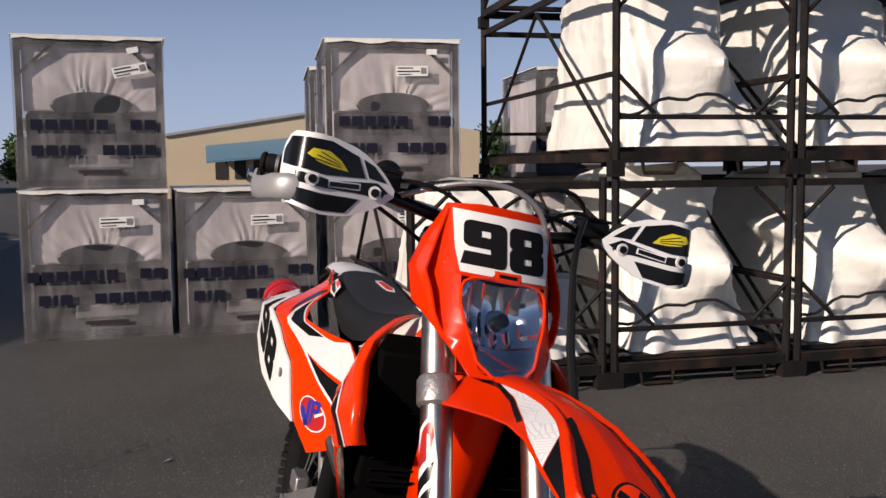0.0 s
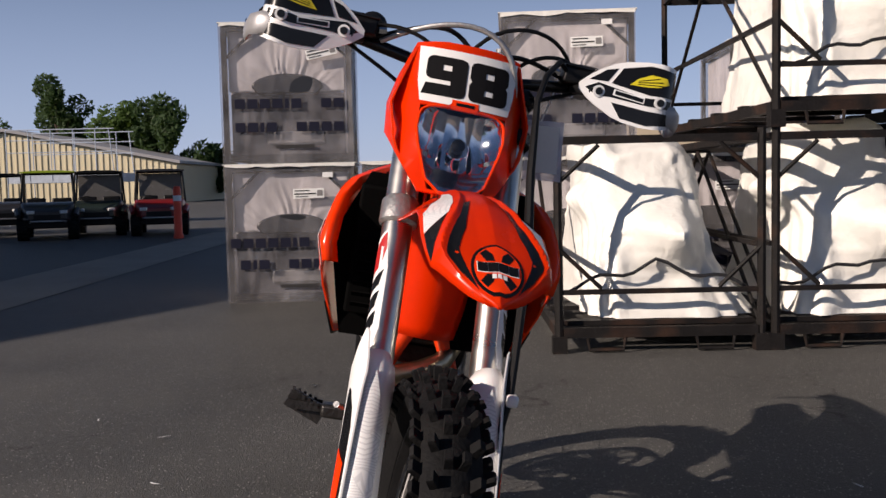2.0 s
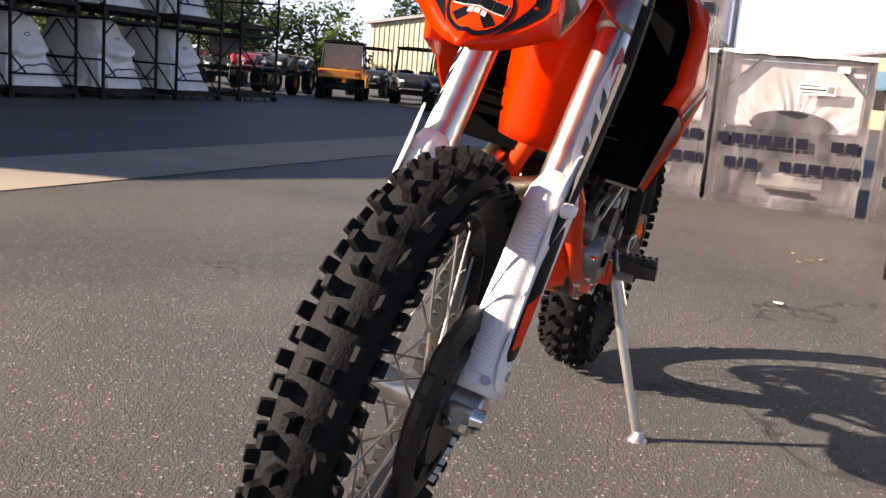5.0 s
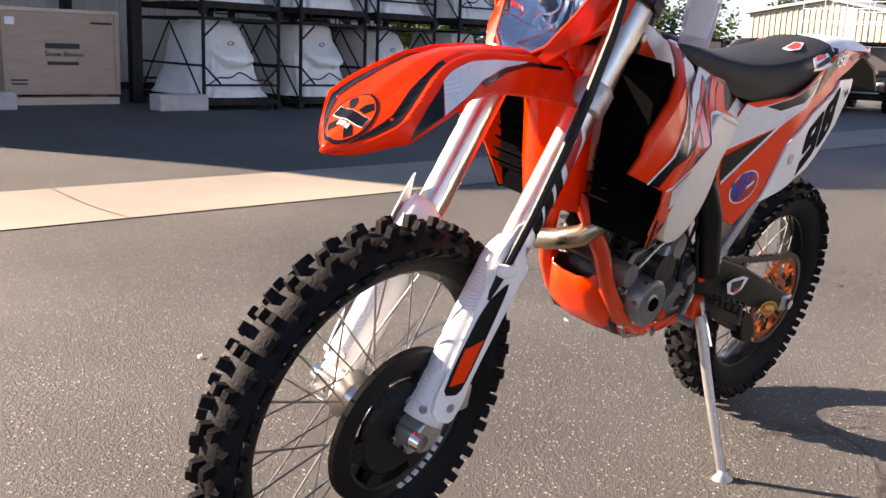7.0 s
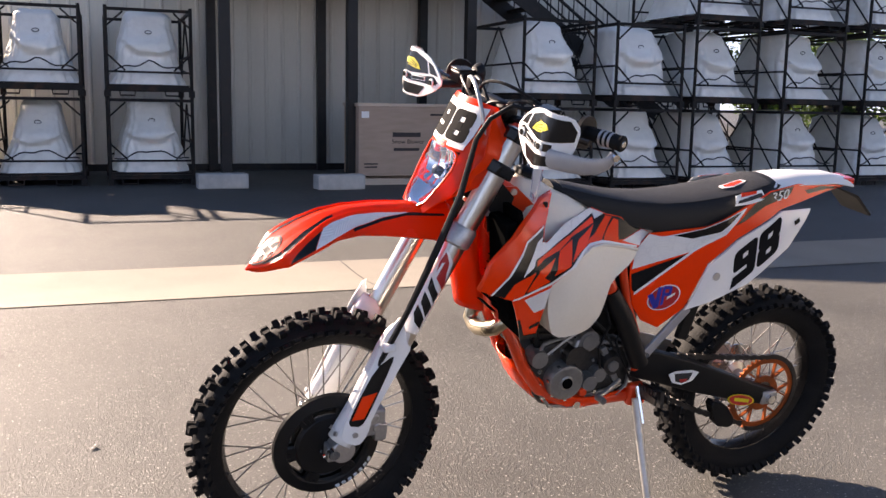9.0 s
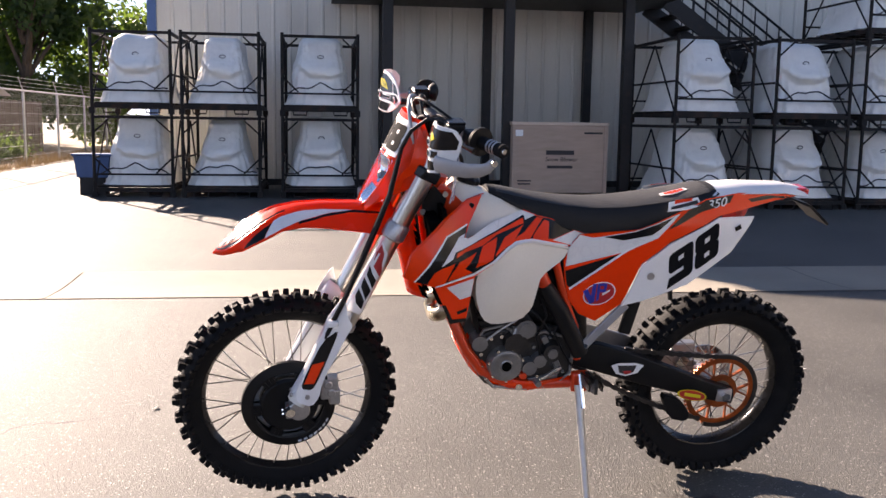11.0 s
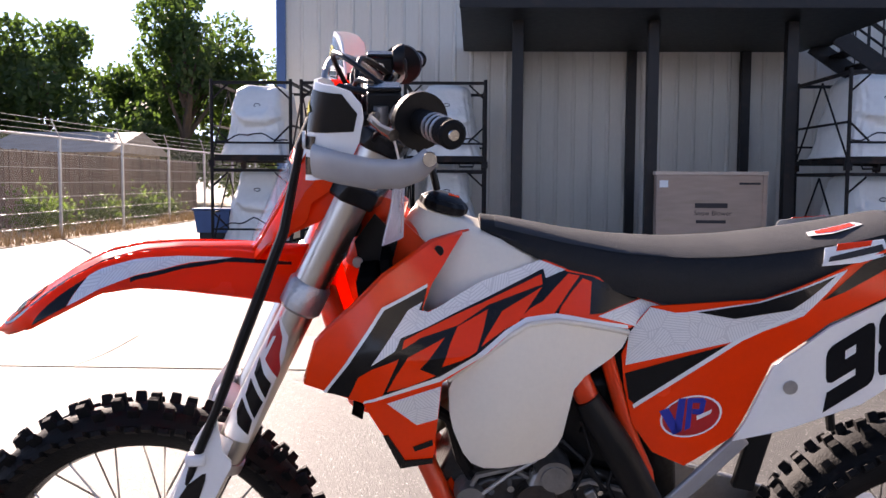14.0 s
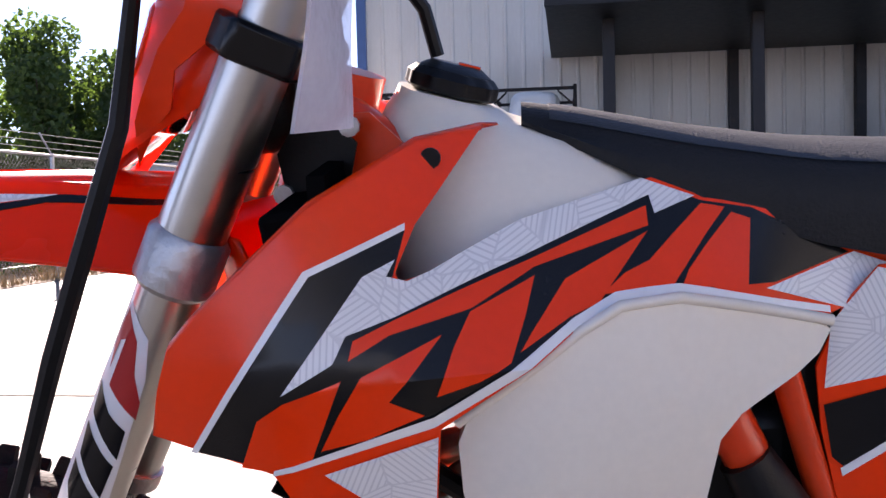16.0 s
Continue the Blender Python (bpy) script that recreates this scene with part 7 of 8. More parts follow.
    sp = part("side_panel", skin(Geo(), SIDE, on(rear_face), 0.004, 0.03, -0.004), M_ORANGE, bike, "orange side panel with white number plate", smooth=50)
    part("number_plate", skin(Geo(), PLATE, on(rear_face), 0.005, 0.03, 0.0008), M_WHITE, sp, "white plastic side number plate", smooth=50)
    at_, ex_, ey_ = ((1.188, 0.774), (0.172, 0.112), (-0.012, 0.112)) if s < 0 else ((1.345, 0.886), (-0.17, -0.112), (-0.002, 0.112))
    numerals("numeral", "98", sp, M_NUMERAL, at_, ex_, ey_, on(rear_face), None, 0.0062)
    bo = Vector((1.124, s * (rear_face(1.124, 0.82) + 0.005), 0.82))
    part("bolt", Geo().tube([bo, bo + Vector((0, s * 0.003, 0))], 0.0125, 16), M_CAST, sp)
    part("panel_print", skin(Geo(), [(0.850, 0.845), (0.852, 0.902), (0.885, 0.951), (0.927, 0.943), (0.945, 0.945), (1.057, 0.967), (1.207, 1.022), (1.135, 0.946), (1.089, 0.924), (1.028, 0.897)], on(rear_face), 0.0006, 0.03, 0.0006), M_HATCH, sp, "pale geometric print")
    part("panel_print", skin(Geo(), [(0.850, 0.830), (1.026, 0.894), (0.872, 0.772), (0.859, 0.783)], on(rear_face), 0.0006, 0.03, 0.0012), M_GFXBLACK, sp, "black print")
    part("panel_print", skin(Geo(), [(0.868, 0.766), (1.038, 0.898), (1.13, 0.95), (1.13, 0.955), (1.032, 0.903), (0.866, 0.773)], on(rear_face), 0.0006, 0.03, 0.002), M_WHITE, sp, "white pinstripe")
    part("panel_print", skin(Geo(), [(0.963, 0.946), (1.061, 0.966), (1.186, 1.012), (1.114, 0.956), (1.024, 0.937)], on(rear_face), 0.0006, 0.03, 0.002), M_GFXBLACK, sp, "black print")
    part("panel_print", skin(Geo(), [(1.165, 0.972), (1.235, 1.03), (1.30, 1.062), (1.40, 1.074), (1.385, 1.05), (1.28, 1.025), (1.2, 0.985)], on(rear_face), 0.0006, 0.03, 0.0012), M_GFXBLACK, sp, "black print")
    part("panel_print", skin(Geo(), [(1.47, 1.048), (1.60, 1.060), (1.53, 1.066), (1.455, 1.058)], on(rear_face), 0.0006, 0.03, 0.0012), M_GFXBLACK, sp)
    part("panel_print", skin(Geo(), [(1.405, 0.972), (1.425, 0.982), (1.432, 0.968), (1.412, 0.958)], on(rear_face), 0.0006, 0.03, 0.007), M_GFXBLACK, sp)
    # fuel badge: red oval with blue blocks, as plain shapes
    oval = [(0.966 + 0.049 * math.cos(a) * 1.05, 0.756 + 0.039 * math.sin(a) + 0.010 * math.cos(a)) for a in [2 * math.pi * k / 24 for k in range(24)]]
    part("badge", skin(Geo(), oval, on(rear_face), 0.0005, 0.03, 0.0006), M_WHITE, sp)
    part("badge", skin(Geo(), [(0.962 + (u - 0.962) * 0.93, 0.758 + (v - 0.758) * 0.92) for u, v in oval], on(rear_face), 0.0005, 0.03, 0.0012), M_RED, sp, "red oval badge")
    w_ = (lambda u: u) if s < 0 else (lambda u: 2 * 0.962 - u)
    for o in ([(0.912, 0.763), (0.927, 0.770), (0.952, 0.728), (0.938, 0.720)], [(0.938, 0.720), (0.952, 0.728), (0.955, 0.790), (0.943, 0.788)], [(0.958, 0.790), (0.967, 0.791), (0.966, 0.735), (0.957, 0.730)],
              [(0.967, 0.791), (0.986, 0.792), (0.986, 0.783), (0.967, 0.782)], [(0.980, 0.791), (0.989, 0.788), (0.986, 0.764), (0.978, 0.764)], [(0.967, 0.771), (0.986, 0.771), (0.982, 0.761), (0.967, 0.761)]):
        oo = [(w_(u), v) for u, v in o]
        part("badge", skin(Geo(), oo, on(rear_face), 0.0005, 0.03, 0.0018), M_BLUE, sp, "blue slanted block")
    part("badge", skin(Geo(), [(w_(u), v) for u, v in [(0.975, 0.758), (1.0, 0.772), (0.998, 0.764), (0.976, 0.75)]], on(rear_face), 0.0005, 0.03, 0.0018), M_WHITE, sp)
b350 = Matrix.Translation((1.304, -s_rear(1.33, 1.04) - 0.0025, 1.03)) @ Matrix.Rotation(radians(-12), 4, "Y") @ UP
words("350", 0.042, b350, M_WHITE, "lettering", bike, "white 350 lettering", 0.0006, shear=0.25, stretch=1.05)

rings = []
for z, cx, hx, hy in ((0.84, 0.63, 0.14, 0.13), (0.92, 0.625, 0.145, 0.135), (0.98, 0.61, 0.145, 0.115), (1.03, 0.59, 0.125, 0.092), (1.06, 0.568, 0.10, 0.07), (1.075, 0.55, 0.072, 0.056), (1.083, 0.54, 0.055, 0.048), (1.092, 0.535, 0.046, 0.043)):
    rings.append([(cx + hx * math.copysign(abs(math.cos(a)) ** 0.8, math.cos(a)) , hy * math.copysign(abs(math.sin(a)) ** 0.8, math.sin(a)), z + 0.02 * -math.cos(a) * (0.5 if z < 1.07 else 0.7)) for a in [2 * math.pi * k / 36 for k in range(36)]])
tank = part("fuel_tank", Geo().loft(rings), M_TANK, bike, "off-white translucent plastic fuel tank", smooth=70)
CAP = Matrix.Translation((0.535, 0, 1.094)) @ Matrix.Rotation(radians(16), 4, "Y") @ Matrix.Translation((-0.533, 0, -1.097))
capg = Geo(CAP)
capg.lathe([(0.0, 1.124), (0.024, 1.124), (0.034, 1.118), (0.038, 1.106), (0.037, 1.097), (0.0, 1.095)], (0.533, 0, 0), "z", 28)
capg.loft([[(0.533 + (r_ + 0.0015 * math.cos(10 * q)) * math.cos(q), (r_ + 0.0015 * math.cos(10 * q)) * math.sin(q), z) for q in [2 * math.pi * k / 80 for k in range(80)]] for r_, z in ((0.038, 1.097), (0.042, 1.100), (0.042, 1.111), (0.035, 1.1175))])
tcap = part("tank_cap", capg, M_PLASTIC, tank, "black ribbed fuel cap")
part("cap_mark", Geo(CAP).box((0.545, 0, 1.1255), (0.02, 0.012, 0.002)), M_ORANGE, tcap)
part("breather_hose", Geo().tube([(0.525, 0, 1.128), (0.515, -0.003, 1.17), (0.49, -0.005, 1.205), (0.455, 0, 1.215), (0.43, 0.0, 1.19)], 0.0065, 8), M_PLASTIC, tank)

# ---- seat and tail ----
ST = [(0.60, 1.078, 1.068, 0.046), (0.64, 1.072, 1.05, 0.060), (0.74, 1.052, 1.003, 0.080), (0.84, 1.037, 0.968, 0.096), (0.94, 1.031, 0.950, 0.106), (1.04, 1.035, 0.953, 0.112), (1.14, 1.047, 0.985, 0.114), (1.24, 1.064, 1.025, 0.110), (1.32, 1.082, 1.060, 0.100), (1.35, 1.085, 1.075, 0.085)]


def seat_ring(x, top_only=False):
    zt, zb, w = (lin(x, [(r[0], r[k]) for r in ST]) for k in (1, 2, 3))
    half = [(0, zt + 0.006), (0.35 * w, zt + 0.005), (0.62 * w, zt), (0.74 * w, zt - 0.004)]
    if top_only:
        return half
    return half + [(0.86 * w, zt - 0.014), (0.95 * w, zt - 0.3 * (zt - zb) - 0.008), (w, zb + 0.35 * (zt - zb)), (w * 1.0, zb)]


xs_ = [0.60 + 0.75 * k / 30 for k in range(31)]
rings = []
for x in xs_:
    h_ = seat_ring(x)
    rings.append([(x, -y, z) for y, z in reversed(h_)] + [(x, y, z) for y, z in h_[1:]])
seat = part("seat", Geo().loft(rings), M_SEAT, bike, "black vinyl seat", smooth=60)
rings = []
for x in xs_[1:-1]:
    h_ = seat_ring(x, True)
    rings.append([(x, -y, z + 0.0012) for y, z in reversed(h_)] + [(x, y, z + 0.0012) for y, z in h_[1:]] + [(x, 0, h_[0][1] - 0.004)])
part("seat_top", Geo().loft(rings), M_SEATTOP, seat, "black ribbed gripper seat top", smooth=60)
for s in (-1, 1):
    lb = skin(Geo(), [(1.165, 1.032), (1.172, 1.06), (1.215, 1.066), (1.275, 1.073), (1.28, 1.052), (1.225, 1.038)], lambda u, v, h, s=s: Vector((u, s * (0.116 - 0.9 * max(0, v - 1.045) + h), v - 0.006)), 0.0008, 0.02, 0.001)
    st = part("seat_sticker", lb, M_WHITE, seat, "white seat maker's sticker")
    part("text_bar", skin(Geo(), [(1.175, 1.040), (1.178, 1.048), (1.27, 1.066), (1.272, 1.057)], lambda u, v, h, s=s: Vector((u, s * (0.116 - 0.9 * max(0, v - 1.045) + h), v - 0.006)), 0.0008, 0.02, 0.0022), M_INK, seat)
    part("text_bar", skin(Geo(), [(1.19, 1.056), (1.195, 1.066), (1.255, 1.071), (1.25, 1.064)], lambda u, v, h, s=s: Vector((u, s * (0.116 - 0.9 * max(0, v - 1.045) + h), v - 0.006)), 0.0008, 0.02, 0.0022), M_ORANGE, seat)
part("seat_sticker", skin(Geo(), [(1.168, -0.045), (1.172, -0.022), (1.258, -0.008), (1.266, -0.03), (1.205, -0.052)], lambda u, v, h: Vector((u, v, lin(u, [(r[0], r[1]) for r in ST]) + 0.006 + h)), 0.0008, 0.03, 0.0016), M_WHITE, seat)
part("text_bar", skin(Geo(), [(1.182, -0.04), (1.184, -0.026), (1.25, -0.014), (1.254, -0.029), (1.208, -0.045)], lambda u, v, h: Vector((u, v, lin(u, [(r[0], r[1]) for r in ST]) + 0.006 + h)), 0.0008, 0.03, 0.003), M_ORANGE, seat)
rings = []
for k in range(16):
    x = 1.33 + 0.36 * k / 15
    w = lin(x, [(1.33, 0.088), (1.5, 0.075), (1.65, 0.058), (1.69, 0.045)])
    zt = lin(x, [(1.33, 1.088), (1.45, 1.097), (1.6, 1.095), (1.69, 1.078)])
    rings.append([(x, w * u, zt - 0.022 * abs(u) ** 3 - d) for u, d in [(-1, 0), (-0.7, 0), (-0.3, 0), (0.3, 0), (0.7, 0), (1, 0), (0.95, 0.006), (0, 0.006), (-0.95, 0.006)]])
tail = part("rear_fender", Geo().loft(rings), M_WHITE, bike, "white plastic rear fender", smooth=60)
part("tail_light", Geo().box((1.672, 0, 1.07), (0.05, 0.075, 0.022)), M_REDLENS, tail, "red tail light", bevel=0.006)
flap = Geo().loft([[(1.60, y, 1.062) for y in (-0.05, 0.05)] + [(1.61, y, 1.055) for y in (0.05, -0.05)], [(1.70, y, 1.03) for y in (-0.06, 0.06)] + [(1.695, y, 1.022) for y in (0.06, -0.06)], [(1.775, y, 0.965) for y in (-0.06, 0.06)] + [(1.768, y, 0.96) for y in (0.06, -0.06)]])
part("plate_holder", flap, M_PLASTIC, tail)
inner = Geo().loft([[(x, -w, z), (x, w, z), (x, w * 0.9, z - 0.012), (x, -w * 0.9, z - 0.012)] for x, w, z in ((0.95, 0.07, 0.80), (1.1, 0.075, 0.86), (1.25, 0.08, 0.95), (1.4, 0.075, 1.03), (1.6, 0.055, 1.06))])
part("inner_fender", inner, M_PLASTIC, bike)
part("strut", Geo().tube([(1.21, -0.10, 0.79), (1.225, -0.095, 0.72)], 0.008, 6), M_PLASTIC, bike)
part("strut", Geo().box((1.09, -0.09, 0.66), (0.04, 0.02, 0.12), Matrix.Rotation(radians(12), 3, "Y")), M_PLASTIC, bike, bevel=0.005)

# ---- frame, radiators, engine ----
frame_ = part("frame", Geo().tube([(0.44, 0, 1.12), (0.40, 0, 0.99)], 0.038, 18).tube([(0.408, 0, 1.02), (0.432, 0, 0.88), (0.455, 0, 0.765)], [0.028, 0.027, 0.026], 18).loft([[(x, -w, z), (x + 0.012, -w, z), (x + 0.012, w, z), (x, w, z)] for x, w, z in ((0.43, 0.022, 0.82), (0.45, 0.034, 0.75), (0.468, 0.045, 0.715))]), M_ORANGE_METAL, bike, "orange tubular steel frame")
for s in (-1, 1):
    part("frame_tube", Geo().tube([(0.44, s * 0.03, 1.08), (0.60, s * 0.075, 0.97), (0.73, s * 0.10, 0.88), (0.77, s * 0.108, 0.82), (0.80, s * 0.110, 0.76)], 0.021, 12), M_ORANGE_METAL, frame_)
    part("frame_tube", Geo().tube([(0.452, s * 0.012, 0.79), (0.468, s * 0.03, 0.735), (0.484, s * 0.052, 0.69), (0.513, s * 0.072, 0.635), (0.55, s * 0.082, 0.555), (0.605, s * 0.09, 0.483), (0.68, s * 0.092, 0.442), (0.76, s * 0.092, 0.43), (0.93, s * 0.09, 0.43)], 0.018, 12), M_ORANGE_METAL, frame_)
    part("frame_tube", Geo().tube([(0.815, s * 0.10, 0.87), (0.855, s * 0.10, 0.74), (0.90, s * 0.105, 0.64), (0.92, s * 0.10, 0.52)], 0.013, 10), M_ORANGE_METAL, frame_)
    part("frame_guard", Geo().tube([(0.785, s * 0.113, 0.785), (0.80, s * 0.115, 0.76), (0.84, s * 0.118, 0.70), (0.925, s * 0.112, 0.545)], [0.024, 0.027, 0.030, 0.028], 14), M_PLASTIC, frame_, "black plastic frame guard")
    part("subframe_stay", Geo().beam((1.062, s * 0.118, 0.716), (0.928, s * 0.122, 0.572), 0.012, 0.03), M_ARM, frame_, "silver subframe stay", bevel=0.004)
    part("stay_bolt", Geo().tube([(0.932, s * 0.125, 0.577), (0.932, s * 0.133, 0.577)], 0.009, 10), M_CHROME, frame_)
    part("gusset", skin(Geo(), [(0.405, 1.08), (0.47, 1.085), (0.53, 1.03), (0.50, 0.97), (0.44, 0.90), (0.395, 0.97)], lambda u, v, h, s=s: Vector((u, s * (0.045 + 0.25 * (u - 0.4) + h), v)), 0.006, 0.04), M_ORANGE_METAL, frame_)
    part("rubber_pad", skin(Geo(), [(0.385, 1.05), (0.42, 1.10), (0.46, 1.06), (0.44, 0.98), (0.40, 0.96)], lambda u, v, h, s=s: Vector((u, s * (0.062 + 0.25 * (u - 0.4) + h), v)), 0.004, 0.04), M_PLASTIC, frame_)
    for bx, bz in ((0.455, 1.075), (0.39, 1.015)):
        yy = s * (0.068 + 0.25 * (bx - 0.4))
        part("bolt", Geo().tube([(bx, yy, bz), (bx, yy + s * 0.006, bz)], 0.009, 10), M_CAST, frame_)
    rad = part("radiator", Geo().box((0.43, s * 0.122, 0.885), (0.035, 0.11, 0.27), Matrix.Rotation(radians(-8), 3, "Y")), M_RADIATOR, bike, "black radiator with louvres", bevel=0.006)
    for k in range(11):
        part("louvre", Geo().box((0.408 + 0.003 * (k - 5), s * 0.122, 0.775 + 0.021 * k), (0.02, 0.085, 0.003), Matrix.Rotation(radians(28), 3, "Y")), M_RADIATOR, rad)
# shields also fill the gap to the shroud; their black stands for shade
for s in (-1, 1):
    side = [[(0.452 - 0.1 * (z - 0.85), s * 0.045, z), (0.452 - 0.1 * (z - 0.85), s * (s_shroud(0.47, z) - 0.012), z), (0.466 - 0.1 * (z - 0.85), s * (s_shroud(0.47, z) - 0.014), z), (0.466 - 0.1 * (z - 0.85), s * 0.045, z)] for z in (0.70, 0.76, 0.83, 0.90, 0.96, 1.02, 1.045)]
    part("radiator_shield", Geo().loft(side), M_RADIATOR, bike, "black shield beside the radiator, dark as the shaded recess")
eng = part("engine_case", Geo().prism(rounded([(0.56, 0.56), (0.60, 0.44), (0.68, 0.41), (0.86, 0.41), (0.92, 0.47), (0.92, 0.56), (0.84, 0.64), (0.70, 0.63), (0.60, 0.62)], 1), -0.09, 0.09), M_ENGINE, bike, "dull cast engine case", bevel=0.008)
part("cylinder", Geo().loft([[(cx + hx * u, hy * v, z) for u, v in ((-1, -1), (1, -1), (1, 1), (-1, 1))] for cx, hx, hy, z in ((0.665, 0.075, 0.075, 0.61), (0.655, 0.075, 0.075, 0.70), (0.65, 0.08, 0.085, 0.705), (0.64, 0.085, 0.09, 0.83), (0.64, 0.07, 0.075, 0.86))]), M_ENGINE, eng, bevel=0.008)
for k in range(4):
    part("cooling_fin", Geo().box((0.66 - 0.004 * k, 0, 0.632 + 0.02 * k), (0.175, 0.175, 0.006)), M_ENGINE, eng)
cover = Geo().lathe([(0.0, -0.128), (0.018, -0.128), (0.022, -0.125), (0.042, -0.130), (0.052, -0.126), (0.058, -0.114), (0.060, -0.088), (0.0, -0.088)], (0.676, 0, 0.512), "y", 40)
ig = part("ignition_cover", cover, M_ENGINE_LIGHT, eng, "round cast ignition cover")
part("cover_plug", Geo().lathe([(0.0, -0.133), (0.015, -0.133), (0.017, -0.126)], (0.676, 0, 0.512), "y", 18), M_RADIATOR, ig)
part("cover_neck", Geo().loft([[(x - 0.022, -0.09, z), (x + 0.022, -0.09, z), (x + 0.018, y, z), (x - 0.018, y, z)] for x, y, z in ((0.688, -0.12, 0.55), (0.703, -0.122, 0.60), (0.716, -0.12, 0.645))]), M_ENGINE_LIGHT, ig, bevel=0.006)
for k in range(7):
    a = 2 * math.pi * k / 7 + 0.3
    p = Vector((0.676 + 0.056 * math.cos(a), -0.112, 0.512 + 0.056 * math.sin(a)))
    part("bolt", Geo().tube([p, p + Vector((0, -0.010, 0))], 0.005, 8), M_CHROME, ig)
part("starter", Geo().tube([(0.735, -0.12, 0.635), (0.735, -0.05, 0.64)], 0.033, 18).tube([(0.735, -0.125, 0.635), (0.735, -0.118, 0.635)], 0.024, 18), M_ENGINE_LIGHT, eng)
part("starter_gear_cover", Geo().tube([(0.705, -0.122, 0.585), (0.705, -0.08, 0.585)], 0.038, 20), M_ENGINE, eng)
part("water_pump", Geo().tube([(0.588, -0.11, 0.585), (0.588, -0.06, 0.585)], [0.026, 0.03], 18), M_ENGINE_LIGHT, eng)
part("filter_cover", Geo().tube([(0.755, -0.125, 0.50), (0.755, -0.09, 0.50)], [0.024, 0.028], 18), M_ENGINE_LIGHT, eng, "cast filter cover")
part("drain_bolt", Geo().tube([(0.725, -0.12, 0.432), (0.725, -0.095, 0.432)], 0.012, 8), M_CHROME, eng)
part("sprocket_cover", Geo().tube([(0.83, -0.118, 0.548), (0.83, -0.085, 0.548)], [0.03, 0.042], 20), M_ENGINE, eng)
part("sprocket_cover", Geo().tube([(0.83, -0.124, 0.548), (0.83, -0.117, 0.548)], 0.017, 14), M_ENGINE_LIGHT, eng)
part("gear_lever", Geo().tube([(0.86, -0.12, 0.50), (0.80, -0.14, 0.475), (0.77, -0.15, 0.47)], 0.007, 8).tube([(0.77, -0.15, 0.47), (0.77, -0.185, 0.472)], 0.01, 8), M_ENGINE_LIGHT, eng)
for x, z in ((0.60, 0.50), (0.595, 0.545), (0.625, 0.60), (0.66, 0.605), (0.77, 0.565), (0.79, 0.46), (0.70, 0.438), (0.84, 0.44), (0.875, 0.475), (0.865, 0.60)):
    part("bolt", Geo().tube([(x, -0.085, z), (x, -0.103, z)], 0.0065, 8), M_CHROME, eng)
part("gear_shaft", Geo().tube([(0.845, -0.09, 0.488), (0.845, -0.128, 0.488)], 0.010, 10), M_CHROME, eng)
part("case_rib", Geo().beam((0.80, -0.095, 0.60), (0.86, -0.095, 0.49), 0.014, 0.02), M_ENGINE_LIGHT, eng, bevel=0.003)
part("case_rib", Geo().beam((0.76, -0.095, 0.445), (0.86, -0.095, 0.455), 0.012, 0.02), M_ENGINE_LIGHT, eng, bevel=0.003)
part("clutch_slave", Geo().tube([(0.79, -0.09, 0.52), (0.79, -0.118, 0.52)], [0.026, 0.022], 16), M_ENGINE_LIGHT, eng)
part("oil_cap", Geo().lathe([(0.0, -0.128), (0.011, -0.128), (0.013, -0.12), (0.013, -0.09)], (0.735, 0, 0.475), "y", 16), M_ORANGE_METAL, eng, "small orange oil cap")
part("case_seam", Geo().tube([(0.585, -0.097, 0.60), (0.60, -0.099, 0.63), (0.66, -0.099, 0.645), (0.74, -0.099, 0.60), (0.80, -0.099, 0.62), (0.87, -0.099, 0.60), (0.905, -0.098, 0.54), (0.90, -0.098, 0.47), (0.85, -0.099, 0.425), (0.74, -0.099, 0.418), (0.64, -0.099, 0.43), (0.60, -0.098, 0.48)], 0.006, 6), M_ENGINE_LIGHT, eng, "raised casting seam")
for pts in (((0.78, -0.105, 0.74), (0.80, -0.115, 0.68), (0.77, -0.118, 0.61), (0.79, -0.112, 0.54)), ((0.72, -0.105, 0.72), (0.70, -0.118, 0.67), (0.655, -0.114, 0.64), (0.61, -0.108, 0.60)), ((0.85, -0.10, 0.68), (0.83, -0.115, 0.62), (0.86, -0.118, 0.56), (0.90, -0.11, 0.50))):
    part("wire", Geo().tube(pts, 0.0038, 6), M_CAST if pts[0][0] < 0.75 else M_PLASTIC, eng, "thin wire")
for x, z in ((0.615, 0.46), (0.65, 0.425), (0.81, 0.425), (0.895, 0.52), (0.70, 0.64), (0.82, 0.60), (0.775, 0.61)):
    part("bolt", Geo().tube([(x, -0.095, z), (x, -0.108, z)], 0.0055, 6), M_CHROME, eng)
part("engine_mount", Geo().box((0.572, 0, 0.632), (0.06, 0.12, 0.09), Matrix.Rotation(radians(25), 3, "Y")), M_ENGINE, eng, bevel=0.006)
part("inlet_boot", Geo().loft([[(x, -w, z - h), (x, w, z - h), (x, w, z + h), (x, -w, z + h)] for x, w, z, h in ((0.70, 0.05, 0.74, 0.06), (0.77, 0.075, 0.725, 0.085), (0.86, 0.08, 0.72, 0.10))]), M_PLASTIC, eng, bevel=0.02)
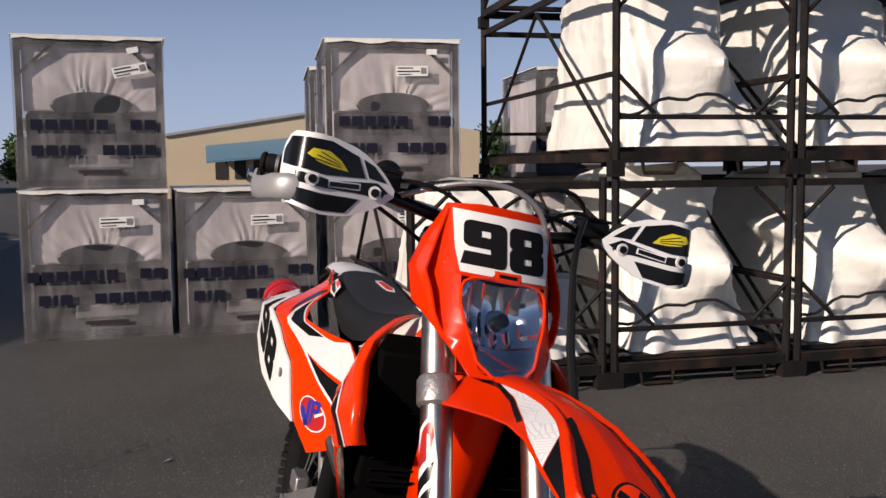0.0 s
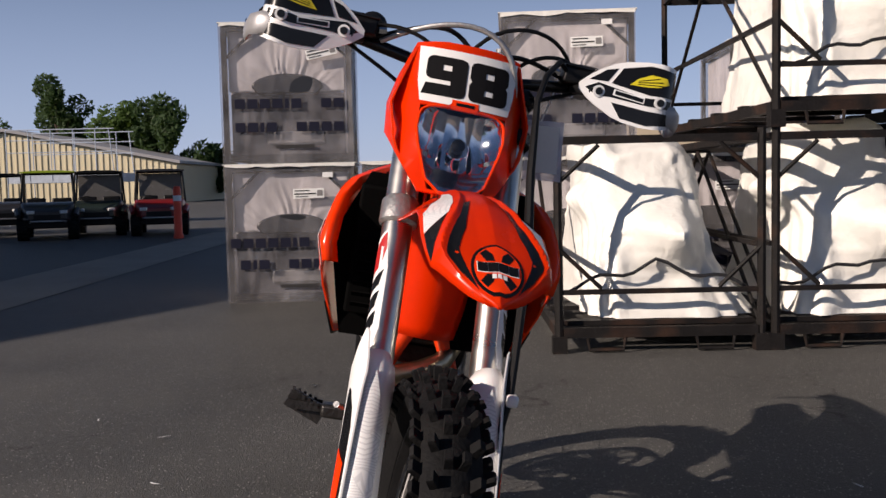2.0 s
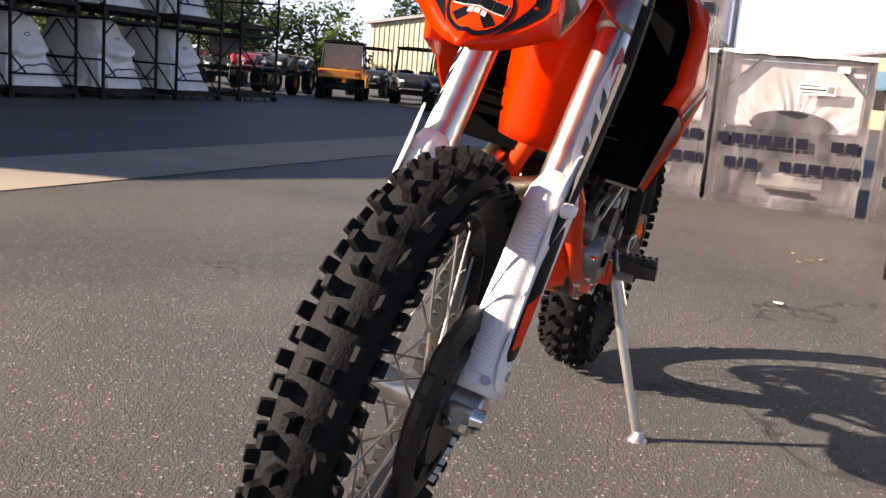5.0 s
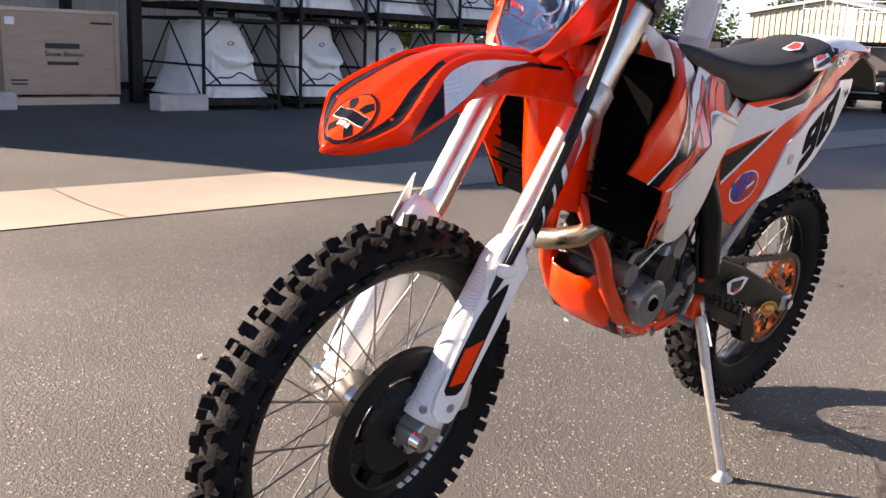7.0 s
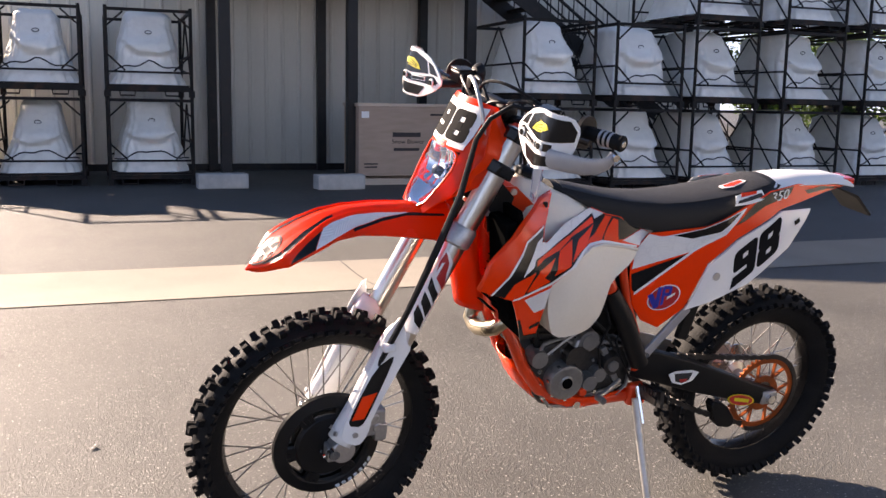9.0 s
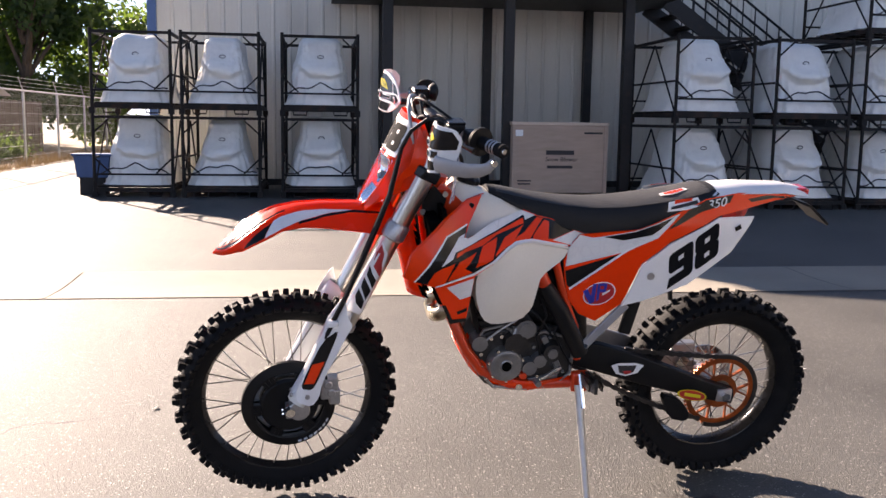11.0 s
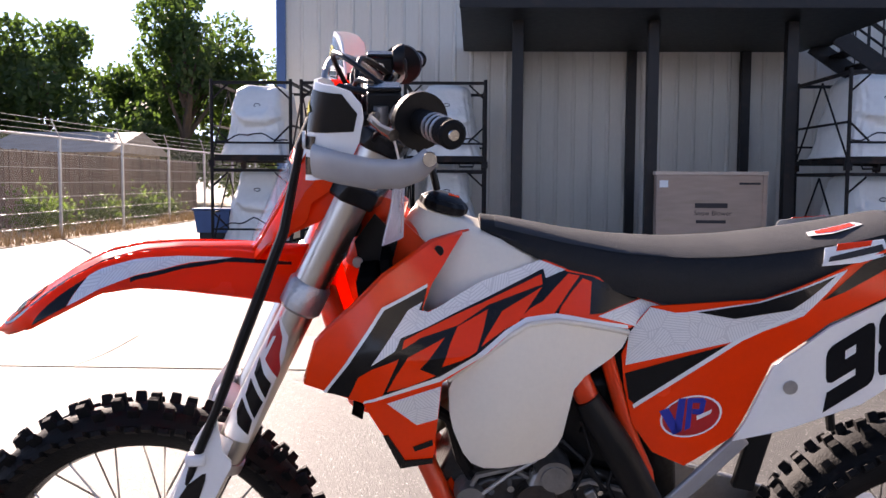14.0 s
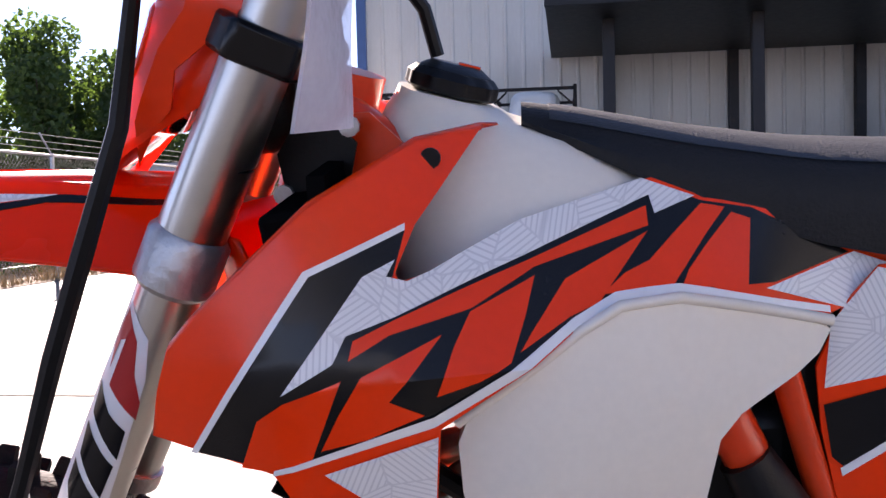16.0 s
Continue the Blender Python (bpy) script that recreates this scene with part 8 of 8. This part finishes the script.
part("cylinder_head", Geo().loft([[(0.645 + hx * u, hy * v, z) for u, v in ((-1, -0.8), (-0.8, -1), (0.8, -1), (1, -0.8), (1, 0.8), (0.8, 1), (-0.8, 1), (-1, 0.8))] for hx, hy, z in ((0.09, 0.088, 0.715), (0.096, 0.096, 0.73), (0.096, 0.096, 0.79), (0.085, 0.088, 0.815))]), M_ENGINE_LIGHT, eng, bevel=0.005)
part("throttle_body", Geo().tube([(0.70, 0, 0.80), (0.84, 0, 0.82)], 0.035, 14), M_PLASTIC, eng)
part("airbox", Geo().box((0.90, 0, 0.80), (0.16, 0.17, 0.22)), M_PLASTIC, bike, bevel=0.02)
part("shock", Geo().tube([(0.93, 0.02, 0.80), (0.96, 0.02, 0.50)], 0.035, 16), M_ENGINE, bike, "dark shock absorber")
for i, pts in enumerate((((0.60, -0.07, 0.60), (0.57, -0.09, 0.66), (0.55, -0.10, 0.74), (0.50, -0.11, 0.78)), ((0.74, -0.08, 0.70), (0.79, -0.10, 0.66), (0.83, -0.10, 0.60)), ((0.62, -0.10, 0.66), (0.68, -0.11, 0.69), (0.75, -0.10, 0.70)), ((0.78, -0.10, 0.72), (0.86, -0.09, 0.70), (0.90, -0.09, 0.62)))):
    part("hose", Geo().tube(pts, 0.011 if i == 0 else 0.006, 8), M_PLASTIC, eng)
header = [(0.60, -0.01, 0.745), (0.54, -0.045, 0.725), (0.49, -0.062, 0.695), (0.468, -0.045, 0.668), (0.460, 0.0, 0.645), (0.461, 0.05, 0.628), (0.463, 0.086, 0.626), (0.460, 0.104, 0.642), (0.464, 0.104, 0.668), (0.485, 0.092, 0.688), (0.54, 0.11, 0.695), (0.66, 0.14, 0.70), (0.85, 0.13, 0.72)]
part("header_pipe", Geo().tube(header, 0.0225, 14), M_PIPE, bike, "titanium coloured exhaust header pipe", smooth=70)
skid = Geo()
rows = []
for x, z, w in ((0.524, 0.565, 0.062), (0.545, 0.525, 0.075), (0.575, 0.476, 0.092), (0.622, 0.434, 0.106), (0.69, 0.413, 0.116), (0.765, 0.405, 0.114), (0.88, 0.416, 0.10)):
    rows.append([(x + 0.03 * k0, w * u, z + up) for u, k0, up in ((-1, 1, 0.042), (-0.97, 0.4, 0.016), (-0.8, 0, 0), (-0.3, -0.1, -0.006), (0.3, -0.1, -0.006), (0.8, 0, 0), (0.97, 0.4, 0.016), (1, 1, 0.042))])
skid.add([p for r_ in rows for p in r_], [(i * 8 + j, i * 8 + j + 1, (i + 1) * 8 + j + 1, (i + 1) * 8 + j) for i in range(len(rows) - 1) for j in range(7)])
sk = part("skid_plate", skid, M_ORANGE, bike, "orange plastic skid plate", smooth=50)
sk.modifiers.new("thickness", "SOLIDIFY").thickness = 0.004

sil = part("silencer", Geo().tube([(1.12, 0.155, 0.83), (1.20, 0.165, 0.855), (1.50, 0.185, 0.945), (1.56, 0.19, 0.965)], [0.035, 0.058, 0.060, 0.045], 20), M_GFXBLACK, bike, "black exhaust silencer with red end cap", smooth=60)
part("end_cap", Geo().tube([(1.48, 0.184, 0.940), (1.565, 0.19, 0.967), (1.60, 0.193, 0.978)], [0.063, 0.058, 0.035], 20), M_REDLENS, sil, "red end cap", smooth=60)
part("end_band", Geo().tube([(1.53, 0.1875, 0.956), (1.55, 0.189, 0.962)], 0.0615, 20), M_RED, sil)
# ---- swingarm, chain, rear end ----
for s in (-1, 1):
    rings = []
    for x, z, hh, y in ((0.90, 0.535, 0.045, 0.085), (1.0, 0.515, 0.055, 0.092), (1.15, 0.468, 0.055, 0.10), (1.30, 0.418, 0.045, 0.103), (1.42, 0.378, 0.036, 0.100), (1.50, 0.356, 0.03, 0.098)):
        rings.append([(x, s * (y - 0.02), z - hh), (x, s * (y + 0.005), z - hh * 0.9), (x, s * (y + 0.012), z), (x, s * (y + 0.005), z + hh * 0.9), (x, s * (y - 0.02), z + hh)])
    sw = part("swingarm", Geo().loft(rings), M_PLASTIC if s < 0 else M_CAST, bike, "black covered swingarm" if s < 0 else "aluminium swingarm", bevel=0.004)
    part("axle_block", Geo().box((1.462, s * 0.102, 0.366), (0.055, 0.026, 0.045)), M_CAST, sw, bevel=0.004)
    part("axle_nut", Geo().tube([(1.462, s * 0.112, 0.366), (1.462, s * 0.128, 0.366)], 0.016, 6), M_CHROME, sw)
    if s < 0:
        on = lambda u, v, h: Vector((u, -(0.1145 + 0.004 + h), v))
        part("swingarm_badge", skin(Geo(), [(1.036, 0.498), (1.06, 0.506), (1.12, 0.505), (1.15, 0.495), (1.13, 0.468), (1.09, 0.458), (1.055, 0.468)], on, 0.001, 0.03), M_WHITE, sw)
        part("swingarm_badge", skin(Geo(), [(1.058, 0.498), (1.125, 0.496), (1.115, 0.472), (1.09, 0.464), (1.066, 0.472)], on, 0.001, 0.03, 0.0012), M_INK, sw)
        part("swingarm_badge", skin(Geo(), [(1.078, 0.478), (1.108, 0.478), (1.104, 0.468), (1.084, 0.466)], on, 0.001, 0.03, 0.0024), M_RED, sw)
        ell = lambda k0: [(1.339 + 0.055 * k0 * math.cos(a), 0.376 + 0.02 * k0 * math.sin(a) - 0.01 * k0 * math.cos(a)) for a in [2 * math.pi * k / 20 for k in range(20)]]
        part("swingarm_badge", skin(Geo(), ell(1), on, 0.001, 0.03), M_YELLOW, sw, "yellow-rimmed oval badge")
        part("swingarm_badge", skin(Geo(), ell(0.88), on, 0.001, 0.03, 0.0012), M_RED, sw, "red oval badge")
        part("swingarm_badge", skin(Geo(), [(1.31, 0.389), (1.37, 0.376), (1.37, 0.364), (1.31, 0.377)], on, 0.001, 0.03, 0.0024), M_YELLOW, sw)
sp_ = Geo().lathe([(0.108, -0.078), (0.126, -0.078), (0.126, -0.073), (0.108, -0.073)], RW, "y", 52, True)
sp_.lathe([(0.04, -0.078), (0.062, -0.078), (0.062, -0.073), (0.04, -0.073)], RW, "y", 36, True)
for k in range(48):
    a = 2 * math.pi * k / 48
    sp_.box(RW + Vector((0.129 * math.cos(a), -0.0755, 0.129 * math.sin(a))), (0.008, 0.005, 0.007), Matrix.Rotation(-a, 3, "Y"))
for k in range(6):
    a = 2 * math.pi * k / 6
    for da in (-0.22, 0.22):
        sp_.beam(RW + Vector((0.06 * math.cos(a), -0.0755, 0.06 * math.sin(a))), RW + Vector((0.110 * math.cos(a + da), -0.0755, 0.110 * math.sin(a + da))), 0.010, 0.005)
part("sprocket", sp_, M_SPROCKET, rear, "orange anodised rear sprocket")
part("rear_disc", Geo().lathe([(0.07, 0.07), (0.108, 0.07), (0.108, 0.074), (0.07, 0.074)], RW, "y", 40, True), M_CHROME, rear)
ch = Geo()


def run(a, b, sag=0.0):
    n_ = int((Vector(b) - Vector(a)).length / 0.0159)
    for k in range(n_):
        t0, t1 = k / n_, (k + 1) / n_
        p, q = Vector(a).lerp(Vector(b), t0), Vector(a).lerp(Vector(b), t1)
        p.z -= sag * 4 * t0 * (1 - t0)
        q.z -= sag * 4 * t1 * (1 - t1)
        ch.beam(p, q, 0.012, 0.013 if k % 2 else 0.018)


run((0.90, -0.0755, 0.565), (1.45, -0.0755, 0.497), 0.006)
run((0.92, -0.0755, 0.485), (1.40, -0.0755, 0.262), 0.02)
for k in range(24):
    a0, a1 = radians(96 - k * 8.6), radians(96 - (k + 1) * 8.6)
    ch.beam(RW + Vector((0.131 * math.cos(a0), -0.0755, 0.131 * math.sin(a0))), RW + Vector((0.131 * math.cos(a1), -0.0755, 0.131 * math.sin(a1))), 0.012, 0.015)
part("chain", ch, M_ENGINE, bike, "dark steel roller chain", smooth=0)
part("chain_guide", Geo().prism(rounded([(1.24, 0.37), (1.31, 0.35), (1.36, 0.285), (1.34, 0.26), (1.28, 0.275)], 1), -0.095, -0.06), M_PLASTIC, bike, bevel=0.004)
part("rear_caliper", Geo().box((1.38, 0.085, 0.46), (0.09, 0.04, 0.05)), M_CAST, bike, bevel=0.006)
for s in (-1, 1):
    o = 0.0 if s < 0 else 0.085
    pg = Geo(Matrix.Translation((0, 0, -0.42 * o))).beam((0.955, s * (0.115 + o), 0.452 - 0.3 * o), (0.955, s * (0.21 + o), 0.468), 0.012, 0.05)
    for k in range(6):
        for dx in (-0.022, 0.022):
            pg.box((0.955 + dx, s * (0.125 + o + 0.015 * k), 0.474 - 0.2 * o + 0.0055 * k * (1 if o else 0.45)), (0.006, 0.008, 0.014))
    pg.box((0.933, s * (0.165 + o), 0.462 - 0.1 * o), (0.006, 0.09, 0.022)).box((0.977, s * (0.165 + o), 0.462 - 0.1 * o), (0.006, 0.09, 0.022))
    part("foot_peg", pg, M_ENGINE, bike, "toothed steel foot peg")
    part("peg_bracket", Geo().box((0.935, s * (0.105 + o / 2), 0.44 - 0.3 * o), (0.05 if o else 0.06, 0.03 + o, 0.07 - 0.4 * o)), M_ORANGE_METAL if s < 0 else M_ENGINE, bike, bevel=0.008)
part("brake_pedal", Geo().tube([(0.92, 0.12, 0.44), (0.80, 0.15, 0.46), (0.74, 0.165, 0.48)], 0.008, 8), M_CAST, bike)
part("right_case_cover", Geo().tube([(0.72, 0.08, 0.52), (0.72, 0.125, 0.52)], [0.095, 0.08], 28), M_ENGINE, eng)
stand = part("side_stand", Geo().tube([(0.925, -0.125, 0.435), (0.93, -0.19, 0.285), (0.937, -0.285, 0.085)], [0.013, 0.012, 0.0105], 10), M_CAST, bike, "silver side stand")
part("stand_foot", Geo().loft([[(0.937 + r_ * 1.3 * math.cos(a), -0.292 + r_ * math.sin(a), z - 0.19 * r_ * math.sin(a)) for a in [2 * math.pi * k / 14 for k in range(14)]] for r_, z in ((0.012, 0.092), (0.018, 0.075), (0.027, 0.066), (0.027, 0.058))]), M_CAST, stand)
part("stand_spring", Geo().tube([(0.93, -0.115, 0.47), (0.935, -0.165, 0.37)], 0.008, 8), M_CHROME, stand)
